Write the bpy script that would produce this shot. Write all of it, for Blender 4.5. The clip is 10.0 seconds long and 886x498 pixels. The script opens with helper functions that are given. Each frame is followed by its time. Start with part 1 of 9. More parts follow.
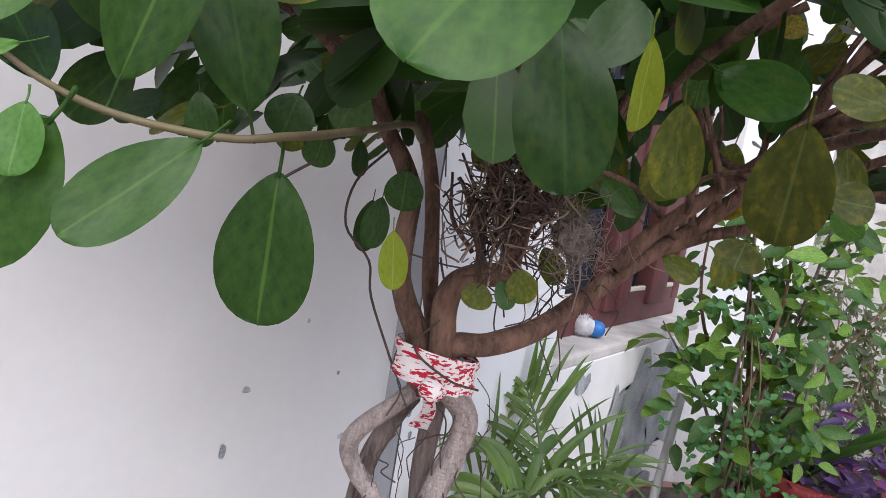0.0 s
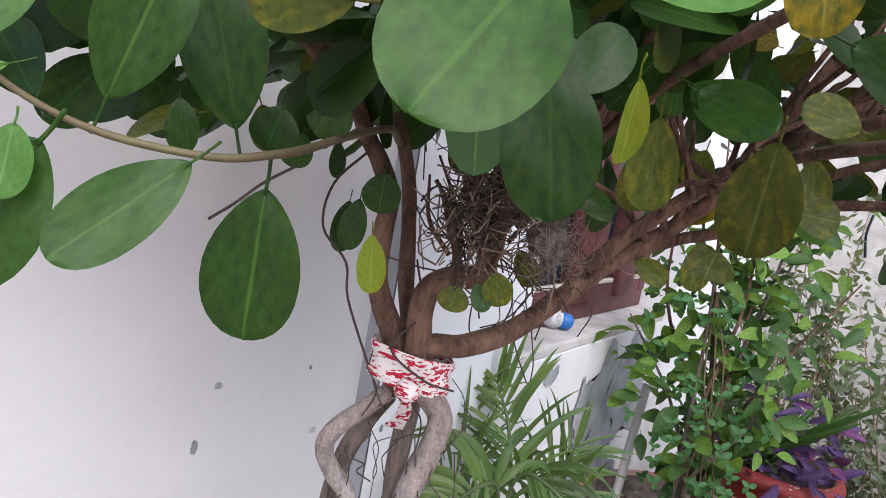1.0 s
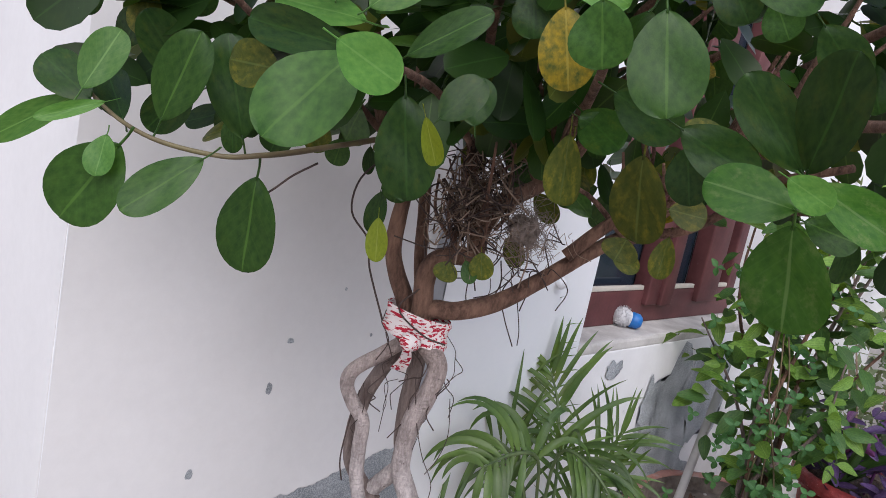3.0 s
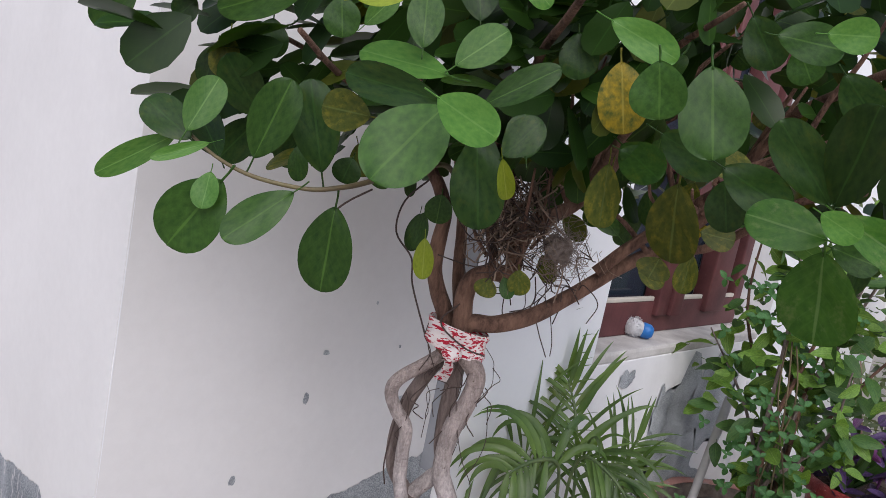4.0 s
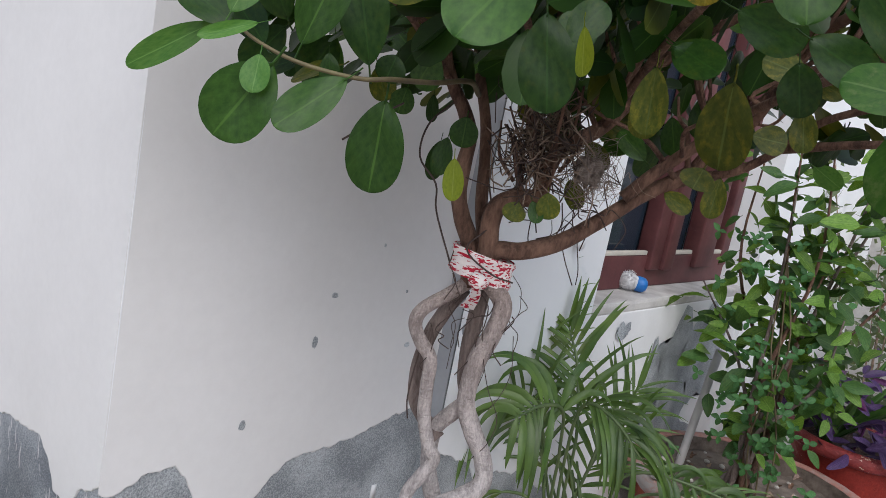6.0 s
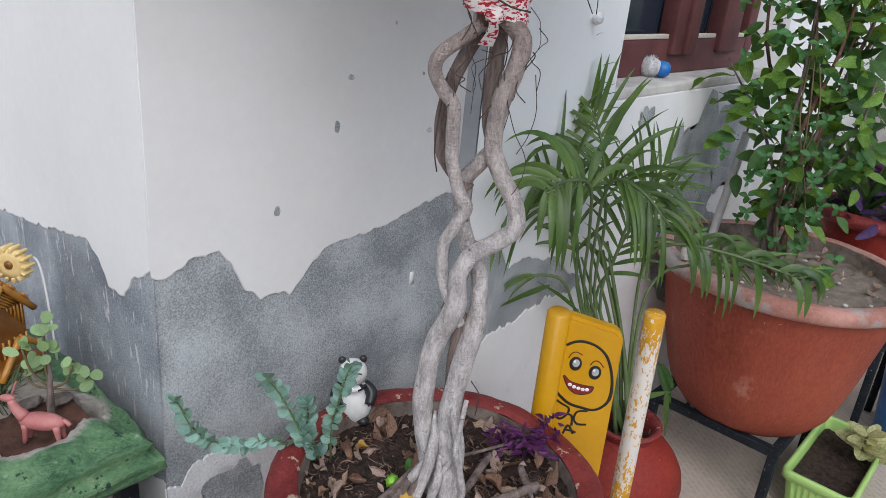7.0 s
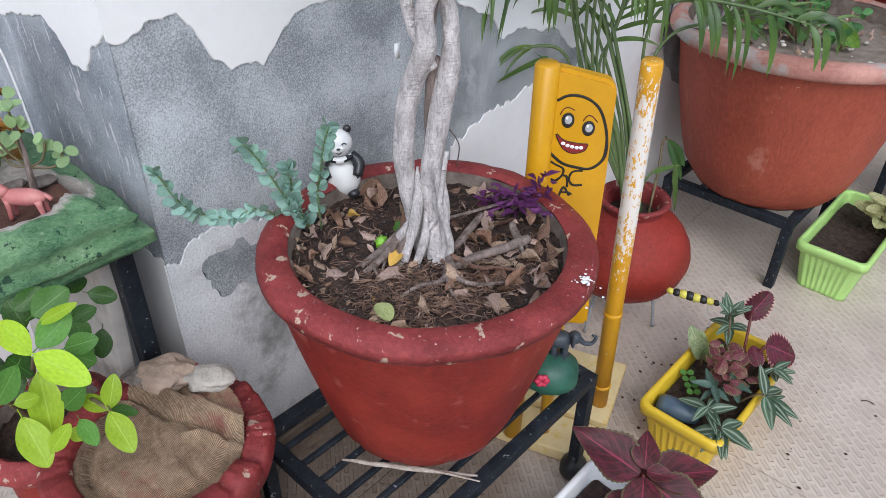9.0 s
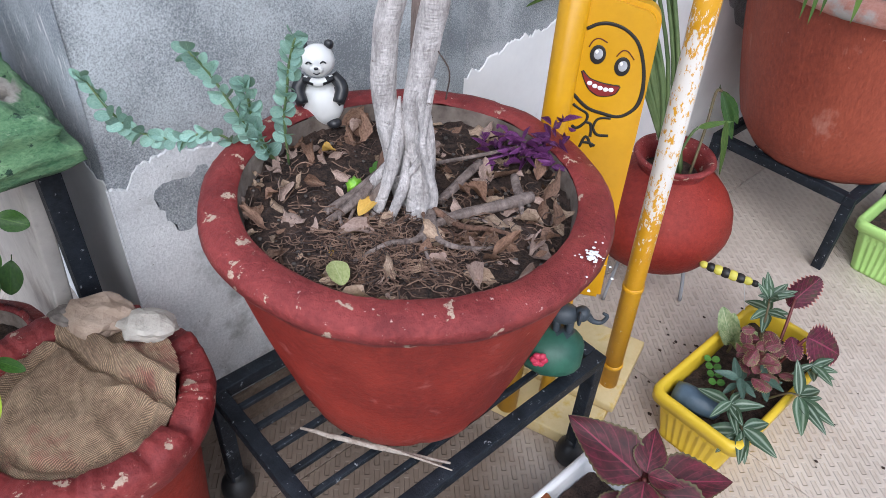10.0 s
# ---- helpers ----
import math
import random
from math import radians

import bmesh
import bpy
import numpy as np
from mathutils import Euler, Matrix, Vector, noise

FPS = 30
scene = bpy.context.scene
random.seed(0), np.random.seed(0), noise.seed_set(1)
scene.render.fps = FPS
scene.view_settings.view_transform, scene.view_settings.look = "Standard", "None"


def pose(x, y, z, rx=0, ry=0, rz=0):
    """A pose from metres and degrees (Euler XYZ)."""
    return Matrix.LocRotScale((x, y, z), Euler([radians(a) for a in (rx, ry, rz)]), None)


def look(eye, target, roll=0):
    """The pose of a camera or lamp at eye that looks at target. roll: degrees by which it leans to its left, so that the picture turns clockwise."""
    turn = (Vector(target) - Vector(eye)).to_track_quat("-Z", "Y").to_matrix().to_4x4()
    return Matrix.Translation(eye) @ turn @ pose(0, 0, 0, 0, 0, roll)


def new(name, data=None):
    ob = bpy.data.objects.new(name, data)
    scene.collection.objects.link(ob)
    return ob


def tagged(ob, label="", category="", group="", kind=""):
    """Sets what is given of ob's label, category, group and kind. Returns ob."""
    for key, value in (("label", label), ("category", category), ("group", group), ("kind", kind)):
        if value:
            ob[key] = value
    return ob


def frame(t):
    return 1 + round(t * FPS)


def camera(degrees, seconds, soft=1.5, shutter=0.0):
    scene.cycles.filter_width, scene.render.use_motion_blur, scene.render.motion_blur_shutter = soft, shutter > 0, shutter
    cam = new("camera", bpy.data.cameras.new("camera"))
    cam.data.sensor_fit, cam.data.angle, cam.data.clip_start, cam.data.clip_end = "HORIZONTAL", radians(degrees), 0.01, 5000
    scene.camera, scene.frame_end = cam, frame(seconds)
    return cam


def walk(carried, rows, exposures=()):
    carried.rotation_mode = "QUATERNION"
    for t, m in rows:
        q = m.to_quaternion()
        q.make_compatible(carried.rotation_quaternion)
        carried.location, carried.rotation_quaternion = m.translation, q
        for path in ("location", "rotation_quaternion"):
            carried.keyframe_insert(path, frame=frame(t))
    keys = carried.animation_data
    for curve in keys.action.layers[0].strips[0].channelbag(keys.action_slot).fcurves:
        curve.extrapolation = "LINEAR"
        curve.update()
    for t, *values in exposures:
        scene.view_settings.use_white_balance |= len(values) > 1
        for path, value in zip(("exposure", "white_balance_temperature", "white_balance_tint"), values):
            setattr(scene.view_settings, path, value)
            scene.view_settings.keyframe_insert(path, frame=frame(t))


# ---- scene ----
cam = camera(63.3, 10.0, 0.85)
PATH = [
    (0, (0.058, 0.124, 1.417), (-1.096, 1.739, 1.175), 9.4),
    (0.5, (0.066, 0.12, 1.411), (-1.043, 1.763, 1.161), 9.4),
    (1, (0.053, 0.116, 1.429), (-1.023, 1.781, 1.165), 10.3),
    (1.5, (0.07, 0.114, 1.429), (-0.972, 1.804, 1.191), 11.1),
    (2, (0.128, 0.09, 1.457), (-0.887, 1.796, 1.216), 12.0),
    (2.5, (0.19, 0.087, 1.462), (-0.933, 1.723, 1.215), 11.9),
    (3, (0.238, 0.068, 1.455), (-1.107, 1.513, 1.132), 11.6),
    (4.5, (0.242, -0.026, 1.466), (-1.102, 1.428, 1.185), 11.1),
    (5, (0.225, -0.044, 1.456), (-1.096, 1.431, 1.176), 11.4),
    (5.2, (0.222, -0.052, 1.461), (-1.09, 1.43, 1.174), 11.8),
    (6.3, (0.195, -0.015, 1.357), (-1.058, 1.481, 0.921), 10.0),
    (6.5, (0.206, -0.023, 1.333), (-1.024, 1.457, 0.787), 8.8),
    (7, (0.227, -0.034, 1.285), (-0.978, 1.379, 0.545), 5.5),
    (7.5, (0.23, -0.057, 1.266), (-0.987, 1.314, 0.465), 4.3),
    (8, (0.247, -0.062, 1.25), (-0.949, 1.269, 0.357), 3.1),
    (8.5, (0.272, -0.033, 1.2), (-0.879, 1.234, 0.166), 1.8),
    (9, (0.292, 0.001, 1.178), (-0.814, 1.213, 0.034), 0.8),
    (9.5, (0.301, 0.037, 1.147), (-0.808, 1.188, -0.055), -0.2),
    (10, (0.236, 0.155, 1.096), (-0.865, 1.221, -0.188), 3.7),
]
walk(cam, [(t, look(eye, target, roll)) for t, eye, target, roll in PATH], [(0.0, 0.36, 5980, 15), (1.5, 0.50, 5980, 15), (2.5, 0.52, 5900, 15), (3.0, 0.14, 5980, 15), (4.5, -0.04, 6050, 14), (6.5, -0.10, 5950, 9), (8.0, 0.22, 5900, 8), (8.6, 0.26, 5850, 8), (9.5, 0.52, 5650, 9), (10.0, 0.56, 5650, 9)])

# ---- light ----
world = bpy.data.worlds.new("sky")
scene.world = world
world.use_nodes = True
wn = world.node_tree.nodes
sky = wn.new("ShaderNodeTexSky")
sky.sky_type = "NISHITA"
sky.sun_disc = False
sky.sun_elevation = radians(44)
sky.sun_rotation = radians(131)
sky.dust_density = 4.0
pale = wn.new("ShaderNodeHueSaturation")
pale.inputs["Saturation"].default_value = 0.62
world.node_tree.links.new(sky.outputs[0], pale.inputs["Color"])
world.node_tree.links.new(pale.outputs[0], wn["Background"].inputs["Color"])
wn["Background"].inputs["Strength"].default_value = 0.15
sun_data = bpy.data.lights.new("sun", "SUN")
sun_data.energy, sun_data.angle, sun_data.color = 1.25, radians(90), (1.0, 0.99, 0.975)
sun = new("sun", sun_data)
sun.matrix_world = look((2.6, -1.8, 4.0), (-0.3, 0.7, 0.3))


# ---- materials ----
def srgb(r, g, b):
    return tuple(((c / 255) / 12.92 if c / 255 < 0.04045 else ((c / 255 + 0.055) / 1.055) ** 2.4) for c in (r, g, b)) + (1.0,)


def surface(name, a, b, rough=0.6, scale=20.0, fine=200.0, bump=0.2, depth=0.002, metal=0.0, vary=0.0, spec=0.5, stain=None, stain_scale=8.0, stain_cover=0.6, stain_soft=0.06, stretch=1.0, streak=None, speck=None, stain_stretch=1.0, grit=0.35):
    """A two-scale noise surface between colours a and b, with fine relief, an optional third colour in patches and a per-object change of value."""
    m = bpy.data.materials.new(name)
    m.use_nodes = True
    nt = m.node_tree
    n, l = nt.nodes, nt.links
    p = n["Principled BSDF"]
    p.inputs["Roughness"].default_value, p.inputs["Metallic"].default_value = rough, metal
    p.inputs["Specular IOR Level"].default_value = spec
    co = n.new("ShaderNodeTexCoord")
    big, small = n.new("ShaderNodeTexNoise"), n.new("ShaderNodeTexNoise")
    big.inputs["Scale"].default_value, big.inputs["Detail"].default_value = scale, 5
    small.inputs["Scale"].default_value, small.inputs["Detail"].default_value = fine, 6
    small.inputs["Roughness"].default_value = 0.7
    place = n.new("ShaderNodeMapping")
    place.inputs["Scale"].default_value = (1, 1, stretch)
    l.new(co.outputs["Object"], place.inputs["Vector"])
    for t in (big, small):
        l.new(place.outputs[0], t.inputs["Vector"])
    both = n.new("ShaderNodeMath")
    both.operation = "MULTIPLY_ADD"
    both.inputs[1].default_value = grit
    l.new(small.outputs["Fac"], both.inputs[0])
    l.new(big.outputs["Fac"], both.inputs[2])
    ramp = n.new("ShaderNodeMapRange")
    ramp.inputs["From Min"].default_value, ramp.inputs["From Max"].default_value = 0.29 + 0.5 * grit, 0.74 + 0.5 * grit
    l.new(both.outputs[0], ramp.inputs["Value"])
    mix = n.new("ShaderNodeMix")
    mix.data_type = "RGBA"
    mix.inputs["A"].default_value, mix.inputs["B"].default_value = a, b
    l.new(ramp.outputs[0], mix.inputs["Factor"])
    out = mix.outputs["Result"]
    if stain:
        spot = n.new("ShaderNodeTexNoise")
        spot.inputs["Scale"].default_value, spot.inputs["Detail"].default_value = stain_scale, 8
        spot.inputs["Roughness"].default_value = 0.65
        laid = n.new("ShaderNodeMapping")
        laid.inputs["Scale"].default_value = (1, 1, stain_stretch)
        l.new(co.outputs["Object"], laid.inputs["Vector"])
        l.new(laid.outputs[0], spot.inputs["Vector"])
        cut = n.new("ShaderNodeMapRange")
        cut.inputs["From Min"].default_value, cut.inputs["From Max"].default_value = stain_cover, stain_cover + stain_soft
        l.new(spot.outputs["Fac"], cut.inputs["Value"])
        over = n.new("ShaderNodeMix")
        over.data_type = "RGBA"
        l.new(cut.outputs[0], over.inputs["Factor"])
        l.new(out, over.inputs["A"])
        over.inputs["B"].default_value = stain
        out = over.outputs["Result"]
    if streak:
        lines, far, cut2, over2 = n.new("ShaderNodeTexNoise"), n.new("ShaderNodeMapping"), n.new("ShaderNodeMapRange"), n.new("ShaderNodeMix")
        far.inputs["Scale"].default_value = (1, 1, 0.22)
        lines.inputs["Scale"].default_value, lines.inputs["Detail"].default_value = 110, 4
        l.new(co.outputs["Object"], far.inputs["Vector"])
        l.new(far.outputs[0], lines.inputs["Vector"])
        cut2.inputs["From Min"].default_value, cut2.inputs["From Max"].default_value = 0.615, 0.655
        l.new(lines.outputs["Fac"], cut2.inputs["Value"])
        over2.data_type = "RGBA"
        l.new(cut2.outputs[0], over2.inputs["Factor"])
        l.new(out, over2.inputs["A"])
        over2.inputs["B"].default_value = streak
        out = over2.outputs["Result"]
    if speck:
        dots, cut3, over3 = n.new("ShaderNodeTexNoise"), n.new("ShaderNodeMapRange"), n.new("ShaderNodeMix")
        dots.inputs["Scale"].default_value, dots.inputs["Detail"].default_value = speck[1], 9
        dots.inputs["Roughness"].default_value = 0.62
        l.new(co.outputs["Object"], dots.inputs["Vector"])
        cut3.inputs["From Min"].default_value, cut3.inputs["From Max"].default_value = speck[2], speck[2] + 0.02
        l.new(dots.outputs["Fac"], cut3.inputs["Value"])
        over3.data_type = "RGBA"
        l.new(cut3.outputs[0], over3.inputs["Factor"])
        l.new(out, over3.inputs["A"])
        over3.inputs["B"].default_value = speck[0]
        out = over3.outputs["Result"]
    if vary:
        info, hsv, rng = n.new("ShaderNodeObjectInfo"), n.new("ShaderNodeHueSaturation"), n.new("ShaderNodeMapRange")
        rng.inputs["To Min"].default_value, rng.inputs["To Max"].default_value = 1 - vary, 1 + vary
        l.new(info.outputs["Random"], rng.inputs["Value"])
        l.new(rng.outputs[0], hsv.inputs["Value"])
        l.new(out, hsv.inputs["Color"])
        out = hsv.outputs[0]
    l.new(out, p.inputs["Base Color"])
    bp = n.new("ShaderNodeBump")
    bp.inputs["Strength"].default_value, bp.inputs["Distance"].default_value = bump, depth
    l.new(both.outputs[0], bp.inputs["Height"])
    l.new(bp.outputs[0], p.inputs["Normal"])
    return m


def leaf_surface(name, a, b, vein, rough=0.38, blotch=None, cover=0.55, glow=0.25, serrate=None, bands=None, veins=0.35):
    """A leaf: two greens, a paler midrib and side veins along its own length (y) and width (x), spots, and some light through it."""
    m = surface(name, a, b, rough, 10, 120, 0.2, 0.001, vary=0.28, spec=0.25, speck=((a[0] * 1.6 + 0.05, a[1] * 1.5 + 0.06, a[2] * 1.6 + 0.04, 1), 170, 0.70), grit=0.25, stain=blotch, stain_scale=4.5, stain_cover=cover - 0.04, stain_soft=0.20)
    nt = m.node_tree
    n, l = nt.nodes, nt.links
    p = n["Principled BSDF"]
    src = p.inputs["Base Color"].links[0].from_socket
    co, sep = n.new("ShaderNodeTexCoord"), n.new("ShaderNodeSeparateXYZ")
    l.new(co.outputs["UV"], sep.inputs[0])

    def calc(op, *args):
        k = n.new("ShaderNodeMath")
        k.operation = op
        for i, v in enumerate(args):
            if isinstance(v, (int, float)):
                k.inputs[i].default_value = v
            else:
                l.new(v, k.inputs[i])
        return k.outputs[0]

    across = calc("ABSOLUTE", calc("SUBTRACT", sep.outputs[0], 0.5))
    rib = calc("SUBTRACT", 1.0, calc("MULTIPLY", across, 36.0))
    side = calc("SINE", calc("MULTIPLY", calc("SUBTRACT", sep.outputs[1], calc("MULTIPLY", across, 0.55)), 62.0))
    side = calc("MULTIPLY", calc("MAXIMUM", calc("SUBTRACT", side, 0.80), 0.0), veins)
    fac = calc("MINIMUM", calc("ADD", calc("MAXIMUM", rib, 0.0), side), 0.55)
    mix = n.new("ShaderNodeMix")
    mix.data_type = "RGBA"
    l.new(fac, mix.inputs["Factor"])
    l.new(src, mix.inputs["A"])
    mix.inputs["B"].default_value = vein
    out = mix.outputs["Result"]
    if bands:
        band_mix = n.new("ShaderNodeMix")
        band_mix.data_type = "RGBA"
        off = calc("ABSOLUTE", calc("SUBTRACT", across, 0.20))
        l.new(calc("MULTIPLY", calc("MAXIMUM", calc("SUBTRACT", 1.0, calc("MULTIPLY", off, 9.0)), 0.0), 0.85), band_mix.inputs["Factor"])
        l.new(out, band_mix.inputs["A"])
        band_mix.inputs["B"].default_value = bands
        out = band_mix.outputs["Result"]
    if serrate:
        edge = n.new("ShaderNodeMix")
        edge.data_type = "RGBA"
        rimf = calc("MULTIPLY", calc("MAXIMUM", calc("SUBTRACT", across, 0.44), 0.0), 22.0)
        l.new(calc("MINIMUM", rimf, 1.0), edge.inputs["Factor"])
        l.new(out, edge.inputs["A"])
        edge.inputs["B"].default_value = serrate
        out = edge.outputs["Result"]
    l.new(out, p.inputs["Base Color"])
    thin, warm = n.new("ShaderNodeBsdfTranslucent"), n.new("ShaderNodeMix")
    warm.data_type, warm.blend_type = "RGBA", "MULTIPLY"
    warm.inputs["Factor"].default_value, warm.inputs["B"].default_value = 1.0, (1.7, 1.5, 0.5, 1)
    l.new(out, warm.inputs["A"])
    l.new(warm.outputs["Result"], thin.inputs["Color"])
    blend = n.new("ShaderNodeMixShader")
    blend.inputs[0].default_value = glow
    l.new(p.outputs[0], blend.inputs[1])
    l.new(thin.outputs[0], blend.inputs[2])
    l.new(blend.outputs[0], n["Material Output"].inputs["Surface"])
    return m


PAINT = surface("white_wall_paint", (0.70, 0.69, 0.68, 1), (0.80, 0.79, 0.78, 1), 0.65, 3, 60, 0.08, 0.002, stain=(0.60, 0.58, 0.56, 1), stain_scale=5, stain_cover=0.68, stain_soft=0.2)
PAINT_FRESH = surface("fresh_white_paint", (0.84, 0.855, 0.87, 1), (0.90, 0.91, 0.92, 1), 0.6, 3, 60, 0.08, 0.002, stain=(0.74, 0.74, 0.74, 1), stain_scale=5, stain_cover=0.68, stain_soft=0.2)
PLASTER = surface("grey_bare_plaster", (0.235, 0.254, 0.272, 1), (0.62, 0.655, 0.675, 1), 0.85, 9, 400, 0.8, 0.0025, stain=(0.60, 0.61, 0.63, 1), stain_scale=16, stain_cover=0.56, stain_soft=0.22, grit=1.6, speck=((0.70, 0.72, 0.73, 1), 260, 0.72))
# streaked plaster, its grey darkened to carry the front wall's shade
PLASTER_RUN = surface("streaked_grey_plaster", (0.175, 0.196, 0.225, 1), (0.55, 0.585, 0.62, 1), 0.8, 9, 380, 0.9, 0.003, speck=((0.74, 0.74, 0.75, 1), 130, 0.66), grit=1.5, stain=(0.46, 0.47, 0.49, 1), stain_scale=40, stain_cover=0.63, stain_soft=0.06, streak=(0.66, 0.66, 0.67, 1))
LOWGRIME = surface("mottled_low_paint", (0.58, 0.59, 0.60, 1), (0.84, 0.85, 0.86, 1), 0.8, 10, 220, 0.9, 0.002, stain=(0.30, 0.303, 0.295, 1), stain_scale=7, stain_cover=0.52, stain_soft=0.14, grit=1.2, speck=((0.34, 0.34, 0.33, 1), 90, 0.68))
LOWPAINT = surface("dirty_white_paint", (0.76, 0.76, 0.76, 1), (0.86, 0.86, 0.86, 1), 0.75, 8, 90, 0.3, 0.002, stain=(0.40, 0.40, 0.40, 1), stain_scale=9, stain_cover=0.64, stain_soft=0.14)
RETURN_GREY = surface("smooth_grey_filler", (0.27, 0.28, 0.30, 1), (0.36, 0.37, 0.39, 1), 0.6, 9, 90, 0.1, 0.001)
SILLM = surface("dusty_cement", (0.42, 0.40, 0.38, 1), (0.68, 0.66, 0.63, 1), 0.9, 14, 120, 0.5, 0.003)
TERRACOTTA = surface("red_painted_clay", (0.155, 0.014, 0.010, 1), (0.29, 0.033, 0.021, 1), 0.55, 9, 130, 0.7, 0.003, spec=0.28, stain=(0.36, 0.10, 0.085, 1), stain_scale=13, stain_cover=0.60, stain_soft=0.10, speck=((0.42, 0.17, 0.14, 1), 60, 0.70), grit=0.8)
TERRA_RIM = surface("worn_red_rim", (0.140, 0.016, 0.017, 1), (0.28, 0.046, 0.043, 1), 0.5, 18, 140, 0.9, 0.0035, stain=(0.46, 0.34, 0.26, 1), stain_scale=42, stain_cover=0.615, stain_soft=0.02, speck=((0.54, 0.38, 0.34, 1), 120, 0.665), grit=0.8, spec=0.32)
TERRA_OLD = surface("old_orange_clay", (0.190, 0.031, 0.015, 1), (0.350, 0.074, 0.036, 1), 0.65, 6, 130, 0.8, 0.004, stain=(0.44, 0.18, 0.13, 1), stain_scale=11, stain_cover=0.61, stain_soft=0.10, grit=0.9, stretch=0.45, stain_stretch=0.5, speck=((0.46, 0.24, 0.19, 1), 80, 0.70))
OLD_RIM = surface("worn_clay_rim", (0.30, 0.125, 0.095, 1), (0.48, 0.25, 0.20, 1), 0.75, 10, 110, 0.8, 0.004, stain=(0.34, 0.31, 0.29, 1), stain_scale=8, stain_cover=0.50, stain_soft=0.08, grit=0.7)
INNER = surface("dusty_inner_clay", (0.10, 0.075, 0.06, 1), (0.24, 0.195, 0.165, 1), 0.95, 40, 180, 1.0, 0.005)
SOIL = surface("dark_potting_soil", (0.018, 0.010, 0.008, 1), (0.125, 0.072, 0.052, 1), 0.95, 70, 300, 1.0, 0.016, grit=1.0)
SOIL_PALE = surface("dry_pale_soil", (0.12, 0.095, 0.075, 1), (0.27, 0.22, 0.18, 1), 0.95, 30, 220, 1.0, 0.006)
BARK = surface("grey_ficus_bark", (0.10, 0.07, 0.06, 1), (0.33, 0.26, 0.23, 1), 0.8, 70, 300, 1.0, 0.006, grit=0.8, stretch=0.2, stain=(0.13, 0.10, 0.08, 1), stain_scale=60, stain_cover=0.66, stain_soft=0.08)
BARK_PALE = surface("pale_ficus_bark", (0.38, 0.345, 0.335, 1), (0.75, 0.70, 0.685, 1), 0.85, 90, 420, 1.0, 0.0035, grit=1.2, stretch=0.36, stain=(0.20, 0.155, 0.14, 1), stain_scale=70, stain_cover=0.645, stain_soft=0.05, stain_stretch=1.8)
# the bark is multiplied towards brown above and stays pale grey towards the foot
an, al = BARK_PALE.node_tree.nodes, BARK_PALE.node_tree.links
aco, asep, ahigh, amix = an.new("ShaderNodeTexCoord"), an.new("ShaderNodeSeparateXYZ"), an.new("ShaderNodeMapRange"), an.new("ShaderNodeMix")
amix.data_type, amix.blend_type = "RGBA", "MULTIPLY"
ahigh.inputs["From Min"].default_value, ahigh.inputs["From Max"].default_value = 0.36, 0.70
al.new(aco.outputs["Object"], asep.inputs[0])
al.new(asep.outputs["Z"], ahigh.inputs["Value"])
al.new(ahigh.outputs[0], amix.inputs["Factor"])
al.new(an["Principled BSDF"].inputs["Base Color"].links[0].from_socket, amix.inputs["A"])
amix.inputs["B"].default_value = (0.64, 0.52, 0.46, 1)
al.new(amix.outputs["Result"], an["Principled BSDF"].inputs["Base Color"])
# ring scars across the bark
rn, rl = BARK_PALE.node_tree.nodes, BARK_PALE.node_tree.links
rco, rmap, rnz, rbp = rn.new("ShaderNodeTexCoord"), rn.new("ShaderNodeMapping"), rn.new("ShaderNodeTexNoise"), rn.new("ShaderNodeBump")
rmap.inputs["Scale"].default_value = (1, 1, 4.5)
rnz.inputs["Scale"].default_value, rnz.inputs["Detail"].default_value = 85, 4
rbp.inputs["Strength"].default_value, rbp.inputs["Distance"].default_value = 0.7, 0.004
rl.new(rco.outputs["Object"], rmap.inputs["Vector"])
rl.new(rmap.outputs[0], rnz.inputs["Vector"])
rl.new(rnz.outputs["Fac"], rbp.inputs["Height"])
rl.new(rn["Principled BSDF"].inputs["Normal"].links[0].from_socket, rbp.inputs["Normal"])
rl.new(rbp.outputs[0], rn["Principled BSDF"].inputs["Normal"])
BARK_RED = surface("brown_ficus_bark", (0.070, 0.032, 0.020, 1), (0.27, 0.150, 0.100, 1), 0.8, 60, 260, 1.0, 0.006, stretch=0.3, grit=0.9)
BARK_DEAD = surface("dead_brown_bark", (0.040, 0.018, 0.014, 1), (0.10, 0.05, 0.04, 1), 0.8, 60, 260, 1.0, 0.004, stretch=0.3)
FIBRE = surface("dry_root_fibre", (0.070, 0.036, 0.024, 1), (0.34, 0.215, 0.150, 1), 0.9, 60, 300, 0.4, 0.001)
TWIG = surface("green_twig", (0.085, 0.055, 0.030, 1), (0.16, 0.135, 0.060, 1), 0.6, 40, 300, 0.4, 0.001)
ROOT = surface("dark_aerial_root", (0.035, 0.022, 0.018, 1), (0.09, 0.06, 0.05, 1), 0.85, 60, 300, 0.4, 0.001)
STRAW = surface("dry_straw", (0.15, 0.095, 0.065, 1), (0.36, 0.27, 0.20, 1), 0.9, 60, 300, 0.4, 0.001)
FLUFF = surface("grey_nest_fluff", (0.15, 0.115, 0.095, 1), (0.34, 0.28, 0.245, 1), 0.95, 60, 400, 1.0, 0.003)
LOG = surface("pale_log", (0.22, 0.12, 0.07, 1), (0.38, 0.23, 0.14, 1), 0.8, 30, 150, 0.5, 0.002)
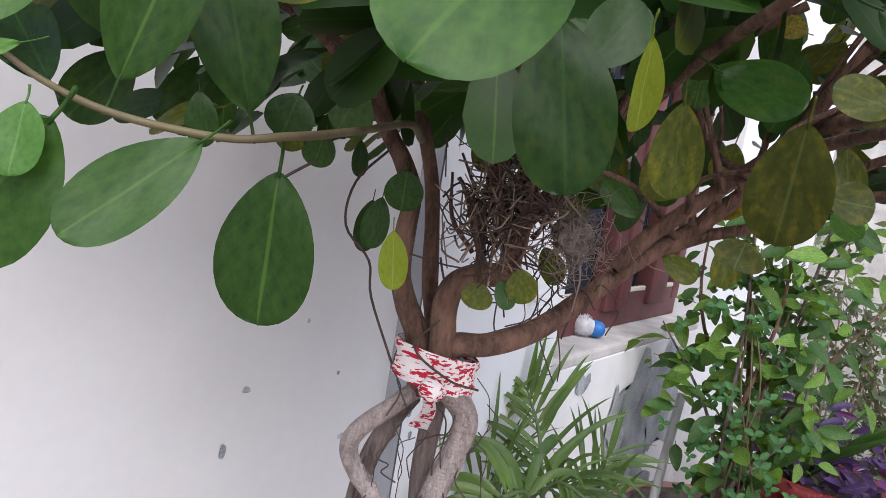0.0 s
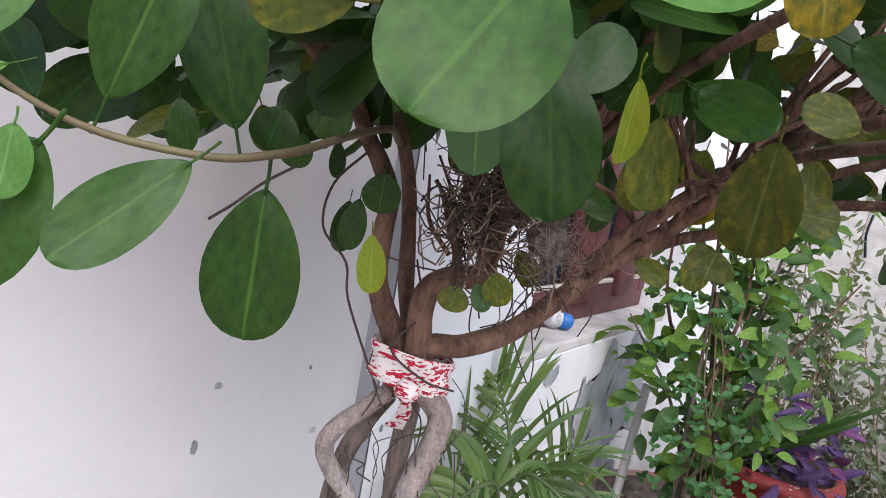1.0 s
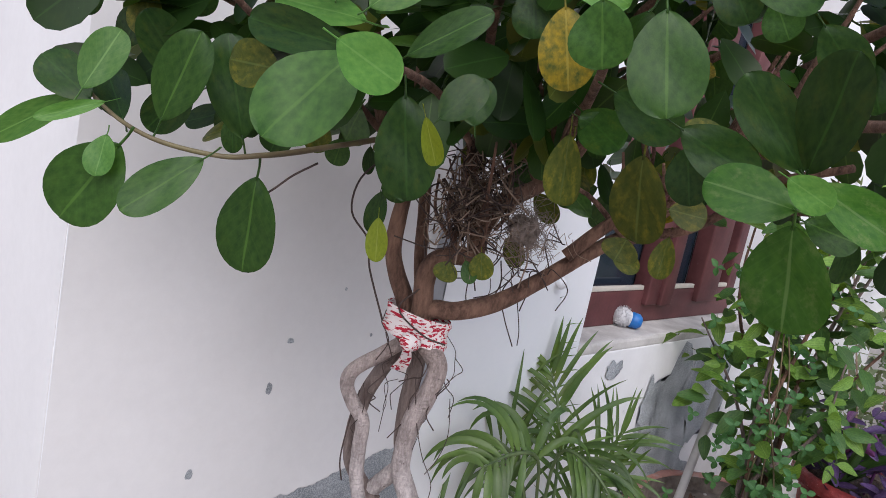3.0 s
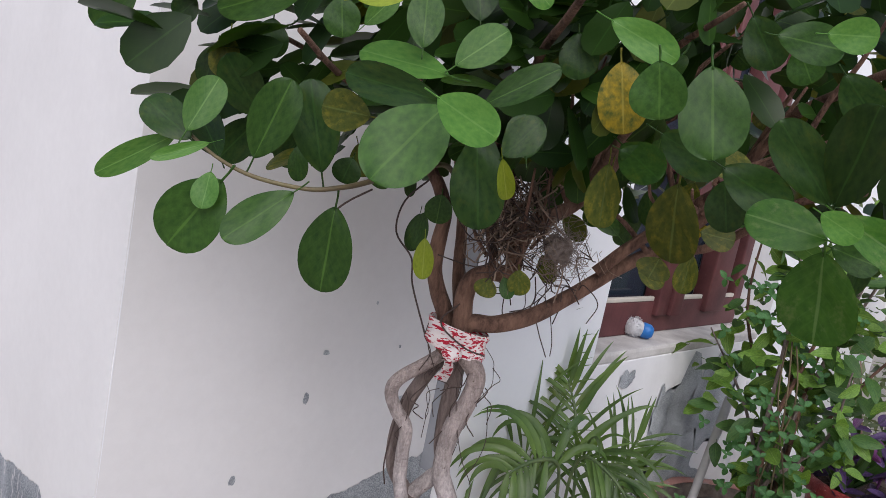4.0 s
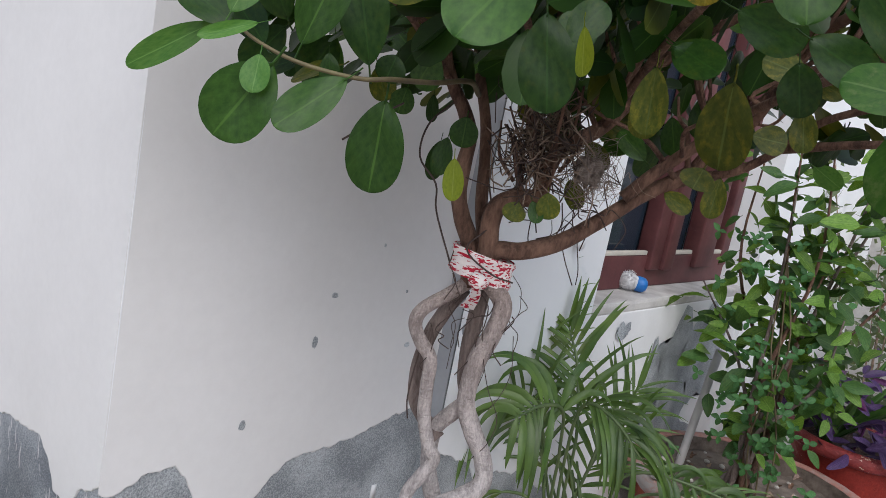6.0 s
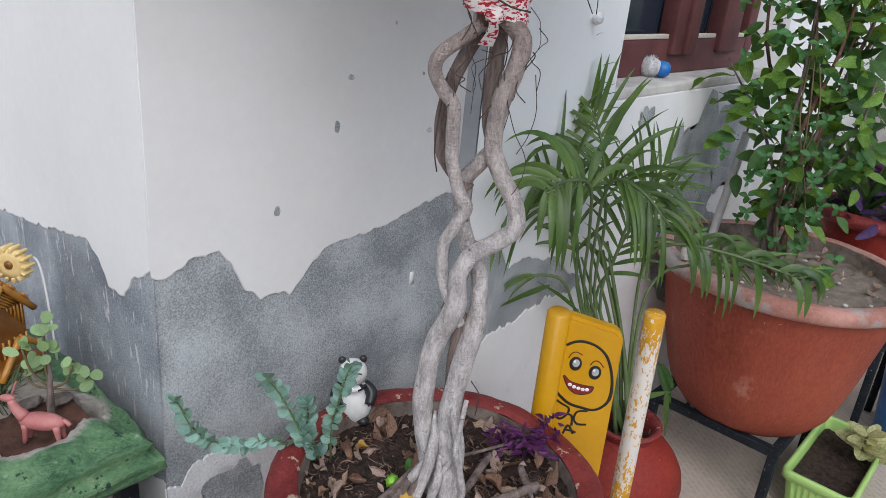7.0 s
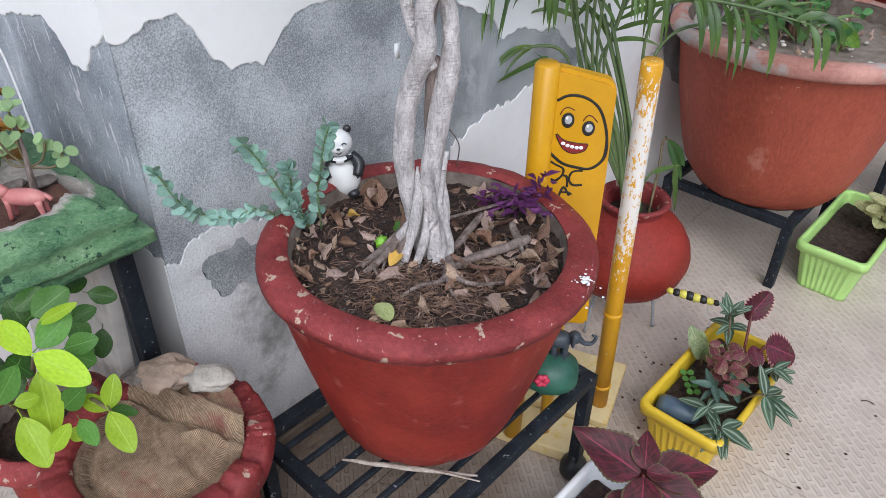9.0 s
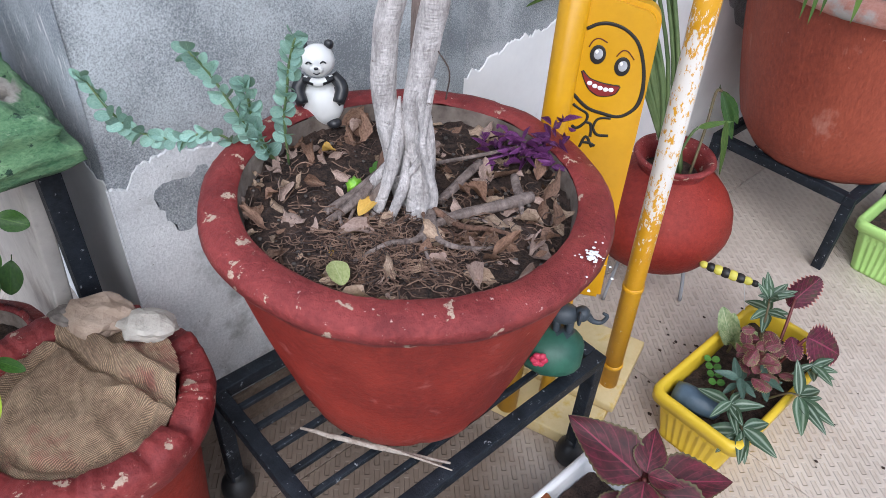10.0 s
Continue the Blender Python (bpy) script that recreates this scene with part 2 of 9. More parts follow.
IRON = surface("chipped_black_iron", (0.007, 0.009, 0.012, 1), (0.020, 0.025, 0.033, 1), 0.5, 30, 170, 0.9, 0.002, stain=(0.26, 0.27, 0.29, 1), stain_scale=120, stain_cover=0.635, stain_soft=0.03, spec=0.2, grit=0.7)
RUBBER = surface("black_plastic", (0.012, 0.012, 0.013, 1), (0.03, 0.03, 0.032, 1), 0.45, 30, 200, 0.1, 0.001)
YELLOW = surface("yellow_enamel", (0.50, 0.250, 0.002, 1), (0.62, 0.325, 0.003, 1), 0.30, 8, 100, 0.25, 0.001, stain=(0.66, 0.40, 0.10, 1), stain_scale=30, stain_cover=0.68, stain_soft=0.1)
YELLOW_WORN = surface("peeling_yellow_pipe", (0.54, 0.26, 0.004, 1), (0.65, 0.34, 0.008, 1), 0.42, 20, 160, 0.3, 0.001)
# the paint has flaked off in small scales, most of all along the upper half
yn, yl = YELLOW_WORN.node_tree.nodes, YELLOW_WORN.node_tree.links
yco, ysep, ymap, ynz = yn.new("ShaderNodeTexCoord"), yn.new("ShaderNodeSeparateXYZ"), yn.new("ShaderNodeMapping"), yn.new("ShaderNodeTexNoise")
yup, ydown, yless, ysum, ycut, ymix = yn.new("ShaderNodeMapRange"), yn.new("ShaderNodeMapRange"), yn.new("ShaderNodeMath"), yn.new("ShaderNodeMath"), yn.new("ShaderNodeMapRange"), yn.new("ShaderNodeMix")
yl.new(yco.outputs["Object"], ysep.inputs[0])
yl.new(yco.outputs["Object"], ymap.inputs["Vector"])
ymap.inputs["Scale"].default_value = (1, 1, 0.42)
ynz.inputs["Scale"].default_value, ynz.inputs["Detail"].default_value, ynz.inputs["Roughness"].default_value = 170, 8, 0.72
yl.new(ymap.outputs[0], ynz.inputs["Vector"])
yup.inputs["From Min"].default_value, yup.inputs["From Max"].default_value = 0.30, 0.50
yup.inputs["To Max"].default_value = 0.215
ydown.inputs["From Min"].default_value, ydown.inputs["From Max"].default_value = 0.66, 0.745
ydown.inputs["To Max"].default_value = 0.16
yless.operation, ysum.operation, ymix.data_type = "SUBTRACT", "ADD", "RGBA"
for ramp in (yup, ydown):
    yl.new(ysep.outputs["Z"], ramp.inputs["Value"])
yl.new(yup.outputs[0], yless.inputs[0])
yl.new(ydown.outputs[0], yless.inputs[1])
yl.new(yless.outputs[0], ysum.inputs[0])
yl.new(ynz.outputs["Fac"], ysum.inputs[1])
ycut.inputs["From Min"].default_value, ycut.inputs["From Max"].default_value = 0.635, 0.665
yl.new(ysum.outputs[0], ycut.inputs["Value"])
yl.new(ycut.outputs[0], ymix.inputs["Factor"])
yl.new(yn["Principled BSDF"].inputs["Base Color"].links[0].from_socket, ymix.inputs["A"])
ymix.inputs["B"].default_value = (0.70, 0.66, 0.61, 1)
yl.new(ymix.outputs["Result"], yn["Principled BSDF"].inputs["Base Color"])
YELLOW_WOOD = surface("faded_yellow_wood", (0.54, 0.41, 0.18, 1), (0.68, 0.55, 0.30, 1), 0.6, 14, 120, 0.4, 0.001, stain=(0.56, 0.36, 0.04, 1), stain_scale=12, stain_cover=0.58, stain_soft=0.1)
TRAY_YELLOW = surface("yellow_plastic", (0.62, 0.42, 0.02, 1), (0.70, 0.49, 0.03, 1), 0.4, 10, 150, 0.1, 0.001)
TRAY_GREEN = surface("lime_plastic", (0.36, 0.58, 0.16, 1), (0.44, 0.66, 0.22, 1), 0.4, 10, 150, 0.1, 0.001)
TRAY_WHITE = surface("white_plastic", (0.74, 0.74, 0.75, 1), (0.82, 0.82, 0.83, 1), 0.35, 10, 150, 0.1, 0.001)
BLACKPAINT = surface("black_line_paint", (0.010, 0.009, 0.008, 1), (0.02, 0.018, 0.016, 1), 0.5, 30, 200, 0.1, 0.001)
WHITEPAINT = surface("white_line_paint", (0.75, 0.75, 0.76, 1), (0.82, 0.82, 0.83, 1), 0.5, 30, 200, 0.1, 0.001)
MAROON = surface("dark_red_line_paint", (0.08, 0.012, 0.01, 1), (0.12, 0.02, 0.016, 1), 0.5, 30, 200, 0.1, 0.001)
WOOD_FRAME = surface("maroon_window_wood", (0.075, 0.022, 0.024, 1), (0.15, 0.05, 0.05, 1), 0.6, 12, 90, 0.4, 0.002, stain=(0.42, 0.36, 0.34, 1), stain_scale=22, stain_cover=0.69, stain_soft=0.04)
WAX = surface("pale_masking", (0.5, 0.46, 0.40, 1), (0.62, 0.58, 0.5, 1), 0.7, 20, 120, 0.2, 0.001)
LEAF_GREEN = leaf_surface("leaf_green", (0.021, 0.063, 0.010, 1), (0.050, 0.118, 0.019, 1), (0.085, 0.18, 0.030, 1), 0.33, (0.052, 0.108, 0.018, 1), 0.60)
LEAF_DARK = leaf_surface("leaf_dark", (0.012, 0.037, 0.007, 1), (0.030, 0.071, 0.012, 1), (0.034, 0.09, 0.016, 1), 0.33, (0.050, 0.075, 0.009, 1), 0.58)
LEAF_PALE = leaf_surface("leaf_pale", (0.028, 0.100, 0.010, 1), (0.062, 0.155, 0.018, 1), (0.13, 0.22, 0.07, 1), 0.36, (0.13, 0.19, 0.06, 1), 0.58)
LEAF_YOUNG = leaf_surface("leaf_young", (0.060, 0.17, 0.028, 1), (0.110, 0.240, 0.046, 1), (0.17, 0.33, 0.09, 1), 0.36, None, 0.6, 0.32)
LEAF_OLIVE = leaf_surface("leaf_olive", (0.050, 0.076, 0.010, 1), (0.110, 0.125, 0.015, 1), (0.12, 0.16, 0.04, 1), 0.45, (0.22, 0.20, 0.02, 1), 0.55)
LEAF_YELLOW = leaf_surface("leaf_yellow", (0.17, 0.15, 0.014, 1), (0.42, 0.29, 0.014, 1), (0.34, 0.28, 0.05, 1), 0.5, (0.070, 0.095, 0.016, 1), 0.48)
LEAF_LIME = leaf_surface("leaf_lime", (0.22, 0.30, 0.02, 1), (0.30, 0.38, 0.03, 1), (0.36, 0.42, 0.1, 1), 0.45, (0.14, 0.2, 0.02, 1), 0.6, 0.35)


# ---- mesh helpers ----
def part(name, bm, material, parent, label="", smooth=True):
    """Links a bmesh as one mesh object under a thing or a part."""
    me = bpy.data.meshes.new(name)
    bm.normal_update()
    bm.to_mesh(me)
    bm.free()
    for m in material if isinstance(material, (list, tuple)) else (material,):
        me.materials.append(m)
    if smooth:
        for f in me.polygons:
            f.use_smooth = True
    ob = new(name, me)
    if parent:
        ob.parent = parent
    return tagged(ob, label)


def thing(name, at, label, category, group="", turn=0.0, kind=""):
    """A top-level empty at a thing's base."""
    ob = new(name)
    ob.matrix_basis = pose(*at, 0, 0, turn)
    ob.empty_display_size = 0.02
    return tagged(ob, label, category, group, kind)


def piece(name, me, m, parent, material=None):
    """One more object on a shared mesh."""
    ob = new(name, me)
    ob.parent = parent
    ob.matrix_basis = m
    if material:
        ob.material_slots[0].link = "OBJECT"
        ob.material_slots[0].material = material
    return ob


def lathe(profile, segs=64, wobble=0.0, bm=None, seed=0.0):
    """A turned body from (radius, height) pairs."""
    bm = bm or bmesh.new()
    rings = []
    for r, z in profile:
        ring = []
        for i in range(segs):
            a = 2 * math.pi * i / segs
            k = 1 + wobble * noise.noise((math.cos(a) * 2 + seed, math.sin(a) * 2, z * 6))
            ring.append(bm.verts.new((r * k * math.cos(a), r * k * math.sin(a), z)))
        rings.append(ring)
    for p, q in zip(rings, rings[1:]):
        for i in range(segs):
            bm.faces.new((p[i], p[(i + 1) % segs], q[(i + 1) % segs], q[i]))
    return bm


def spline(points, steps):
    """Catmull-Rom points through the given ones (any number of values each)."""
    pts = [np.array(p, float) for p in points]
    pts = [2 * pts[0] - pts[1]] + pts + [2 * pts[-1] - pts[-2]]
    out = []
    for i in range(1, len(pts) - 2):
        a, b, c, d = pts[i - 1:i + 3]
        for s in range(steps):
            t = s / steps
            out.append(0.5 * (2 * b + (c - a) * t + (2 * a - 5 * b + 4 * c - d) * t * t + (3 * b - a - 3 * c + d) * t ** 3))
    out.append(pts[-2])
    return out


def tube(points, radii, segs=10, steps=5, bm=None, rough=0.0, cap=True):
    """A swept limb through points, with a radius at each."""
    bm = bm or bmesh.new()
    if isinstance(radii, (int, float)):
        radii = [radii] * len(points)
    path = spline([(*p, r) for p, r in zip(points, radii)], steps)
    up, rings = Vector((0.3, 0.2, 0.93)), []
    for i, q in enumerate(path):
        a, b = path[max(i - 1, 0)], path[min(i + 1, len(path) - 1)]
        d = Vector(b[:3] - a[:3]).normalized()
        side = d.cross(up)
        side = side.normalized() if side.length > 1e-4 else d.orthogonal().normalized()
        up = side.cross(d)
        ring = []
        for k in range(segs):
            w = 2 * math.pi * k / segs
            r = float(q[3])
            if rough:
                r *= 1 + rough * noise.noise((q[0] * 40 + math.cos(w), q[1] * 40 + math.sin(w), q[2] * 40))
            ring.append(bm.verts.new(Vector(q[:3]) + float(r) * (math.cos(w) * side + math.sin(w) * up)))
        rings.append(ring)
    for p, q in zip(rings, rings[1:]):
        for k in range(segs):
            bm.faces.new((p[k], p[(k + 1) % segs], q[(k + 1) % segs], q[k]))
    if cap:
        bm.faces.new(rings[0][::-1])
        bm.faces.new(rings[-1])
    return bm


def block(size, at=(0, 0, 0), bevel=0.0, bm=None, turn=None, segs=2):
    """A box of that size, its middle at a place, with rounded edges."""
    bm = bm or bmesh.new()
    made = bmesh.ops.create_cube(bm, size=1.0)["verts"]
    m = Matrix.Translation(at) @ (turn or Matrix.Identity(4)) @ Matrix.Diagonal((*size, 1))
    bmesh.ops.transform(bm, matrix=m, verts=made)
    if bevel:
        edges = list({e for v in made for e in v.link_edges})
        bmesh.ops.bevel(bm, geom=edges, offset=bevel, segments=segs, affect="EDGES", profile=0.6)
    return bm


def lump(radius, at=(0, 0, 0), scale=(1, 1, 1), rough=0.2, freq=3.0, seed=0, bm=None, sub=3, index=0):
    """An uneven stone-like or cloth-like lump."""
    bm = bm or bmesh.new()
    made = bmesh.ops.create_icosphere(bm, subdivisions=sub, radius=1.0)["verts"]
    for v in made:
        k = 1 + rough * noise.noise(v.co * freq + Vector((seed * 7.1, 0, 0)))
        v.co = Vector((v.co.x * scale[0], v.co.y * scale[1], v.co.z * scale[2])) * k * radius + Vector(at)
    if index:
        for f in {f for v in made for f in v.link_faces}:
            f.material_index = index
    return bm


def leaf_mesh(name, material, widest=0.58, tip=0.0, fold=0.12, droop=0.10, rows=16, cols=8, teeth=0.0, stalk=0.0, base=0.68, blunt=2.4, point=0.5):
    """A leaf one long (y) and one wide (x): outline, keel along the midrib, curl to the tip. A stalk can go on behind it."""
    bm = bmesh.new()
    uv = bm.loops.layers.uv.new("UVMap")
    grid = []
    for j in range(rows + 1):
        t = (1 - math.cos(math.pi * j / rows)) / 2
        if t < widest:
            half = 0.5 * math.sin(math.pi / 2 * t / widest) ** base
        else:
            half = 0.5 * (1 - ((t - widest) / (1 - widest)) ** blunt) ** point
        half = max(half, 0.006)
        row = []
        for i in range(cols + 1):
            u = 2 * i / cols - 1
            k = 1 + (teeth * (1 if j % 2 else -1) if abs(u) == 1 else 0)
            x = u * half * k
            z = fold * (abs(x) ** 1.4) * 0.9 - droop * t * t + 0.012 * math.sin(9 * t + 3 * u)
            row.append(bm.verts.new((x, t - tip * 0.3 * u * u * (t > 0.9), z)))
        grid.append(row)
    for j in range(rows):
        for i in range(cols):
            f = bm.faces.new((grid[j][i], grid[j][i + 1], grid[j + 1][i + 1], grid[j + 1][i]))
            for loop, (a, b) in zip(f.loops, ((i, j), (i + 1, j), (i + 1, j + 1), (i, j + 1))):
                loop[uv].uv = (a / cols, b / rows)
    if stalk:
        tube([(0, 0.04, 0.0), (0, -stalk * 0.5, -0.02), (0, -stalk, 0.03)], [0.022, 0.02, 0.024], 5, 2, bm)
    me = bpy.data.meshes.new(name)
    bm.normal_update()
    bm.to_mesh(me)
    bm.free()
    me.materials.append(material)
    for f in me.polygons:
        f.use_smooth = True
    return me


def aim(base, tip, width, facing, thick=None):
    """The matrix that lays a leaf mesh from base to tip, its upper face towards the point facing."""
    base, tip = Vector(base), Vector(tip)
    y = tip - base
    length = y.length
    y.normalize()
    z = Vector(facing) - (base + tip) / 2
    z = (z - z.dot(y) * y)
    z = z.normalized() if z.length > 1e-5 else y.orthogonal().normalized()
    x = y.cross(z)
    r = Matrix((x, y, z)).transposed().to_4x4()
    return Matrix.Translation(base) @ r @ Matrix.Diagonal((width, length, (width + length) / 2, 1))


# ---- the setting ----
WALL_X, CORNER_Y, STEP_Y, STEP_X, JAMB_Y = -0.572, 0.349, 0.925, -0.535, 1.37


def structure(name, bm, material, label, category="wall", smooth=False):
    return tagged(part(name, bm, material, None, label, smooth), label, category, "", "structure")


def profile_at(knots, u, jag=0.006, seed=0.0):
    """The height of a torn edge at u: knots joined by straight runs, roughened."""
    us, zs = zip(*knots)
    return float(np.interp(u, us, zs)) + jag * noise.noise((u * 60 + seed, 0.3, 0)) + 0.5 * jag * noise.noise((u * 190 + seed, 1.7, 0))


def paint_skin(place, u0, u1, low, high, thick=0.0036, step=0.004):
    """A coat of paint with torn edges: columns from low(u) to high(u); place(u, z, out) gives the point."""
    bm = bmesh.new()
    n = max(2, int((u1 - u0) / step))
    cols = []
    for i in range(n + 1):
        u = u0 + (u1 - u0) * i / n
        a, b = low(u), high(u)
        b = max(b, a + 0.002)
        cols.append([bm.verts.new(place(u, z, o)) for z, o in ((a, 0.0), (a + 0.0006, thick * 0.8), (a + 0.0025, thick), (b - 0.0025, thick), (b, 0.0))])
    for p, q in zip(cols, cols[1:]):
        for k in range(4):
            bm.faces.new((p[k], q[k], q[k + 1], p[k + 1]))
    bmesh.ops.recalc_face_normals(bm, faces=bm.faces)
    return bm


HIGH = 3.2
structure("wall_west", block((0.26, STEP_Y - CORNER_Y - 0.0022, HIGH), (WALL_X - 0.1322, (STEP_Y + CORNER_Y + 0.0022) / 2, HIGH / 2)), PLASTER, "grey bare cement plaster under peeling white paint")
wall_pier = structure("wall_pier", block((0.295, JAMB_Y - STEP_Y, HIGH), (STEP_X - 0.1497, (JAMB_Y + STEP_Y) / 2, HIGH / 2)), PLASTER, "plastered pier beside the window, paint flaking off low down")
wall_front = structure("wall_front", block((2.6, 0.25, HIGH), (WALL_X - 0.264 - 1.3 + 0.0, CORNER_Y + 0.1272, HIGH / 2)), PLASTER, "grey streaked plaster with a white painted upper part")
structure("wall_under_window", block((0.28, 1.03, 1.035), (STEP_X - 0.155, JAMB_Y + 0.5145, 0.5175), 0.004), LOWPAINT, "dirty white wall below the window sill")
structure("wall_over_window", block((0.28, 1.03, HIGH - 2.25), (STEP_X - 0.155, JAMB_Y + 0.5145, 2.25 + (HIGH - 2.25) / 2)), PAINT_FRESH, "white wall above the window")
structure("wall_beyond_window", block((0.29, 1.6, HIGH), (STEP_X - 0.147, JAMB_Y + 1.029 + 0.8, HIGH / 2)), PAINT_FRESH, "white painted wall beyond the window")
structure("wall_inside", block((0.1, 1.6, HIGH), (STEP_X - 1.2, JAMB_Y + 0.5, HIGH / 2)), PAINT, "plain wall of the dark room behind the window")
structure("ceiling", block((2.9, 4.0, 0.15), (WALL_X - 1.45, CORNER_Y + 2.0, HIGH + 0.0755)), PAINT, "plain flat roof slab over the room", "ceiling")
wall_end = structure("wall_end", block((5.0, 0.2, 2.6), (1.6, 4.3, 1.3)), SILLM, "pale weathered yard wall at the far end")
wall_yard = structure("wall_yard", block((0.2, 9.0, 2.0), (4.2, 0.0, 1.0)), PAINT, "plain white wall across the yard")

side_edge = [(0.34, 0.895), (0.36, 0.876), (0.40, 0.897), (0.443, 0.900), (0.462, 0.88), (0.481, 0.834), (0.506, 0.811), (0.532, 0.814), (0.562, 0.801), (0.60, 0.845), (0.63, 0.864), (0.70, 0.868), (0.764, 0.876), (0.82, 0.892), (0.93, 0.908)]
front_edge = [(-3.0, 0.80), (-1.3, 0.80), (-1.0, 0.83), (-0.879, 0.853), (-0.76, 0.876), (-0.727, 0.857), (-0.70, 0.824), (-0.655, 0.826), (-0.62, 0.868), (-0.57, 0.893)]
pier_edge = [(0.9, 0.84), (1.0, 0.79), (1.035, 0.775), (1.065, 0.725), (1.115, 0.737), (1.2, 0.712), (1.24, 0.712), (1.30, 0.655), (1.40, 0.62)]
structure("paint_west", paint_skin(lambda u, z, o: (WALL_X - 0.0022 + o, u, z), CORNER_Y - 0.0022, STEP_Y, lambda u: profile_at(side_edge, u), lambda u: HIGH), PAINT, "off-white wall paint torn along its lower edge", "paint")
structure("paint_front", paint_skin(lambda u, z, o: (u, CORNER_Y + 0.0022 - o, z), -3.0, WALL_X, lambda u: profile_at(front_edge, u, seed=5), lambda u: HIGH), PAINT, "off-white wall paint torn along its lower edge", "paint")
structure("paint_pier", paint_skin(lambda u, z, o: (STEP_X - 0.0022 + o, u, z), STEP_Y - 0.0022, JAMB_Y, lambda u: profile_at(pier_edge, u, seed=9), lambda u: HIGH), PAINT_FRESH, "white wall paint with a torn lower edge on the pier", "paint")
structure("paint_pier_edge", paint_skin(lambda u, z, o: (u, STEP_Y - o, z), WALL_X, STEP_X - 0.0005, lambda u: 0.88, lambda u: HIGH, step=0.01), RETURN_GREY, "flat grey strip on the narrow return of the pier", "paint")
low_side = [(0.33, 0.56), (0.37, 0.55), (0.40, 0.583), (0.44, 0.585), (0.51, 0.562), (0.545, 0.54), (0.56, 0.46), (0.575, 0.36), (0.60, 0.25), (0.65, 0.1)]
structure("paint_low_west", paint_skin(lambda u, z, o: (WALL_X - 0.0022 + o, u, z), CORNER_Y - 0.001, 0.65, lambda u: 0.0, lambda u: profile_at(low_side, u, 0.012, 3), 0.0016), LOWGRIME, "stained remains of white paint low on the wall", "paint")
low_pier = [(0.92, 0.55), (1.03, 0.588), (1.10, 0.587), (1.16, 0.602), (1.24, 0.612), (1.30, 0.60), (1.38, 0.60)]
structure("paint_low_pier", paint_skin(lambda u, z, o: (STEP_X - 0.0022 + o, u, z), STEP_Y, JAMB_Y, lambda u: 0.0, lambda u: min(profile_at(low_pier, u, 0.014, 8), profile_at(pier_edge, u, seed=9) - 0.01), 0.0016), LOWPAINT, "stained white paint low on the pier", "paint")
structure("plaster_front", paint_skin(lambda u, z, o: (u, CORNER_Y + 0.0022 - o, z), -2.5, WALL_X + 0.0005, lambda u: 0.40, lambda u: profile_at(front_edge, u, seed=5) + 0.001, 0.0008), PLASTER_RUN, "grey plaster with white drips and streaks", "plaster")
structure("paint_low_front", paint_skin(lambda u, z, o: (u, CORNER_Y + 0.0022 - o, z), -2.5, WALL_X, lambda u: 0.0, lambda u: 0.562 + 0.014 * noise.noise((u * 22, 0, 2)) + 0.006 * noise.noise((u * 90, 0, 5)), 0.0016), LOWPAINT, "stained white paint low on the front wall", "paint")


SKIRT = surface("grimy_brown_cement", (0.105, 0.072, 0.050, 1), (0.23, 0.170, 0.125, 1), 0.85, 12, 160, 0.7, 0.003, stain=(0.06, 0.048, 0.038, 1), stain_scale=9, stain_cover=0.56, stain_soft=0.12, grit=0.9)
structure("baseboard", block((0.010, STEP_Y - CORNER_Y - 0.004, 0.075), (WALL_X + 0.0070, (STEP_Y + CORNER_Y) / 2, 0.0376), 0.003), SKIRT, "low grimy brown cement skirting along the wall foot", "skirting")
structure("corner_bead", tube([(WALL_X + 0.0005, CORNER_Y - 0.0005, 0.885 + 0.29 * k) for k in range(9)], [0.0009 + 0.0005 * (k % 2) for k in range(9)], 6, 6, rough=0.3), PAINT_FRESH, "ragged bright bead of paint along the wall corner", "paint", True)


def chip(u, z, w, h, seed, plane="west"):
    """A spot where the paint has come off, showing grey plaster."""
    bm = bmesh.new()
    ring = []
    for k in range(14):
        a = 2 * math.pi * k / 14
        r = 1 + 0.35 * noise.noise((math.cos(a) * 1.5 + seed, math.sin(a) * 1.5, seed))
        du, dz = w * r * math.cos(a), h * r * math.sin(a)
        ring.append(bm.verts.new((WALL_X + 0.0019, u + du, z + dz) if plane == "west" else (STEP_X + 0.0019, u + du, z + dz)))
    bm.faces.new(ring)
    structure("paint_chip", bm, PLASTER, "small grey spot where the wall paint has flaked", "paint chip")


for u, z, w, h in ((0.662, 1.119, 0.006, 0.0045), (0.639, 1.049, 0.0055, 0.009), (0.535, 0.939, 0.006, 0.008), (0.746, 1.195, 0.0025, 0.003), (0.813, 1.118, 0.003, 0.003), (0.837, 1.024, 0.006, 0.005)):
    chip(u, z, w, h, u * 50)
chip(0.935, 1.055, 0.007, 0.010, 4.0, "pier")
chip(0.945, 1.015, 0.005, 0.006, 7.0, "pier")
lower_chip = part("paint_flake", block((0.0012, 0.012, 0.026), (WALL_X - 0.0016, 0.827, 0.755), 0.0), LOWPAINT, None, "white flake of paint left on grey plaster")
tagged(lower_chip, "white flake of paint left on grey plaster", "paint chip", "", "structure")
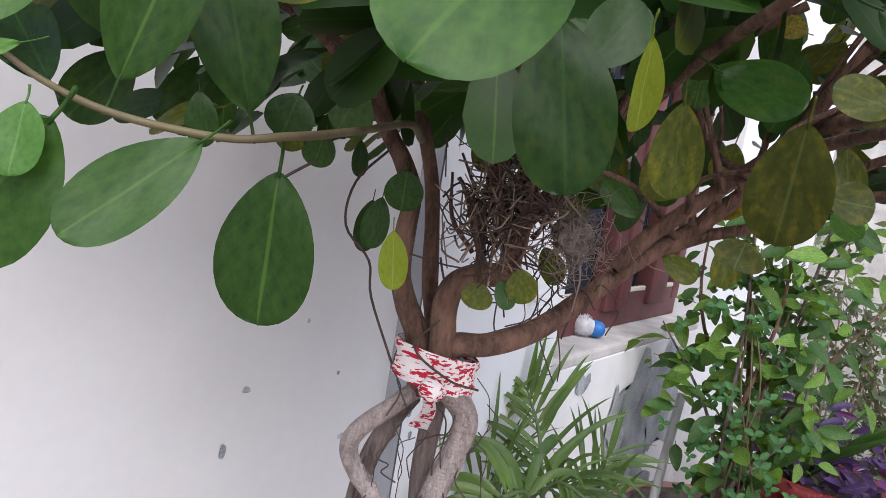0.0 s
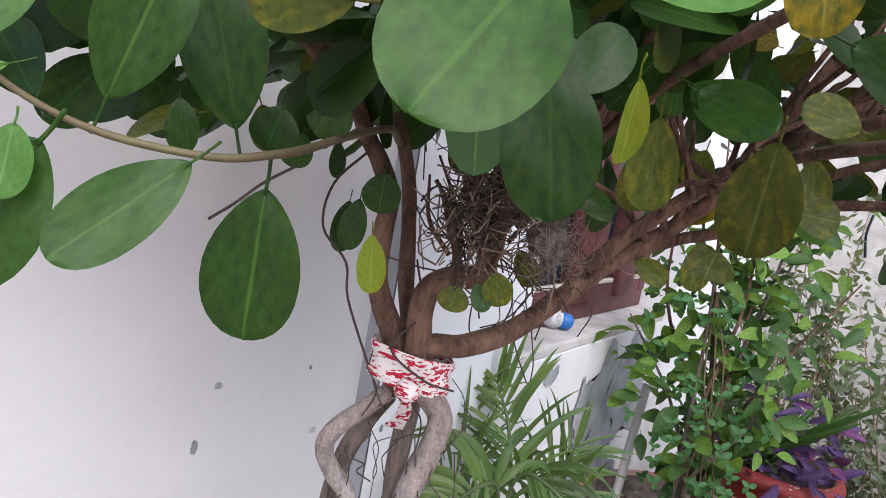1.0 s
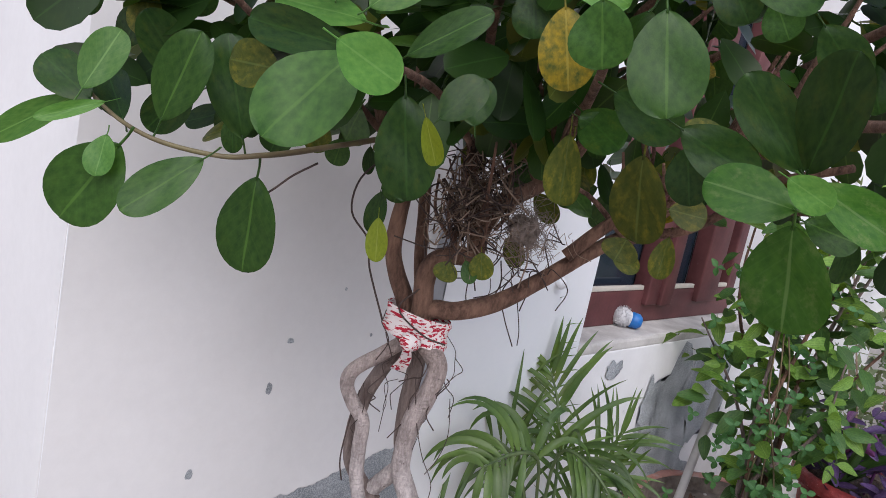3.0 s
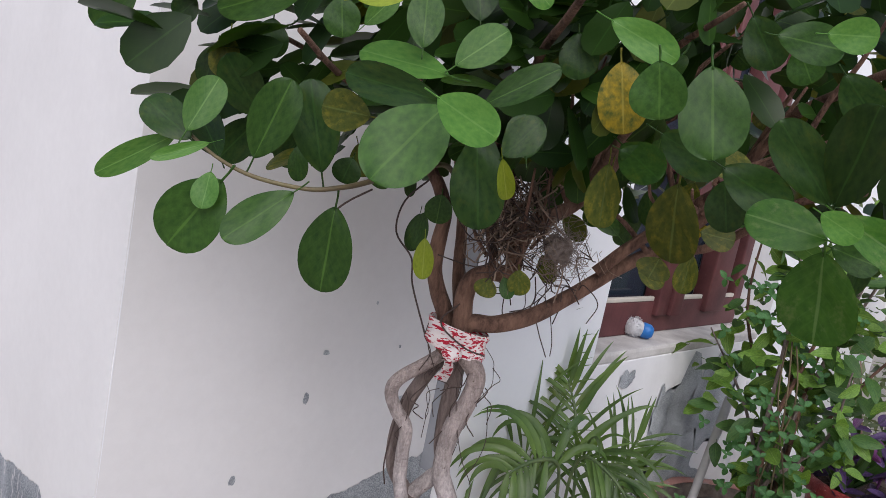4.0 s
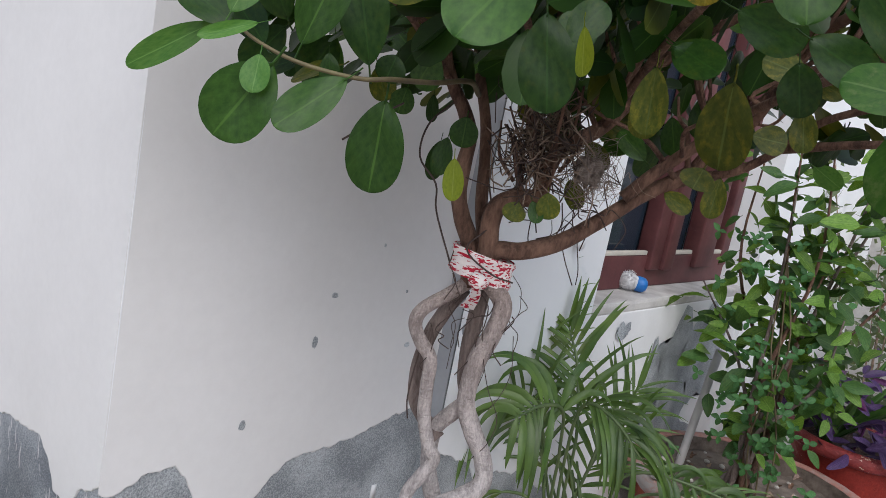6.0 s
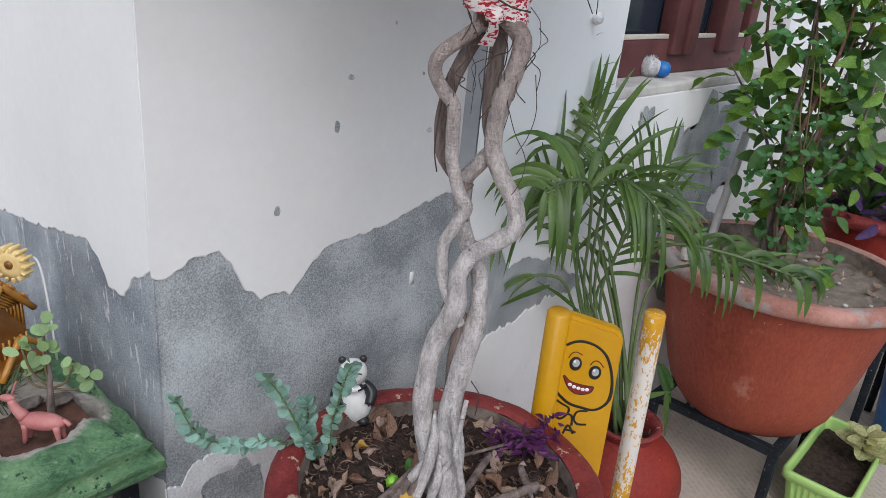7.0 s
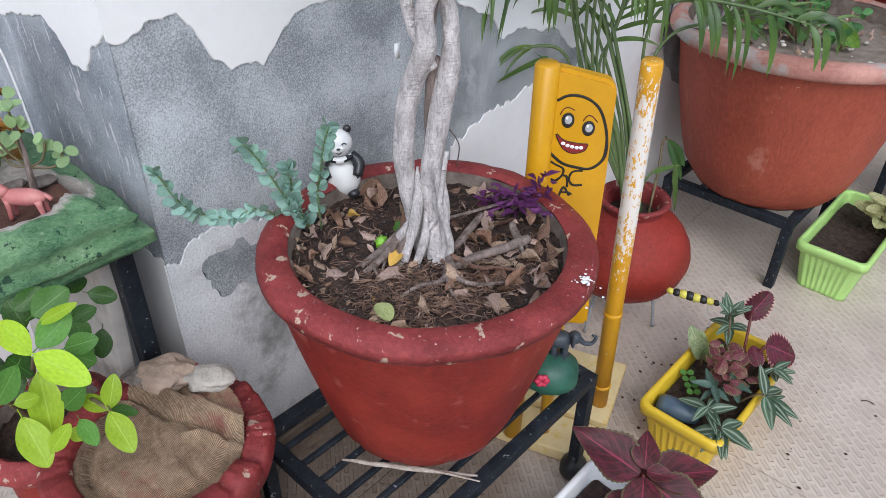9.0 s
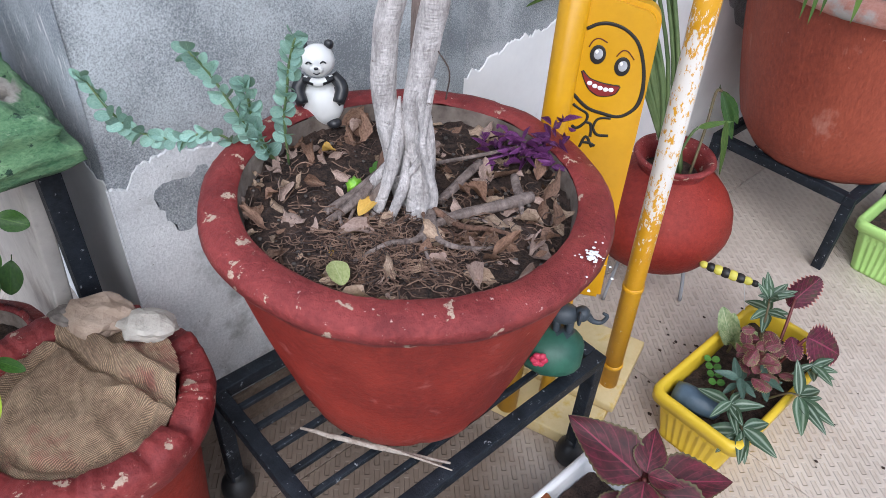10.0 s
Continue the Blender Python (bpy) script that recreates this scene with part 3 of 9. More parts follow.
for lift, (u, z, w, h) in enumerate(((1.98, 0.76, 0.20, 0.21), (2.16, 0.86, 0.20, 0.16), (1.575, 0.985, 0.034, 0.022), (1.96, 0.56, 0.20, 0.16), (1.80, 0.86, 0.045, 0.075), (1.87, 0.66, 0.09, 0.10))):
    bm = bmesh.new()
    ring = []
    for k in range(40):
        a = 2 * math.pi * k / 40
        r = 1 + 0.55 * noise.noise((math.cos(a) * 2 + u * 9, math.sin(a) * 2, z))
        ring.append(bm.verts.new((STEP_X - 0.0142 + 0.0012 * lift, u + w * r * math.cos(a), min(z + h * r * math.sin(a), 1.03))))
    bm.faces.new(ring)
    bmesh.ops.triangulate(bm, faces=bm.faces[:])
    structure("bare_patch", bm, PLASTER, "grey patch of bare plaster below the sill", "plaster patch")
for (u, z, w, h) in ((0.46, 0.500, 0.046, 0.050),):
    bm = bmesh.new()
    ring = []
    for k in range(64):
        a = 2 * math.pi * k / 64
        r = 1 + 0.55 * noise.noise((math.cos(a) * 1.7 + u * 9, math.sin(a) * 1.7, z + 2)) + 0.16 * noise.noise((math.cos(a) * 6 + u * 9, math.sin(a) * 6, z))
        ring.append(bm.verts.new((WALL_X + 0.0004, u + w * r * math.cos(a), z + h * r * math.sin(a))))
    bm.faces.new(ring)
    bmesh.ops.triangulate(bm, faces=bm.faces[:])
    structure("bare_patch", bm, PLASTER, "grey patch where low white paint has flaked", "plaster patch")
sill = structure("window_sill", block((0.20, 1.0, 0.03), (STEP_X - 0.115, JAMB_Y + 0.5145, 1.0455), 0.008), SILLM, "dusty chipped cement window sill", "window sill")

window = thing("window_1", (STEP_X - 0.125, JAMB_Y, 1.061), "maroon wooden casement window with dark panes, paint worn", "window", kind="structure")
GLASS = bpy.data.materials.new("dark_window_glass")
GLASS.use_nodes = True
gp = GLASS.node_tree.nodes["Principled BSDF"]
gp.inputs["Base Color"].default_value, gp.inputs["Roughness"].default_value = (0.02, 0.03, 0.045, 1), 0.12
part("bottom_rail", block((0.045, 1.0, 0.09), (0, 0.515, 0.045), 0.004), WOOD_FRAME, window)
part("top_rail", block((0.045, 1.0, 0.09), (0, 0.515, 1.14), 0.004), WOOD_FRAME, window)
for y, w, x in ((0.04, 0.06, 0.0), (0.462, 0.06, 0.012), (0.525, 0.06, 0.022), (0.80, 0.13, 0.012), (0.99, 0.06, 0.0)):
    part("stile", block((0.05, w, 1.1), (x, y, 0.6), 0.005), WOOD_FRAME, window)
for y0, y1 in ((0.05, 0.445), (0.54, 0.745), (0.855, 0.98)):
    part("pane", block((0.006, y1 - y0, 1.02), (-0.02, (y0 + y1) / 2, 0.6)), GLASS, window, smooth=False)
    part("glazing_bar", block((0.03, y1 - y0, 0.025), (0.0, (y0 + y1) / 2, 0.45), 0.003), WOOD_FRAME, window)
    part("pane_ledge", block((0.012, y1 - y0 - 0.04, 0.012), (0.018, (y0 + y1) / 2, 0.096), 0.002), WAX, window)

# the floor: ribbed beige tiles, laid square to the wall
TILE = bpy.data.materials.new("beige_ribbed_tile")
TILE.use_nodes = True
tn, tl = TILE.node_tree.nodes, TILE.node_tree.links
tp = tn["Principled BSDF"]
tp.inputs["Roughness"].default_value = 0.55
tco, tmap, tbr = tn.new("ShaderNodeTexCoord"), tn.new("ShaderNodeMapping"), tn.new("ShaderNodeTexBrick")
tl.new(tco.outputs["Object"], tmap.inputs["Vector"])
tmap.inputs["Rotation"].default_value = (0, 0, radians(38))
tl.new(tmap.outputs[0], tbr.inputs["Vector"])
tbr.inputs["Scale"].default_value = 1.0
tbr.inputs["Brick Width"].default_value, tbr.inputs["Row Height"].default_value = 0.036, 0.017
tbr.inputs["Mortar Size"].default_value, tbr.inputs["Mortar Smooth"].default_value = 0.0052, 0.35
tbr.inputs["Color1"].default_value, tbr.inputs["Color2"].default_value, tbr.inputs["Mortar"].default_value = (0, 0, 0, 1), (0, 0, 0, 1), (1, 1, 1, 1)
tnz, tnf = tn.new("ShaderNodeTexNoise"), tn.new("ShaderNodeTexNoise")
tnz.inputs["Scale"].default_value, tnf.inputs["Scale"].default_value = 7, 45
tnz.inputs["Detail"].default_value = 9
tnz.inputs["Roughness"].default_value = 0.62
tl.new(tco.outputs["Object"], tnz.inputs["Vector"])
tl.new(tco.outputs["Object"], tnf.inputs["Vector"])
tm1 = tn.new("ShaderNodeMix")
tm1.data_type = "RGBA"
tm1.inputs["A"].default_value, tm1.inputs["B"].default_value = (0.33, 0.262, 0.21, 1), (0.66, 0.575, 0.50, 1)
tl.new(tnz.outputs["Fac"], tm1.inputs["Factor"])
tm2 = tn.new("ShaderNodeMix")
tm2.data_type = "RGBA"
tinv = tn.new("ShaderNodeMapRange")
tinv.inputs["To Min"].default_value, tinv.inputs["To Max"].default_value = 0.36, 0.0
tl.new(tbr.outputs["Fac"], tinv.inputs["Value"])
tfade, tsoft = tn.new("ShaderNodeMath"), tn.new("ShaderNodeMapRange")
tfade.operation = "MULTIPLY"
tsoft.inputs["From Min"].default_value, tsoft.inputs["From Max"].default_value = 0.35, 0.65
tl.new(tnf.outputs["Fac"], tsoft.inputs["Value"])
tl.new(tinv.outputs[0], tfade.inputs[0])
tl.new(tsoft.outputs[0], tfade.inputs[1])
tl.new(tfade.outputs[0], tm2.inputs["Factor"])
tl.new(tm1.outputs["Result"], tm2.inputs["A"])
tm2.inputs["B"].default_value = (0.31, 0.25, 0.20, 1)
# brown dirt and the shade under the stand, both painted into the tile colour
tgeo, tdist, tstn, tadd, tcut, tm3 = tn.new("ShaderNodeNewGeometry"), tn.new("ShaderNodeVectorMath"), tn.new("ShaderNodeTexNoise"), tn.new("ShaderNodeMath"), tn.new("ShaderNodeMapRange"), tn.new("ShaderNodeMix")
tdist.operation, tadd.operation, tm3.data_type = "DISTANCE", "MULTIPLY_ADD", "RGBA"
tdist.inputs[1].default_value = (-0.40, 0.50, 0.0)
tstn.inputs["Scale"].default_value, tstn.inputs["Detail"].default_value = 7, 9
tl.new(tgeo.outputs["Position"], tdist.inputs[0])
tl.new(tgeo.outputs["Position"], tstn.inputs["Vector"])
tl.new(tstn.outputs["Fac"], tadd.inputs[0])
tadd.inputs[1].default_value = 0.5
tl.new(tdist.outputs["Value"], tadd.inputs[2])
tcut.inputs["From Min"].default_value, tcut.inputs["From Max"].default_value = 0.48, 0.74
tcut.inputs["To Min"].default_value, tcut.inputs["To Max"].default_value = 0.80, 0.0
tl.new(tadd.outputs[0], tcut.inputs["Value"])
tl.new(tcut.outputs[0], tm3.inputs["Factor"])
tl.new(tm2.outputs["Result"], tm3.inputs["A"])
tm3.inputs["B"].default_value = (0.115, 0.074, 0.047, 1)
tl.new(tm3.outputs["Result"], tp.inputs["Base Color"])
tb = tn.new("ShaderNodeBump")
tb.inputs["Strength"].default_value, tb.inputs["Distance"].default_value = 0.8, 0.0025
tl.new(tbr.outputs["Fac"], tb.inputs["Height"])
tl.new(tb.outputs[0], tp.inputs["Normal"])
GROUT = surface("dark_grout", (0.22, 0.185, 0.155, 1), (0.32, 0.27, 0.23, 1), 0.9, 20, 200, 0.4, 0.001)
GROUND = surface("pale_dusty_ground", (0.40, 0.35, 0.32, 1), (0.56, 0.50, 0.47, 1), 0.95, 3, 60, 0.6, 0.01, stain=(0.30, 0.27, 0.23, 1), stain_scale=2.0, stain_cover=0.55, stain_soft=0.2)
bm = bmesh.new()
bmesh.ops.create_grid(bm, x_segments=4, y_segments=4, size=400)
ground = structure("ground", bm, GROUND, "pale dusty ground beyond the tiled porch", "ground")
ground.location.z = -0.03
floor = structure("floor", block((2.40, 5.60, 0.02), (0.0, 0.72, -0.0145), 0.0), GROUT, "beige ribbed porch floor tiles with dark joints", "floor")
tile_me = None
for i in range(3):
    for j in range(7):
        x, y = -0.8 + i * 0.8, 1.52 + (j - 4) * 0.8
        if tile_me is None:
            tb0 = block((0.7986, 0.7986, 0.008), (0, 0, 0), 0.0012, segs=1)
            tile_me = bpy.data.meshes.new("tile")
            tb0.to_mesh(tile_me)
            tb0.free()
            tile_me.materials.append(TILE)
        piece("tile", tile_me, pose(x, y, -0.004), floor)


# ---- the tree's pot and its stand ----
POT = (-0.271, 0.587)


def red_pot(name, at, rim_r, base_r, high, label, rim_h=0.05, wall=0.043, outer=TERRACOTTA, rim=TERRA_RIM, soil_drop=0.03, soil=SOIL, flutes=0, bulge=0.0, lean=(0.0, 0.0), inset=0.028):
    pot = thing(name, at, label, "plant pot")
    neck = rim_r - inset
    prof = [(base_r * 0.6, 0.004), (base_r - 0.01, 0.0), (base_r, 0.012)]
    for k in range(1, 10):
        t = k / 9
        prof.append((base_r + (neck - base_r) * (t ** 0.85 if bulge == 0 else t ** (0.85 - bulge)), 0.012 + (high - rim_h - 0.012) * t))
    body = lathe(prof, 72, 0.012, seed=rim_r * 30)
    if flutes:
        for v in body.verts:
            a = math.atan2(v.co.y, v.co.x)
            k = 1 - 0.02 * max(0.0, math.cos(a * flutes)) ** 3
            v.co.x *= k
            v.co.y *= k
    for v in body.verts:
        k = 1 - min(v.co.z / (high - rim_h), 1.0)
        v.co.x += lean[0] * k
        v.co.y += lean[1] * k
    part("body", body, outer, pot)
    z1 = high - rim_h
    lip = [(neck, z1 - 0.004), (rim_r - inset * 0.5, z1 - 0.001), (rim_r - inset * 0.15, z1 + 0.003), (rim_r, z1 + 0.009), (rim_r + 0.0005, high - 0.020), (rim_r - 0.002, high - 0.010), (rim_r - 0.009, high - 0.003), (rim_r - 0.019, high), (rim_r - wall + 0.007, high + 0.001), (rim_r - wall, high - 0.005)]
    lip_bm = lathe(lip, 144, 0.012, seed=rim_r * 30)
    for v in lip_bm.verts:
        e = v.co * (1 / rim_r)
        v.co.z += 0.0025 * noise.noise((e.x * 5, e.y * 5, rim_r * 9)) + 0.0012 * noise.noise((e.x * 24, e.y * 24, v.co.z * 90))
        k = 1 + 0.004 * noise.noise((e.x * 17, e.y * 17, v.co.z * 70))
        v.co.x, v.co.y = v.co.x * k, v.co.y * k
    part("rim", lip_bm, rim, pot, "chipped rim with worn paint")
    part("inner_wall", lathe([(rim_r - wall, high - 0.006), (rim_r - wall - 0.003, high - 0.03), (rim_r - wall - 0.012, high - soil_drop - 0.03)], 72, 0.012, seed=rim_r * 30), INNER, pot, "dusty inner wall")
    sb = bmesh.new()
    bmesh.ops.create_circle(sb, cap_ends=True, segments=48, radius=rim_r - wall - 0.002)
    bmesh.ops.triangulate(sb, faces=sb.faces)
    bmesh.ops.subdivide_edges(sb, edges=sb.edges, cuts=7, use_grid_fill=True)
    for v in sb.verts:
        v.co.z = high - soil_drop + 0.008 * noise.noise(v.co * 18) + 0.007 * noise.noise(v.co * 60) + 0.005 * noise.noise(v.co * 140)
    part("soil", sb, soil, pot, "dark crumbly soil" if soil is SOIL else "dry pale soil")
    return pot


STAND_Z = 0.27
red_pot("plant_pot", (POT[0], POT[1], STAND_Z + 0.002), 0.231, 0.148, 0.365, "large red-painted clay pot with worn rim on iron stand", lean=(-0.036, 0.026), flutes=12, rim_h=0.029, inset=0.015)


def plant_stand(at, wide, deep, high, label, slats, feet=True, bar=0.022, along="y"):
    st = thing("plant_stand", at, label, "plant stand")
    hx, hy = wide / 2, deep / 2
    for x in (-hx, hx):
        part("rail", block((bar, deep + bar, bar), (x, 0, high - bar / 2), 0.002), IRON, st)
    for y in (-hy, hy):
        part("rail", block((wide - bar, bar, bar), (0, y, high - bar / 2), 0.002), IRON, st)
    for k in range(slats):
        t = (k + 1) / (slats + 1)
        if along == "y":
            part("slat", block((0.009, deep - bar, 0.009), (-hx + wide * t, 0, high - 0.012), 0.0015), IRON, st)
        else:
            part("slat", block((wide - bar, 0.009, 0.009), (0, -hy + deep * t, high - 0.012), 0.0015), IRON, st)
    for x in (-hx, hx):
        for y in (-hy, hy):
            leg = part("leg", block((bar, bar, high - bar), (x, y, (high - bar) / 2 + (0.004 if feet else 0)), 0.002), IRON, st)
            if feet:
                part("foot", lathe([(0.004, 0.0), (0.022, 0.0), (0.027, 0.008), (0.027, 0.024), (0.024, 0.036), (0.017, 0.045), (0.013, 0.05), (0.013, 0.058), (0.002, 0.060)], 20), RUBBER, leg, "round black plastic foot").location = (x, y, 0)
    return st


plant_stand((-0.289, 0.6185, 0), 0.312, 0.477, STAND_Z, "black iron slatted plant stand, paint chipped, under the red pot", 6)
plant_stand((-0.265, 1.915, 0), 0.335, 0.37, 0.206, "low black iron stand under the big orange clay pot", 3, False, 0.024)
red_pot("plant_pot", (-0.245, 1.90, 0.208), 0.322, 0.19, 0.435, "big weathered orange clay pot with a pale rim", 0.04, 0.04, TERRA_OLD, OLD_RIM, 0.045, SOIL_PALE, 8, 0.25)


# ---- the ficus tree ----
EYE_MEAN = Vector((0.2, -0.03, 1.44))
tree = thing("ficus_tree", (POT[0], POT[1], 0.60), "braided ficus tree with glossy oval leaves growing in the red pot", "tree")
ORIGIN = Vector(tree.matrix_basis.translation)


def limb(name, points, radii, material, rough=0.10, segs=12, steps=6, label=""):
    pts = [Vector(p) - ORIGIN for p in points]
    if len(radii) == 2:
        n = len(points) - 1
        radii = [radii[0] + (radii[1] - radii[0]) * i / n for i in range(n + 1)]
    return part(name, tube([tuple(p) for p in pts], radii, segs, steps, rough=rough), material, tree, label)


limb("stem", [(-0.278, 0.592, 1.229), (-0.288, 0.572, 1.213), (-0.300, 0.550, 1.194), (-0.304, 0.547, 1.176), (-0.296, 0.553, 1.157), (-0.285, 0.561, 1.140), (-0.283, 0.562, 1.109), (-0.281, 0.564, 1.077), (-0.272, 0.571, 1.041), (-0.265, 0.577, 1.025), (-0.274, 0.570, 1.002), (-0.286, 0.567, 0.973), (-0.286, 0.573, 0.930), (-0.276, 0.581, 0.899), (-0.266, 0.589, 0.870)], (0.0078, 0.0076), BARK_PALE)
limb("stem", [(-0.287, 0.598, 1.219), (-0.302, 0.592, 1.190), (-0.313, 0.584, 1.152), (-0.317, 0.580, 1.110), (-0.310, 0.580, 1.078), (-0.295, 0.591, 1.053), (-0.280, 0.597, 1.040)], (0.0085, 0.0085), BARK)
limb("stem", [(-0.271, 0.61, 1.226), (-0.275, 0.614, 1.193), (-0.276, 0.613, 1.154), (-0.271, 0.61, 1.122), (-0.259, 0.607, 1.099)], (0.0095, 0.0085), BARK)
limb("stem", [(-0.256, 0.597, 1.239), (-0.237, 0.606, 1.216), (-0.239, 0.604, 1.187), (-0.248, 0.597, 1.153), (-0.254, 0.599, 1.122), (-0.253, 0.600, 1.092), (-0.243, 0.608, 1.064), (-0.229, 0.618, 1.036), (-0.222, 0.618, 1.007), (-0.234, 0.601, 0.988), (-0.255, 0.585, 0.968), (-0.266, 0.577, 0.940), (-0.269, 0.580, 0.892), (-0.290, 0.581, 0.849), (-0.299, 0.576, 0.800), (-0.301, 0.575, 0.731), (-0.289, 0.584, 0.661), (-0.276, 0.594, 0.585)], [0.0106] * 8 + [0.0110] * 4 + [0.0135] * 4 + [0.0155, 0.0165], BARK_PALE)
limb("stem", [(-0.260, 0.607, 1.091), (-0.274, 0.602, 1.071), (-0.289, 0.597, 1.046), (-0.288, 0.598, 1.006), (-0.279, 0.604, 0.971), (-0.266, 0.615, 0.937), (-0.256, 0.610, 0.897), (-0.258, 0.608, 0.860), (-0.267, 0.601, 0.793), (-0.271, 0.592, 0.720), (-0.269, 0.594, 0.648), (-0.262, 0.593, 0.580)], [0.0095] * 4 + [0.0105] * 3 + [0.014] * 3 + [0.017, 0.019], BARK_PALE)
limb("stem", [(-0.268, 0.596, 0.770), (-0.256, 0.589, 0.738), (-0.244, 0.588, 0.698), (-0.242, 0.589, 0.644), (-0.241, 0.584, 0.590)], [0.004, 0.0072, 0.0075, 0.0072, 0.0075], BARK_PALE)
limb("stem", [(-0.286, 0.586, 0.883), (-0.278, 0.592, 0.912), (-0.268, 0.594, 0.955), (-0.249, 0.602, 0.974)], (0.009, 0.0085), BARK)
limb("stem", [(-0.281, 0.600, 0.60), (-0.278, 0.604, 0.70), (-0.279, 0.602, 0.80), (-0.272, 0.598, 0.88)], (0.011, 0.008), BARK)
limb("limb", [(-0.278, 0.593, 1.225), (-0.282, 0.589, 1.267), (-0.295, 0.579, 1.298), (-0.302, 0.573, 1.325), (-0.302, 0.573, 1.358), (-0.302, 0.574, 1.386), (-0.311, 0.566, 1.412), (-0.323, 0.557, 1.434), (-0.337, 0.546, 1.475), (-0.35, 0.53, 1.56)], (0.0102, 0.006), BARK_RED)
limb("limb", [(-0.275, 0.60, 1.23), (-0.286, 0.612, 1.274), (-0.299, 0.614, 1.31), (-0.304, 0.61, 1.359), (-0.317, 0.613, 1.406), (-0.333, 0.6, 1.47), (-0.36, 0.61, 1.56)], (0.0085, 0.005), BARK_RED)
limb("limb", [(-0.262, 0.594, 1.23), (-0.262, 0.592, 1.27), (-0.264, 0.59, 1.3), (-0.26, 0.593, 1.321), (-0.246, 0.604, 1.332), (-0.231, 0.616, 1.336), (-0.228, 0.618, 1.354), (-0.235, 0.613, 1.376), (-0.245, 0.606, 1.401), (-0.246, 0.605, 1.432), (-0.252, 0.613, 1.469), (-0.26, 0.606, 1.53)], (0.0115, 0.007), BARK_RED)
limb("limb", [(-0.23, 0.617, 1.358), (-0.224, 0.622, 1.382), (-0.21, 0.632, 1.401), (-0.203, 0.676, 1.426), (-0.184, 0.703, 1.479), (-0.179, 0.707, 1.55)], (0.0105, 0.006), BARK_RED)
limb("limb", [(-0.262, 0.594, 1.262), (-0.253, 0.599, 1.272), (-0.232, 0.615, 1.277), (-0.209, 0.646, 1.293), (-0.195, 0.682, 1.316), (-0.176, 0.71, 1.344), (-0.159, 0.736, 1.367), (-0.131, 0.757, 1.396), (-0.103, 0.754, 1.425), (-0.077, 0.749, 1.458), (-0.057, 0.739, 1.495), (-0.028, 0.736, 1.55)], (0.0105, 0.0055), BARK_RED)
limb("branch", [(-0.175, 0.698, 1.352), (-0.151, 0.716, 1.388), (-0.113, 0.721, 1.426), (-0.077, 0.711, 1.457), (-0.044, 0.699, 1.482), (-0.002, 0.681, 1.506), (0.06, 0.65, 1.53)], (0.0075, 0.004), BARK_RED)
limb("branch", [(-0.152, 0.741, 1.371), (-0.123, 0.764, 1.39), (-0.086, 0.768, 1.405), (-0.05, 0.77, 1.434), (-0.01, 0.751, 1.467), (0.06, 0.72, 1.49)], (0.006, 0.0035), BARK_RED)
limb("branch", [(-0.184, 0.703, 1.479), (-0.16, 0.722, 1.522), (-0.124, 0.738, 1.552), (-0.079, 0.747, 1.582)], (0.007, 0.004), BARK_RED)
limb("branch", [(-0.303, 0.576, 1.430), (-0.273, 0.524, 1.438), (-0.242, 0.444, 1.427), (-0.180, 0.350, 1.419), (-0.161, 0.314, 1.416), (-0.166, 0.290, 1.412), (-0.187, 0.261, 1.414), (-0.212, 0.245, 1.422), (-0.239, 0.235, 1.435)], [0.0032, 0.0028, 0.0024, 0.0021, 0.0018, 0.0016, 0.0015, 0.0013, 0.0011], TWIG, 0.08, 8, 6, "thin green-brown side branch")
for points, r in (
    ([(-0.246, 0.605, 1.44), (-0.18, 0.48, 1.48), (-0.09, 0.34, 1.485), (-0.035, 0.275, 1.475)], 0.004),
    ([(-0.203, 0.676, 1.43), (-0.10, 0.56, 1.49), (-0.01, 0.44, 1.51), (0.04, 0.36, 1.515)], 0.005),
    ([(-0.077, 0.711, 1.457), (0.0, 0.60, 1.47), (0.07, 0.48, 1.47), (0.12, 0.41, 1.448)], 0.005),
    ([(-0.044, 0.699, 1.482), (0.06, 0.58, 1.50), (0.15, 0.47, 1.50), (0.22, 0.42, 1.49)], 0.005),
    ([(-0.05, 0.77, 1.434), (0.05, 0.72, 1.45), (0.15, 0.66, 1.45), (0.24, 0.62, 1.46)], 0.005),
    ([(-0.323, 0.557, 1.434), (-0.30, 0.46, 1.48), (-0.25, 0.36, 1.50), (-0.22, 0.30, 1.52)], 0.004),
    ([(-0.333, 0.6, 1.47), (-0.36, 0.50, 1.50), (-0.37, 0.42, 1.52), (-0.36, 0.36, 1.53)], 0.004),
    ([(-0.252, 0.613, 1.469), (-0.16, 0.50, 1.54), (-0.06, 0.40, 1.56), (0.0, 0.34, 1.57)], 0.005),
    ([(-0.028, 0.736, 1.55), (0.06, 0.66, 1.58), (0.15, 0.55, 1.59)], 0.006),
    ([(-0.179, 0.707, 1.53), (-0.10, 0.60, 1.57), (0.0, 0.52, 1.60)], 0.005),
    ([(-0.26, 0.606, 1.53), (-0.24, 0.50, 1.58), (-0.2, 0.40, 1.60)], 0.005),
):
    limb("branch", points, (r, 0.0022), BARK_RED, 0.08, 8, 5)

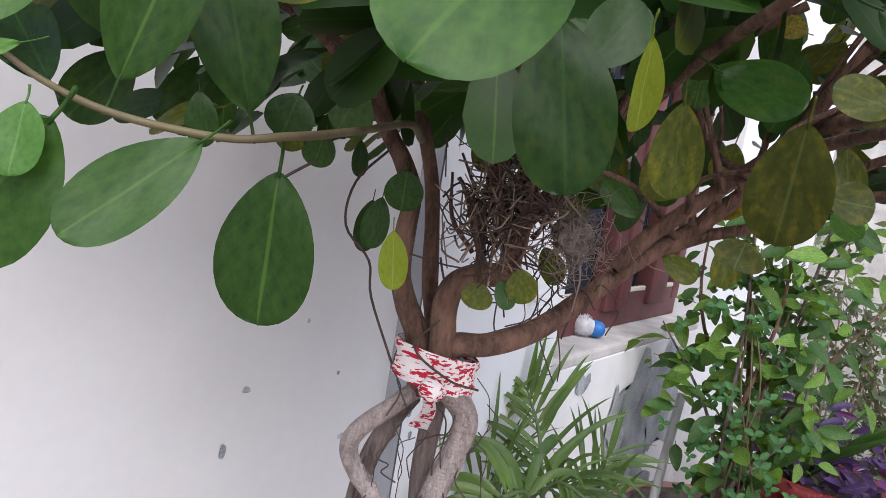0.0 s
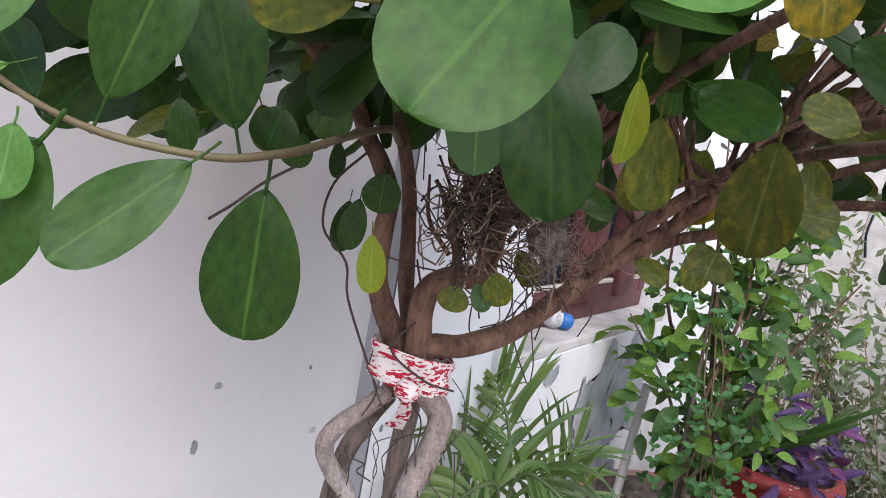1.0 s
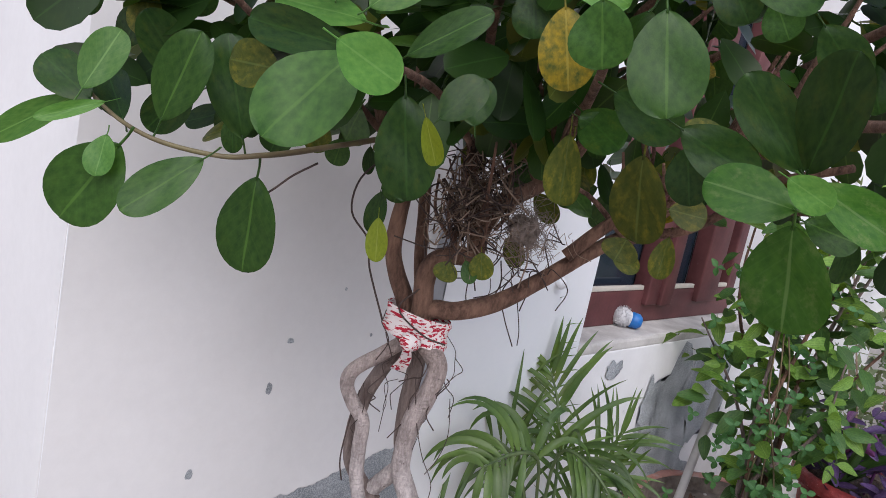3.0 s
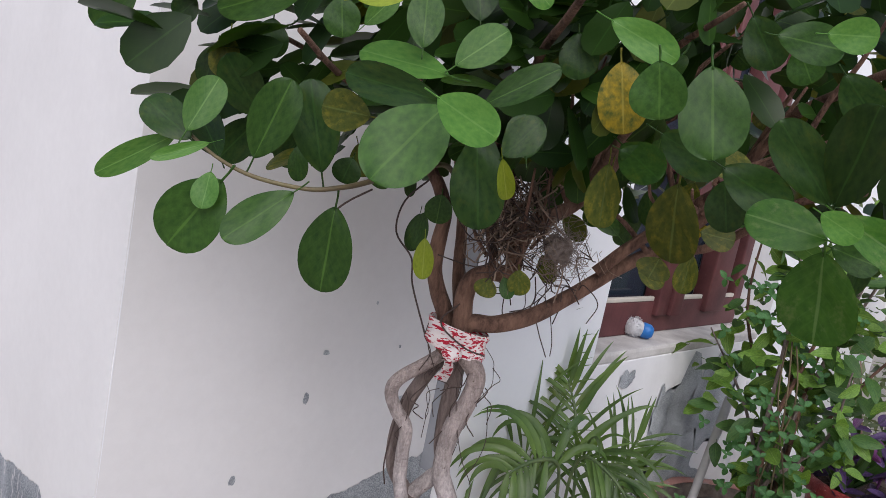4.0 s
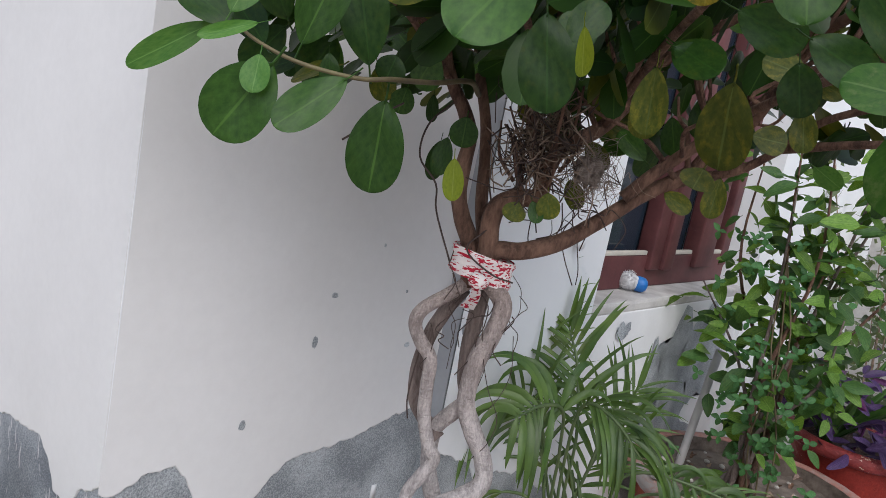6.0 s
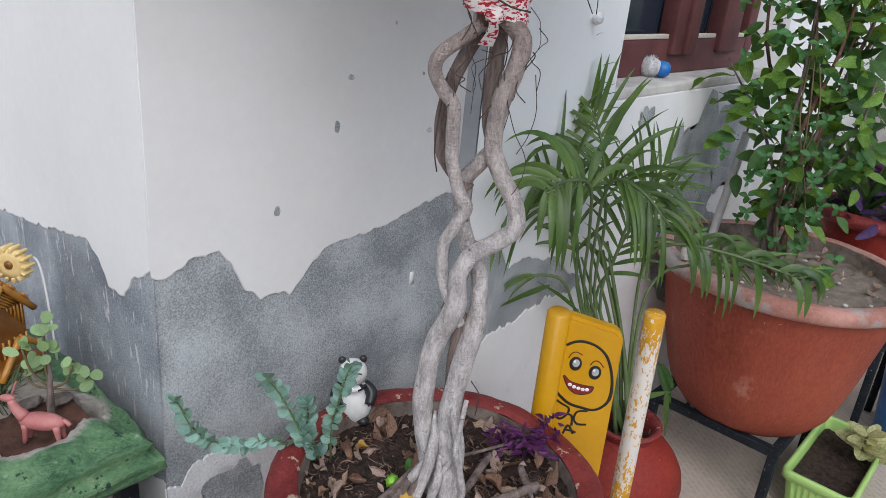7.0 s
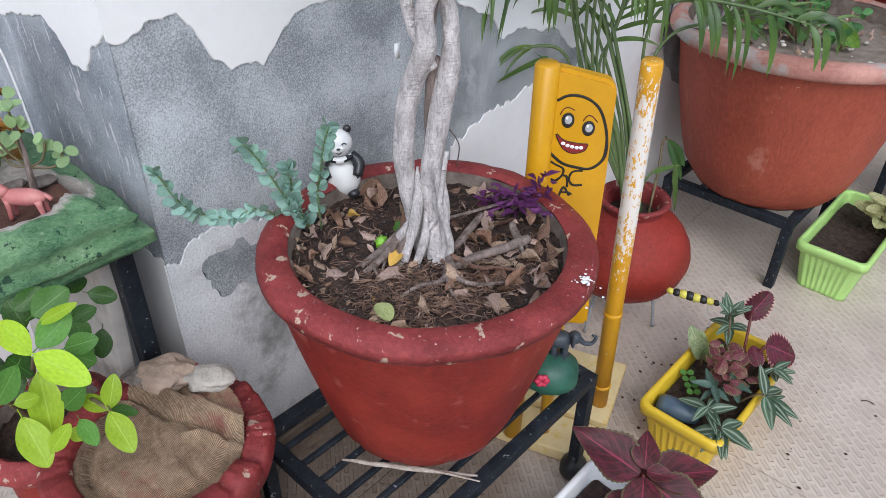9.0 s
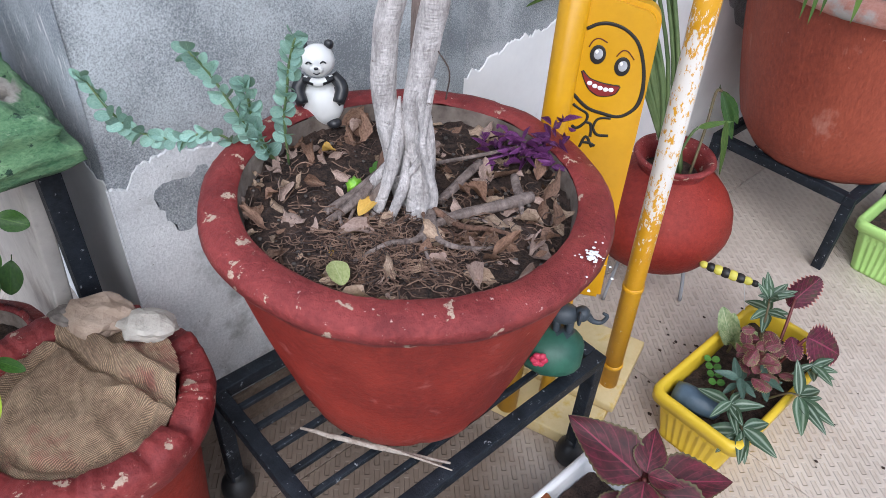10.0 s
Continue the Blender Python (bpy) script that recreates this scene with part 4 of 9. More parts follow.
# bare side twigs along the two limbs that lean towards the window
side_rng = random.Random(77)
for near, far, count in (((-0.203, 0.660, 1.40), (-0.179, 0.707, 1.55), 9), ((-0.150, 0.742, 1.375), (-0.060, 0.748, 1.480), 9), ((-0.140, 0.718, 1.400), (0.020, 0.672, 1.512), 8)):
    for k in range(count):
        b0 = Vector(near).lerp(Vector(far), (k + side_rng.random()) / count)
        d = Vector((side_rng.uniform(-0.35, 0.75), side_rng.uniform(-0.55, 0.35), side_rng.uniform(0.25, 1.0))).normalized() * side_rng.uniform(0.07, 0.17)
        kink = Vector([side_rng.gauss(0, 0.010) for _ in range(3)])
        limb("twig", [b0, b0 + d * 0.4 + kink, b0 + d * 0.75 - kink * 0.5, b0 + d], (side_rng.uniform(0.0026, 0.0046), 0.0013), BARK_RED, 0.15, 6, 4)

# strands that run down the foot of the trunk into the soil, and thin surface roots
TO_SIDE, TO_EYE = Vector((0.788, 0.615, 0)), Vector((0.615, -0.788, 0))
for strand, r0, r1, skin in (
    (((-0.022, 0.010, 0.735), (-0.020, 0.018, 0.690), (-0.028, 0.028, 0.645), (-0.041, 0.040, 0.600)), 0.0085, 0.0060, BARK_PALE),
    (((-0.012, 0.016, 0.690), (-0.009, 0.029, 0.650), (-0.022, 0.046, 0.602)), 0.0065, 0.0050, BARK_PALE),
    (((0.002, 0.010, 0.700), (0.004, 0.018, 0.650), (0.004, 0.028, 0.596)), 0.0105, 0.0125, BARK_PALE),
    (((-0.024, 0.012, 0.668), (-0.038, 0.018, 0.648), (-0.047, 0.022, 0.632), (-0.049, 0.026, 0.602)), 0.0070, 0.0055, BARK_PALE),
    (((-0.020, 0.020, 0.654), (-0.032, 0.028, 0.640), (-0.044, 0.030, 0.622), (-0.040, 0.034, 0.602)), 0.0060, 0.0045, BARK),
    (((-0.030, 0.002, 0.660), (-0.052, 0.030, 0.632), (-0.072, 0.052, 0.616), (-0.094, 0.070, 0.604)), 0.0070, 0.0035, BARK),
    (((-0.030, -0.006, 0.690), (-0.040, -0.004, 0.650), (-0.044, 0.000, 0.605)), 0.0060, 0.0060, BARK_RED),
    (((-0.052, 0.030, 0.628), (-0.055, 0.046, 0.614), (-0.046, 0.064, 0.612), (-0.036, 0.080, 0.604)), 0.0026, 0.0016, BARK_RED),
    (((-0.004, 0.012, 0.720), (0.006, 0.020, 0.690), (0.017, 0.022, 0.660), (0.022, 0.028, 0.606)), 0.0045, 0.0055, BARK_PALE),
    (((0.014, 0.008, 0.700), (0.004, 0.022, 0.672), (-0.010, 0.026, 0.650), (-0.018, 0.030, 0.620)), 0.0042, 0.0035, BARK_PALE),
    (((-0.060, 0.044, 0.618), (-0.062, 0.064, 0.612), (-0.055, 0.090, 0.610), (-0.050, 0.110, 0.604)), 0.0018, 0.0010, BARK),
    (((0.010, 0.026, 0.612), (0.030, 0.052, 0.614), (0.060, 0.060, 0.612), (0.088, 0.055, 0.608)), 0.0030, 0.0014, BARK_RED),
    (((0.0, 0.034, 0.610), (-0.012, 0.060, 0.612), (-0.005, 0.088, 0.610), (0.006, 0.112, 0.604)), 0.0024, 0.0012, BARK_RED),
    (((0.020, 0.020, 0.614), (0.048, 0.034, 0.618), (0.076, 0.028, 0.614), (0.104, 0.034, 0.608)), 0.0022, 0.0012, BARK),
):
    n = len(strand)
    swell = [r0 + (r1 - r0) * k / (n - 1) for k in range(n)]
    if strand[0][2] > 0.64:
        swell[0] = 0.0015
    limb("root", [Vector((-0.268, 0.596, z)) + TO_SIDE * a + TO_EYE * (d - (0.012 if k == 0 and z > 0.64 else 0.0)) for k, (a, d, z) in enumerate(strand)], swell, skin, 0.16, 10, 6)
for run, r0, r1, skin in (
    (((-0.300, 0.580, 0.640), (-0.304, 0.535, 0.622), (-0.307, 0.497, 0.612)), 0.0075, 0.0042, BARK),
    (((-0.302, 0.544, 0.625), (-0.295, 0.510, 0.617), (-0.273, 0.496, 0.614), (-0.251, 0.496, 0.609)), 0.0030, 0.0016, BARK),
    (((-0.304, 0.540, 0.622), (-0.265, 0.523, 0.615), (-0.232, 0.502, 0.609)), 0.0026, 0.0014, BARK_RED),
    (((-0.226, 0.580, 0.622), (-0.203, 0.543, 0.618), (-0.218, 0.514, 0.616), (-0.224, 0.474, 0.609)), 0.0046, 0.0018, BARK),
    (((-0.224, 0.580, 0.622), (-0.187, 0.559, 0.618), (-0.157, 0.578, 0.616), (-0.137, 0.626, 0.609)), 0.0042, 0.0018, BARK),
    (((-0.226, 0.584, 0.624), (-0.189, 0.591, 0.620), (-0.163, 0.618, 0.617), (-0.132, 0.643, 0.609)), 0.0040, 0.0018, BARK_RED),
    (((-0.204, 0.552, 0.618), (-0.179, 0.534, 0.617), (-0.148, 0.525, 0.609)), 0.0026, 0.0014, BARK),
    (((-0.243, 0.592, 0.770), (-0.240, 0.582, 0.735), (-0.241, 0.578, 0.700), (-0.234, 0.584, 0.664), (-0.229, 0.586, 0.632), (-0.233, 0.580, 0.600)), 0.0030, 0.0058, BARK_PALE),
):
    limb("root", [Vector(p) for p in run], [r0 + (r1 - r0) * k / (len(run) - 1) for k in range(len(run))], skin, 0.18, 10, 6)
limb("dead_shoot", [(-0.286, 0.604, 0.605), (-0.281, 0.606, 0.68), (-0.276, 0.604, 0.76), (-0.279, 0.602, 0.83)], (0.006, 0.0045), BARK_DEAD, 0.12, 8, 5, "dead dark brown shoot between the stems")

# leaves
LEAF_ME = [leaf_mesh("leaf", LEAF_GREEN, w, 0.0, f, d, stalk=s) for w, f, d, s in ((0.56, 0.20, 0.07, 0.22), (0.53, 0.12, 0.14, 0.20), (0.59, 0.28, 0.03, 0.25), (0.55, 0.05, 0.18, 0.18), (0.57, 0.16, -0.05, 0.22))]
leaf_rng = random.Random(11)


def leaf(base, tip, width, material, facing=None, spread=0.10):
    """One leaf of the tree, from stalk to tip."""
    base, tip = Vector(base), Vector(tip)
    face = facing or EYE_MEAN + Vector([leaf_rng.uniform(-spread, spread) for _ in range(3)]) + Vector((0, 0, 0.10))
    m = Matrix.Translation(-ORIGIN) @ aim(base, tip, width, face)
    return piece("leaf", leaf_rng.choice(LEAF_ME), m, tree, material)


leaf((-0.036, 0.277, 1.480), (-0.037, 0.235, 1.441), 0.042, LEAF_GREEN)
leaf((-0.019, 0.254, 1.483), (0.022, 0.258, 1.468), 0.023, LEAF_YOUNG)
leaf((-0.062, 0.336, 1.469), (-0.048, 0.337, 1.413), 0.035, LEAF_DARK)
leaf((-0.164, 0.316, 1.402), (-0.165, 0.315, 1.338), 0.040, LEAF_GREEN)
leaf((-0.158, 0.275, 1.410), (-0.173, 0.237, 1.373), 0.026, LEAF_GREEN)
leaf((-0.182, 0.236, 1.410), (-0.201, 0.213, 1.361), 0.043, LEAF_GREEN)
leaf((-0.187, 0.230, 1.414), (-0.180, 0.223, 1.391), 0.018, LEAF_YOUNG)
leaf((-0.249, 0.233, 1.430), (-0.286, 0.193, 1.392), 0.019, LEAF_YOUNG)
leaf((-0.216, 0.224, 1.436), (-0.216, 0.242, 1.475), 0.024, LEAF_YOUNG)
leaf((-0.229, 0.234, 1.430), (-0.261, 0.213, 1.452), 0.028, LEAF_DARK)
leaf((-0.212, 0.248, 1.422), (-0.257, 0.252, 1.448), 0.025, LEAF_DARK)
leaf((-0.192, 0.229, 1.432), (-0.199, 0.195, 1.417), 0.009, LEAF_YOUNG)
leaf((-0.192, 0.262, 1.426), (-0.174, 0.270, 1.482), 0.032, LEAF_GREEN)
leaf((-0.183, 0.313, 1.423), (-0.185, 0.292, 1.485), 0.035, LEAF_DARK)
leaf((-0.097, 0.278, 1.468), (-0.135, 0.266, 1.469), 0.026, LEAF_OLIVE)
leaf((-0.044, 0.282, 1.483), (-0.104, 0.259, 1.490), 0.022, LEAF_DARK)
leaf((-0.062, 0.301, 1.500), (-0.139, 0.289, 1.511), 0.022, LEAF_YOUNG)
leaf((-0.045, 0.288, 1.504), (-0.029, 0.308, 1.530), 0.022, LEAF_YOUNG)
leaf((-0.042, 0.314, 1.487), (-0.007, 0.331, 1.515), 0.018, LEAF_GREEN)
leaf((0.006, 0.370, 1.527), (0.016, 0.375, 1.487), 0.030, LEAF_YELLOW)
leaf((0.044, 0.346, 1.525), (0.049, 0.350, 1.495), 0.031, LEAF_GREEN)
leaf((0.054, 0.385, 1.531), (0.068, 0.384, 1.481), 0.038, LEAF_GREEN)
leaf((-0.063, 0.505, 1.487), (-0.014, 0.488, 1.464), 0.032, LEAF_DARK)
leaf((0.017, 0.415, 1.493), (0.057, 0.423, 1.476), 0.028, LEAF_DARK)
leaf((-0.018, 0.525, 1.465), (-0.028, 0.557, 1.395), 0.044, LEAF_OLIVE)
leaf((0.045, 0.459, 1.473), (0.053, 0.460, 1.440), 0.026, LEAF_DARK)
leaf((0.062, 0.412, 1.479), (0.098, 0.436, 1.461), 0.027, LEAF_DARK)
leaf((0.127, 0.410, 1.451), (0.090, 0.392, 1.457), 0.027, LEAF_PALE)
leaf((0.124, 0.421, 1.444), (0.124, 0.449, 1.391), 0.043, LEAF_PALE)
leaf((0.113, 0.447, 1.469), (0.082, 0.424, 1.511), 0.028, LEAF_DARK)
leaf((0.117, 0.441, 1.469), (0.135, 0.411, 1.523), 0.034, LEAF_DARK)
leaf((0.126, 0.392, 1.464), (0.144, 0.400, 1.455), 0.016, LEAF_YOUNG)
leaf((0.127, 0.426, 1.464), (0.160, 0.452, 1.446), 0.024, LEAF_PALE)
leaf((0.117, 0.457, 1.446), (0.139, 0.476, 1.440), 0.021, LEAF_GREEN)
leaf((-0.205, 0.292, 1.550), (-0.247, 0.248, 1.520), 0.027, LEAF_GREEN)
leaf((-0.397, 0.251, 1.541), (-0.414, 0.227, 1.500), 0.029, LEAF_DARK)
leaf((-0.263, 0.511, 1.363), (-0.255, 0.510, 1.322), 0.021, LEAF_LIME)
leaf((-0.323, 0.563, 1.380), (-0.323, 0.556, 1.338), 0.023, LEAF_DARK)
leaf((-0.300, 0.561, 1.405), (-0.298, 0.558, 1.373), 0.031, LEAF_GREEN)
leaf((-0.082, 0.524, 1.470), (-0.081, 0.529, 1.416), 0.030, LEAF_OLIVE)
leaf((-0.069, 0.372, 1.460), (-0.056, 0.390, 1.489), 0.024, LEAF_DARK)
leaf((-0.021, 0.315, 1.459), (-0.030, 0.338, 1.435), 0.011, LEAF_LIME)
leaf((-0.103, 0.441, 1.461), (-0.112, 0.440, 1.495), 0.031, LEAF_DARK)
leaf((-0.309, 0.331, 1.534), (-0.305, 0.329, 1.501), 0.030, LEAF_DARK)
leaf((-0.232, 0.340, 1.555), (-0.225, 0.341, 1.525), 0.029, LEAF_GREEN)
leaf((-0.098, 0.466, 1.563), (-0.089, 0.466, 1.529), 0.031, LEAF_DARK)
leaf((-0.003, 0.364, 1.549), (0.030, 0.391, 1.534), 0.021, LEAF_YOUNG)
leaf((0.053, 0.462, 1.566), (0.087, 0.494, 1.566), 0.026, LEAF_GREEN)
leaf((0.094, 0.427, 1.560), (0.115, 0.448, 1.564), 0.020, LEAF_YOUNG)
leaf((-0.116, 0.375, 1.548), (-0.125, 0.373, 1.583), 0.029, LEAF_DARK)
leaf((-0.076, 0.290, 1.512), (-0.082, 0.291, 1.546), 0.022, LEAF_GREEN)
leaf((-0.128, 0.286, 1.523), (-0.119, 0.300, 1.545), 0.015, LEAF_YOUNG)
leaf((-0.110, 0.262, 1.533), (-0.090, 0.284, 1.547), 0.018, LEAF_LIME)
leaf((-0.030, 0.313, 1.559), (-0.016, 0.323, 1.546), 0.014, LEAF_YOUNG)
leaf((0.043, 0.527, 1.573), (0.056, 0.533, 1.550), 0.025, LEAF_GREEN)
leaf((0.088, 0.492, 1.551), (0.111, 0.508, 1.523), 0.026, LEAF_DARK)
leaf((-0.312, 0.296, 1.512), (-0.309, 0.292, 1.477), 0.025, LEAF_OLIVE)
leaf((-0.337, 0.299, 1.504), (-0.337, 0.292, 1.469), 0.022, LEAF_DARK)
leaf((-0.397, 0.288, 1.522), (-0.396, 0.282, 1.487), 0.020, LEAF_DARK)
leaf((-0.338, 0.277, 1.534), (-0.347, 0.265, 1.517), 0.022, LEAF_DARK)
leaf((-0.197, 0.350, 1.436), (-0.198, 0.344, 1.416), 0.023, LEAF_DARK)
leaf((0.012, 0.590, 1.483), (-0.015, 0.567, 1.492), 0.025, LEAF_OLIVE)
leaf((-0.008, 0.561, 1.431), (0.013, 0.580, 1.429), 0.024, LEAF_OLIVE)
leaf((-0.049, 0.586, 1.399), (-0.052, 0.580, 1.380), 0.031, LEAF_OLIVE)
leaf((0.016, 0.504, 1.588), (0.036, 0.515, 1.555), 0.029, LEAF_DARK)
leaf((-0.294, 0.365, 1.433), (-0.287, 0.366, 1.403), 0.018, LEAF_DARK)
leaf((-0.210, 0.605, 1.345), (-0.204, 0.606, 1.318), 0.025, LEAF_OLIVE)
leaf((-0.230, 0.585, 1.330), (-0.231, 0.579, 1.310), 0.025, LEAF_OLIVE)
leaf((-0.082, 0.530, 1.464), (-0.101, 0.559, 1.413), 0.028, LEAF_OLIVE)
leaf((-0.056, 0.492, 1.482), (-0.033, 0.521, 1.471), 0.024, LEAF_DARK)
leaf((-0.028, 0.735, 1.475), (-0.019, 0.739, 1.432), 0.026, LEAF_OLIVE)
leaf((-0.101, 0.764, 1.393), (-0.102, 0.761, 1.348), 0.026, LEAF_OLIVE)
leaf((-0.219, 0.653, 1.360), (-0.202, 0.658, 1.332), 0.022, LEAF_OLIVE)
leaf((-0.171, 0.721, 1.396), (-0.203, 0.708, 1.423), 0.026, LEAF_GREEN)
leaf((-0.128, 0.685, 1.523), (-0.131, 0.689, 1.487), 0.026, LEAF_GREEN)
leaf((-0.064, 0.697, 1.549), (-0.083, 0.690, 1.555), 0.018, LEAF_YELLOW)
leaf((-0.092, 0.767, 1.426), (-0.121, 0.760, 1.410), 0.020, LEAF_YELLOW)
leaf((-0.030, 0.731, 1.504), (0.004, 0.739, 1.490), 0.022, LEAF_OLIVE)
leaf((-0.112, 0.750, 1.470), (-0.118, 0.750, 1.436), 0.028, LEAF_OLIVE)
leaf((-0.152, 0.747, 1.366), (-0.122, 0.756, 1.350), 0.022, LEAF_OLIVE)
leaf((-0.224, 0.600, 1.333), (-0.213, 0.603, 1.312), 0.016, LEAF_GREEN)
leaf((-0.261, 0.747, 1.440), (-0.212, 0.770, 1.418), 0.030, LEAF_OLIVE)
leaf((-0.353, 0.586, 1.374), (-0.352, 0.580, 1.329), 0.022, LEAF_DARK)
leaf((-0.353, 0.561, 1.422), (-0.351, 0.562, 1.392), 0.014, LEAF_DARK)
leaf((-0.374, 0.540, 1.424), (-0.378, 0.535, 1.395), 0.028, LEAF_GREEN)
leaf((-0.398, 0.514, 1.440), (-0.388, 0.525, 1.405), 0.030, LEAF_OLIVE)
leaf((-0.443, 0.486, 1.462), (-0.441, 0.491, 1.412), 0.022, LEAF_PALE)
leaf((-0.455, 0.470, 1.466), (-0.470, 0.450, 1.411), 0.024, LEAF_DARK)
leaf((-0.463, 0.495, 1.444), (-0.470, 0.486, 1.404), 0.020, LEAF_DARK)
leaf((-0.483, 0.375, 1.500), (-0.482, 0.384, 1.456), 0.024, LEAF_DARK)

for b, t, w, k in (((-0.215, 0.790, 1.425), (-0.250, 0.765, 1.400), 0.030, LEAF_GREEN), ((-0.190, 0.800, 1.452), (-0.178, 0.806, 1.408), 0.030, LEAF_GREEN), ((-0.230, 0.770, 1.462), (-0.222, 0.776, 1.420), 0.028, LEAF_OLIVE), ((-0.160, 0.800, 1.478), (-0.150, 0.806, 1.432), 0.030, LEAF_DARK), ((-0.255, 0.730, 1.405), (-0.228, 0.744, 1.378), 0.026, LEAF_OLIVE), ((-0.200, 0.740, 1.500), (-0.196, 0.744, 1.456), 0.028, LEAF_GREEN), ((-0.300, 0.660, 1.455), (-0.296, 0.664, 1.412), 0.028, LEAF_OLIVE), ((-0.270, 0.690, 1.470), (-0.262, 0.694, 1.430), 0.030, LEAF_DARK)):
    leaf(b, t, w, k)

# the rest of the crown, behind and above
crown_rng = random.Random(5)


def thin_side(p):
    """The crown is bare and twiggy on the side towards the window."""
    bearing = math.degrees(math.atan2(p.y - 0.12, p.x - 0.06))
    return 84 < bearing < 113 and p.z < 1.61


made = 0
while made < 200:
    x, y, z = crown_rng.uniform(-0.46, 0.36), crown_rng.uniform(0.24, 1.02), crown_rng.uniform(1.415, 1.74)
    ex, ey, ez = (x + 0.06) / 0.42, (y - 0.62) / 0.42, (z - 1.42) / 0.33
    if ex * ex + ey * ey + ez * ez > 1 or ex * ex + ey * ey + ez * ez < 0.16:
        continue
    p = Vector((x, y, z))
    if thin_side(p) and crown_rng.random() < 0.38:
        made += 1
        continue
    ahead = (p - Vector((0.237, -0.033, 1.452))).dot(Vector((-0.67, 0.73, -0.13)))
    if ahead < 0.47 or (p - Vector((0.06, 0.12, 1.41))).length < (0.60 if x > -0.02 else 0.43) or (z < 1.45 and x > -0.30 and y < 0.66):
        continue
    out = Vector((ex, ey, 0.2 * ez)).normalized()
    d = (out * crown_rng.uniform(0.2, 0.9) + Vector((crown_rng.uniform(-0.5, 0.5), crown_rng.uniform(-0.5, 0.5), crown_rng.uniform(-1.0, 0.35)))).normalized()
    length = crown_rng.uniform(0.045, 0.066)
    kind = crown_rng.choices((LEAF_DARK, LEAF_GREEN, LEAF_OLIVE, LEAF_YOUNG, LEAF_YELLOW), (0.50, 0.30, 0.12, 0.05, 0.03))[0]
    leaf(p, p + d * length, length * crown_rng.uniform(0.5, 0.68), kind, p + Vector((crown_rng.uniform(-0.5, 0.8), crown_rng.uniform(-1.0, 0.4), crown_rng.uniform(0.2, 1.0))))
    made += 1

# leaves deep inside and on top of the crown, past counting
# the unseen top leaves are added to shade the trunk and wall below
LOOK = Vector((-0.67, 0.73, -0.13)).normalized()
rest = bmesh.new()
rest_uv = rest.loops.layers.uv.new("UVMap")
made = 0
while made < 1150:
    x, y, z = crown_rng.uniform(-0.50, 0.42), crown_rng.uniform(0.26, 1.10), crown_rng.uniform(1.43, 1.86)
    near = made < 200
    if near:
        p = Vector((0.237, -0.033, 1.452)) + LOOK * crown_rng.uniform(0.50, 0.74) + Vector((0.73, 0.67, 0)) * crown_rng.uniform(-0.24, 0.42)
        x, y, z = p.x, p.y, crown_rng.uniform(1.43, 1.62) + (0.03 if x > -0.1 else 0.0)
    ex, ey, ez = (x + 0.04) / 0.45, (y - 0.68) / 0.44, (z - 1.42) / 0.44
    q = ex * ex + ey * ey + ez * ez
    p = Vector((x, y, z))
    ahead = (p - Vector((0.237, -0.033, 1.452))).dot(Vector((-0.67, 0.73, -0.13)))
    if (p - Vector((0.06, 0.12, 1.41))).length < (0.58 if x > -0.02 else 0.40) or (q > 1 and not near) or q < 0.10 or ahead < (0.48 if near else 0.56) or (z < 1.47 and -0.34 < x < -0.05 and y < 0.75):
        continue
    if thin_side(p) and crown_rng.random() < 0.55:
        made += 1
        continue
    d = Vector((ex + crown_rng.uniform(-0.6, 0.6), ey + crown_rng.uniform(-0.6, 0.6), crown_rng.uniform(-1.0, 0.3))).normalized()
    length = crown_rng.uniform(0.045, 0.066)
    m = aim(p, p + d * length, length * crown_rng.uniform(0.5, 0.68), p + Vector((crown_rng.uniform(-0.5, 0.8), crown_rng.uniform(-1.0, 0.4), crown_rng.uniform(0.2, 1.0))))
    grid = []
    for t in (0.0, 0.12, 0.35, 0.62, 0.85, 0.96, 1.0):
        half = 0.5 * (math.sin(math.pi / 2 * t / 0.6) ** 0.68 if t < 0.6 else math.sqrt(max(1 - ((t - 0.6) / 0.4) ** 2.2, 0.0)))
        half = max(half, 0.01)
        grid.append([rest.verts.new(m @ Vector((u * half, t, 0.12 * abs(u) * half - 0.1 * t * t)) - ORIGIN) for u in (-1, 0, 1)])
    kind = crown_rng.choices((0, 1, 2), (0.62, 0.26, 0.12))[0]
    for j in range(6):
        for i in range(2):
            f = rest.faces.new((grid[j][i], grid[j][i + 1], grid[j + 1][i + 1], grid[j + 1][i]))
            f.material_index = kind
            for loop, (a, b) in zip(f.loops, ((i, j), (i + 1, j), (i + 1, j + 1), (i, j + 1))):
                loop[rest_uv].uv = (a / 2, b / 6)
    made += 1
tagged(part("foliage", rest, (LEAF_DARK, LEAF_GREEN, LEAF_OLIVE), tree, "dense dark green inner leaves and unseen top leaves"), kind="stuff")


